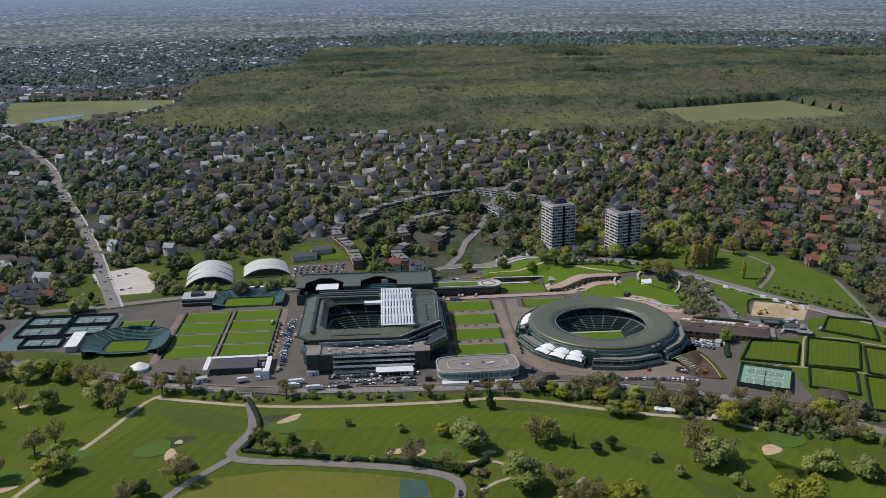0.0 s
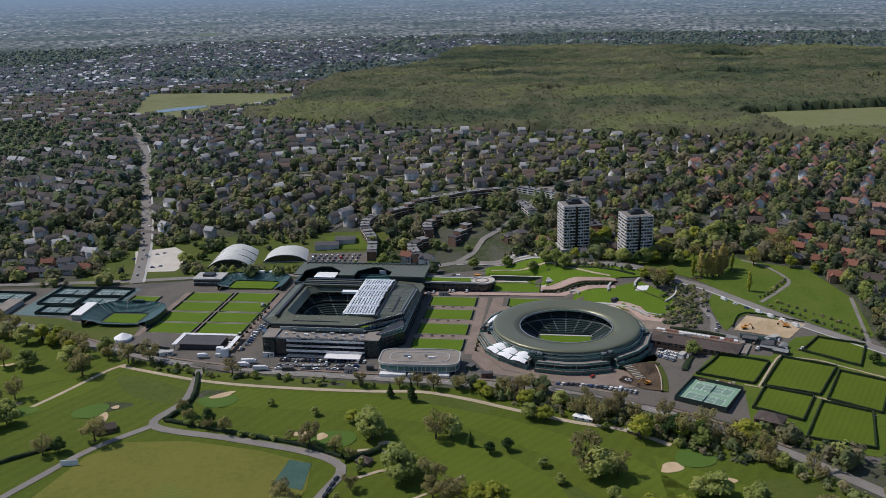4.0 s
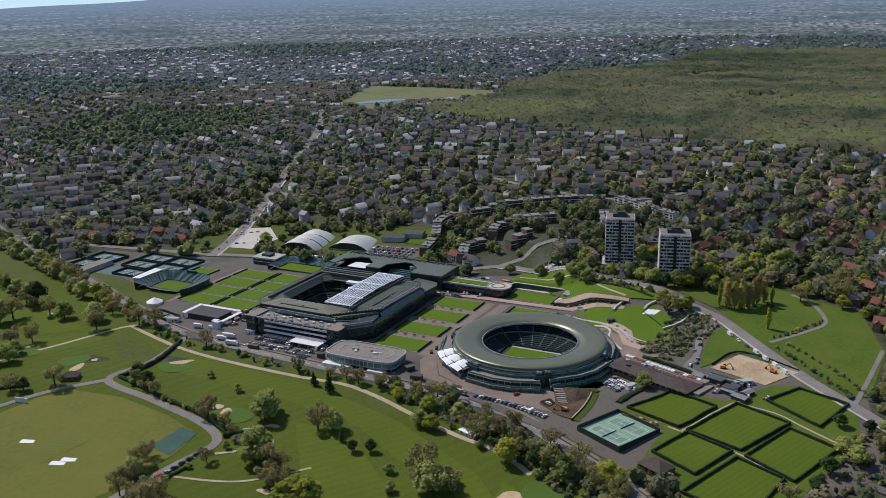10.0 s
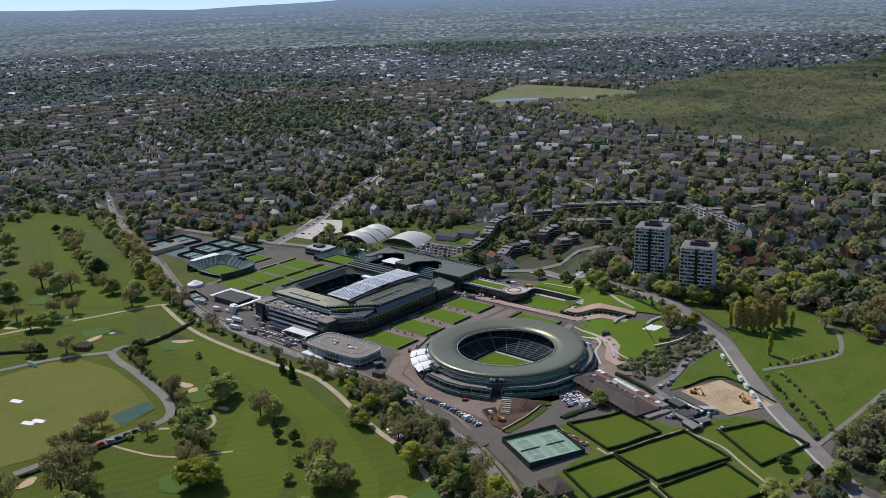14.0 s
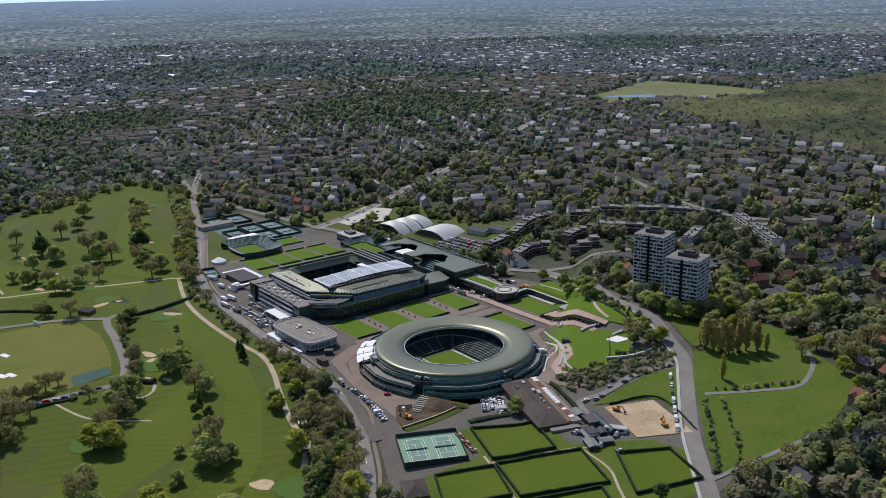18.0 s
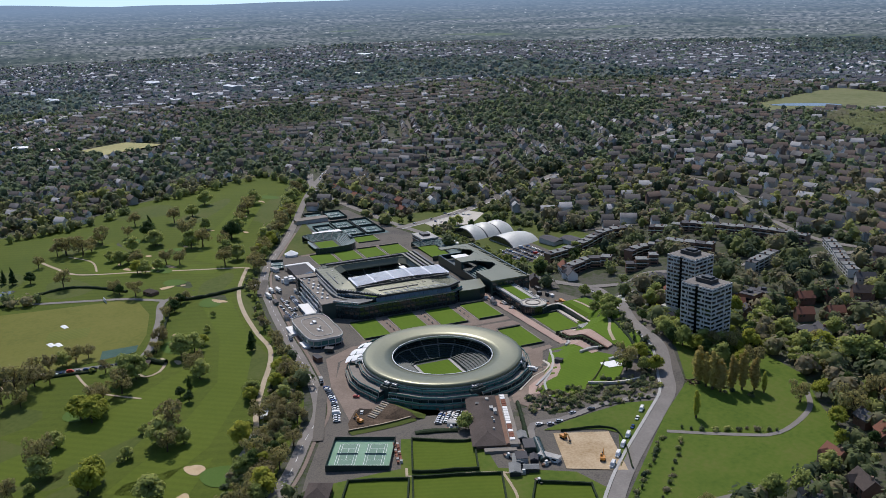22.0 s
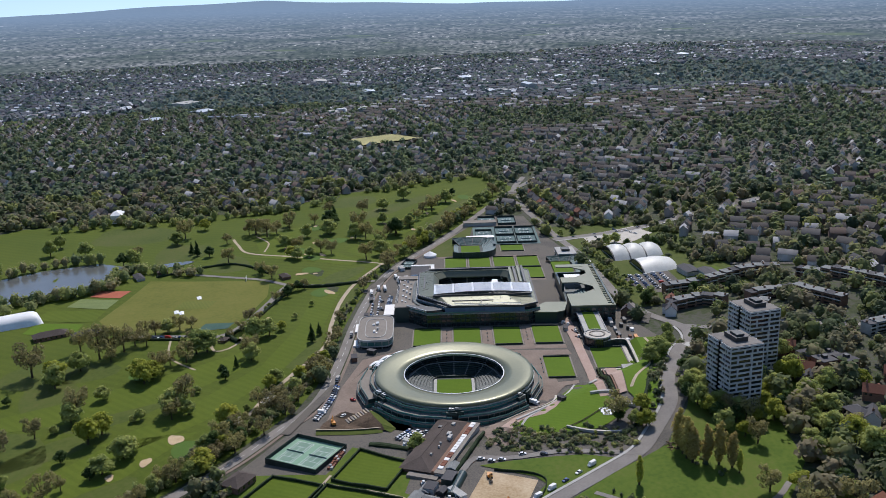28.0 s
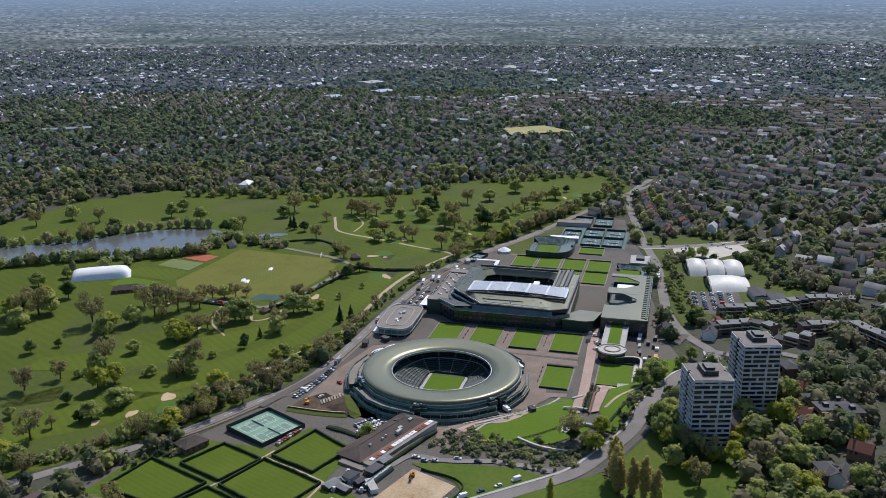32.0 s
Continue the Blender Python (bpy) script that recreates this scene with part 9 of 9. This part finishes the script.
def place(ob, spots):
    """The thing at the first spot, and copies at the rest."""
    for i, (x, y, turn) in enumerate(spots):
        m = pose(x, y, G(x, y) + 0.5, 0, 0, turn)
        if i:
            copy_thing(ob, m)
        else:
            ob.matrix_basis = m


place(truck("white box lorry parked along the park road", M_WHITEPAINT, M_WHITE), [(197, 686, 45), (203, 586.5, 40), (-98, 580, 15), (-62, 566, 10)])
place(truck("grey box lorry parked beside the kerb", M_SILVER, M_CONC, 6.5), [(-118, 612, 95), (150, 552, -8), (62, 553, 0)])
place(truck("long white coach parked in the yard", M_WHITEPAINT, M_WHITEPAINT, 11.0), [(-84, 590, 98), (-47, 560.5, 8), (-60, 572, 8)])
place(car("red car beside the stadium", M_RED), [(182.5, 566, 60), (215, 605, 40)])

# ---- planters, benches, crates and cabins on the walks ----


def planter():
    t = new("planter")
    tagged(t, "square timber planter with a clipped dark shrub", "planter", "walk planters")
    part("tub", Shape().prism([(-0.8, -0.8), (0.8, -0.8), (0.8, 0.8), (-0.8, 0.8)], -0.3, 0.9, [(-0.9, -0.9), (0.9, -0.9), (0.9, 0.9), (-0.9, 0.9)]), M_BARK, t)
    sh = Shape()
    for k in range(22):
        a, r, z = random.uniform(0, 6.28), random.uniform(0.2, 0.9), random.uniform(1.0, 2.4)
        x, y = r * math.cos(a), r * math.sin(a)
        sh.add([(x - 0.4, y - 0.3, z), (x + 0.4, y - 0.3, z + 0.2), (x + 0.3, y + 0.4, z + 0.3), (x - 0.4, y + 0.3, z + 0.1)], [(0, 1, 2, 3)])
    part("shrub", sh, M_DARKLEAF, t)
    return t


def bench():
    t = new("bench")
    tagged(t, "dark green slatted bench beside a grass court", "bench", "court benches")
    for k in range(3):
        part("slat", Shape().box(-1.2, -0.3 + 0.22 * k, 0.42, 1.2, -0.12 + 0.22 * k, 0.5), M_TEAL, t)
    part("backrest", Shape().box(-1.2, 0.36, 0.6, 1.2, 0.44, 1.0), M_TEAL, t)
    for s in (-1, 1):
        part("leg", Shape().box(s * 1.0 - 0.06, -0.3, -0.4, s * 1.0 + 0.06, 0.4, 0.42), M_DARKSTEEL, t)
    return t


def crate():
    t = new("crate_stack")
    tagged(t, "stack of pale and dark crates on the yard", "crates", "yard crates")
    for k, (x, y, z, a, m) in enumerate(((0, 0, -0.3, 1.2, M_CONC), (2.1, 0.3, -0.3, 0.9, M_DARKSTEEL), (0.3, 0.2, 1.1, 0.8, M_WHITEPAINT), (-1.9, -0.4, -0.3, 0.8, M_BRICK))):
        part("crate", Shape().box(x - a, y - a * 0.8, z, x + a, y + a * 0.8, z + 1.3), m, t)
    return t


spots = [(100 + 0.2 * k, 604 + 8 * k, 0) for k in range(6)] + [(145 + 4.8 * k, 735.2, 0) for k in range(13)] + [(-83, 604 + 9 * k, 0) for k in range(10)]
place(planter(), spots)
place(bench(), [(56 + 8 * k, y, 0) for y in (629, 661, 692) for k in range(4)] + [(120 + 8 * k, 697.5, 0) for k in range(4)])
random.seed(31)
place(crate(), [(random.uniform(-60, 46), random.uniform(564, 582), random.uniform(0, 90)) for k in range(8)] + [(random.uniform(206, 250), random.uniform(602, 632), random.uniform(0, 90)) for k in range(7)] + [(random.uniform(-96, -66), random.uniform(585, 700), random.uniform(0, 90)) for k in range(8)] + [(random.uniform(40, 95), random.uniform(722, 733), random.uniform(0, 90)) for k in range(6)]
      + [(random.uniform(280, 330), random.uniform(606, 640), random.uniform(0, 90)) for k in range(6)])
for x, y, turn, a, b, h, mt, lab in ((-50, 586, 8, 4, 1.5, 2.8, M_WHITEPAINT, "white site cabin beside the stadium front"), (-28, 562, 4, 4, 1.6, 2.6, M_TEAL, "dark green ticket kiosk beside the road"), (16, 561, 2, 3, 1.6, 2.8, M_CONC, "grey gate kiosk beside the road"), (30, 566, 2, 2.4, 1.6, 3.2, M_TEAL, "small green gate kiosk"), (-128, 584, 20, 5, 2, 3, M_WHITEPAINT, "white gate cabin beside the road"),
                                   (100, 572, 60, 3, 2, 3.0, M_TEAL, "dark green turnstile hut"), (112, 560, 10, 4, 2, 3.2, M_BRICK, "brick gate hut beside the stadium"), (246, 606, 60, 3.5, 1.8, 2.8, M_WHITEPAINT, "white site cabin in the car park"), (203, 703, 40, 2.5, 1.6, 2.6, M_DARKSTEEL, "dark kiosk below the hill lawn"), (296, 630, -20, 5, 3, 3.2, M_TEAL, "green works shed behind the clubhouse"), (306, 620, -20, 4, 3, 3.6, M_CONC, "grey works shed behind the clubhouse"),
                                   (312, 634, 35, 6, 2, 2.6, M_WHITEPAINT, "long white cabin beside the sandy plot"), (60, 724, 0, 4, 1.5, 2.4, M_CONC, "pale kiosk on the broad walk")):
    t = thing("cabin", lab, "cabin", x, y, G(x, y) + 0.25, turn)
    part("wall", Shape().box(-a, -b, -0.6, a, b, h), mt, t)
    part("roof", Shape().box(-a - 0.25, -b - 0.25, h, a + 0.25, b + 0.25, h + 0.25), M_SLATE if mt is not M_WHITEPAINT else M_CONC, t)
    part("door", Shape().box(-0.5, -b - 0.06, -0.1, 0.5, -b + 0.05, 2.0), M_DARKSTEEL, t)
    part("window", Shape().box(a * 0.35, -b - 0.06, 1.0, a * 0.8, -b + 0.05, 2.0), M_DARKGLASS, t)
t = thing("stacked_seats", "rows of stacked red-brown seats beside the hard court", "seats", 265, 563, G(265, 563) + 0.6, -104)
for i in range(2):
    for k in range(9):
        part("seat", Shape().box(-2.6 + 1.9 * i, -13 + 2.6 * k, -0.3, -1.2 + 1.9 * i, -11.2 + 2.6 * k, 0.9 + 0.2 * ((i + k) % 3)), M_REDTILE if (i + k) % 4 else M_CONC, t)
t = thing("timber_pile", "heap of dark logs beside the park road", "log pile", 276, 757)
for k in range(26):
    x, y, a = random.uniform(-4, 4), random.uniform(-3, 3), random.uniform(0, 6.28)
    part("log", Shape().beam((x, y, 0.3 + 0.3 * (k % 4)), (x + 2.2 * math.cos(a), y + 2.2 * math.sin(a), 0.4 + 0.3 * (k % 4)), 0.45), M_BARK if k % 4 else M_BRICK, t)

# shrub beds along the side drive, saplings in the park, scrub on the bank
xs, ys = [], []
for line, gap, wid in (([(241, 660), (256, 664), (262, 676)], 2.0, 3), ([(245, 685), (251, 700), (262, 708)], 1.6, 4), ([(240, 672), (252, 682), (258, 694)], 1.8, 5), ([(157, 785), (184, 770), (215, 768), (244, 758), (257, 747)], 1.1, 5), ([(246, 716), (252, 728), (248, 742)], 1.3, 5), ([(272, 694), (276, 720), (282, 730)], 2.0, 3),
                       ([(320, 716), (336, 740), (346, 758)], 5.0, 2), ([(322, 700), (352, 668), (376, 640)], 4.5, 1), ([(330, 706), (358, 680), (382, 650)], 6.0, 1), ([(276, 770), (296, 766), (306, 776)], 2.5, 4)):
    for p in spline(line, gap):
        xs.append(p[0] + random.uniform(-wid, wid))
        ys.append(p[1] + random.uniform(-wid, wid))
x, y = np.array(xs), np.array(ys)
k = ~near_road(x, y, 5.5)
x, y = x[k], y[k]
tree_stuff("bank_shrubs", x, y, rng.uniform(1.2, 3.6, len(x)), rng.uniform(0.9, 2.2, len(x)), M_MIXLEAF, 22, "mixed dark and green shrubs of the planted banks")

# pale sheds scattered over the far town
n = 230
ang, rad = rng.uniform(radians(-30), radians(148), n), rng.uniform(1700, 3850, n)
x, y = 350 - rad * np.sin(ang), 420 + rad * np.cos(ang)
k = ~inside(WOODS, x, y) & ~open_ground(x, y)
x, y = x[k], y[k]
V, Q = [], []
for a, b in zip(x, y):
    w, d, h, tt = rng.uniform(8, 34), rng.uniform(7, 14), rng.uniform(6, 12), rng.uniform(0, 3.1)
    z = G(a, b)
    c, s = math.cos(tt), math.sin(tt)
    o = len(V)
    V += [(a + u * w * c - v * d * s, b + u * w * s + v * d * c, z + q) for q in (-2, h) for u, v in ((-0.5, -0.5), (0.5, -0.5), (0.5, 0.5), (-0.5, 0.5))]
    Q += [(o + i, o + (i + 1) % 4, o + 4 + (i + 1) % 4, o + 4 + i) for i in range(4)] + [(o + 4, o + 5, o + 6, o + 7)]
M_SHED = material("far shed roofs", [(0.20, 0.20, 0.21), (0.42, 0.43, 0.44), (0.28, 0.22, 0.19), (0.70, 0.71, 0.72)], 0.01, 0.1, spread="island", part_of=0.8)
tagged(new("distant_sheds", fast_mesh("distant_sheds", V, Q, M_SHED)), "pale flat-roofed sheds and flats of the far town", "buildings", kind="stuff")
for x, y, turn, a, b, h, roof, lab in ((-451, 200, 20, 10, 6, 7, M_WHITEPAINT, "white flat-roofed house beyond the golf course"), (-424, 231, 15, 9, 6, 6, M_SLATE, "white villa along the golf edge"), (-415, 170, 10, 8, 5, 6, M_BROWNTILE, "brick villa along the golf edge"), (-402, 130, 5, 9, 5, 6, M_SLATE, "brick house along the golf edge"), (-452, 420, 40, 8, 5, 6, M_SLATE, "white house beside the golf trees"), (-116, 469, 30, 6, 4, 3.2, M_BROWNTILE, "brown-roofed golf lodge beside the hedge")):
    low_building(x, y, turn, a, b, h, roof, M_WHITEPAINT if "white" in lab else M_BRICK, lab, "house", "house")

# grey stepped flats on the hill beyond the towers
t = thing("flats", "grey stepped flat-roofed apartment block among trees", "flats", 186, 882, turn=20)
for x, y, h in ((-12, -8, 9), (2, -8, 10.5), (-10, 6, 8), (5, 7, 9.5)):
    blk = part("wall", Shape().box(x - 6, y - 5.5, -2, x + 6, y + 5.5, h), M_BRICK, t)
    part("roof", Shape().box(x - 6.3, y - 5.8, h, x + 6.3, y + 5.8, h + 0.5), M_SLATE, t)
    part("lift_room", Shape().box(x - 1.5, y - 1.5, h + 0.5, x + 1.5, y + 1.5, h + 2.4), M_DARKSTEEL, t)
    for z in (1.0, 3.8, 6.6):
        part("window", Shape().box(x + 5.9, y - 4, z, x + 6.15, y + 4, z + 1.3), M_DARKGLASS, blk)
        part("window", Shape().box(x - 4.5, y - 5.65, z, x + 4.5, y - 5.4, z + 1.3), M_DARKGLASS, blk)
ribbon("pavement_3", SOMERSET[7:], 1.8, M_CONC, 0.62, "pale footway along the park road", "pavement", side=-5.4)
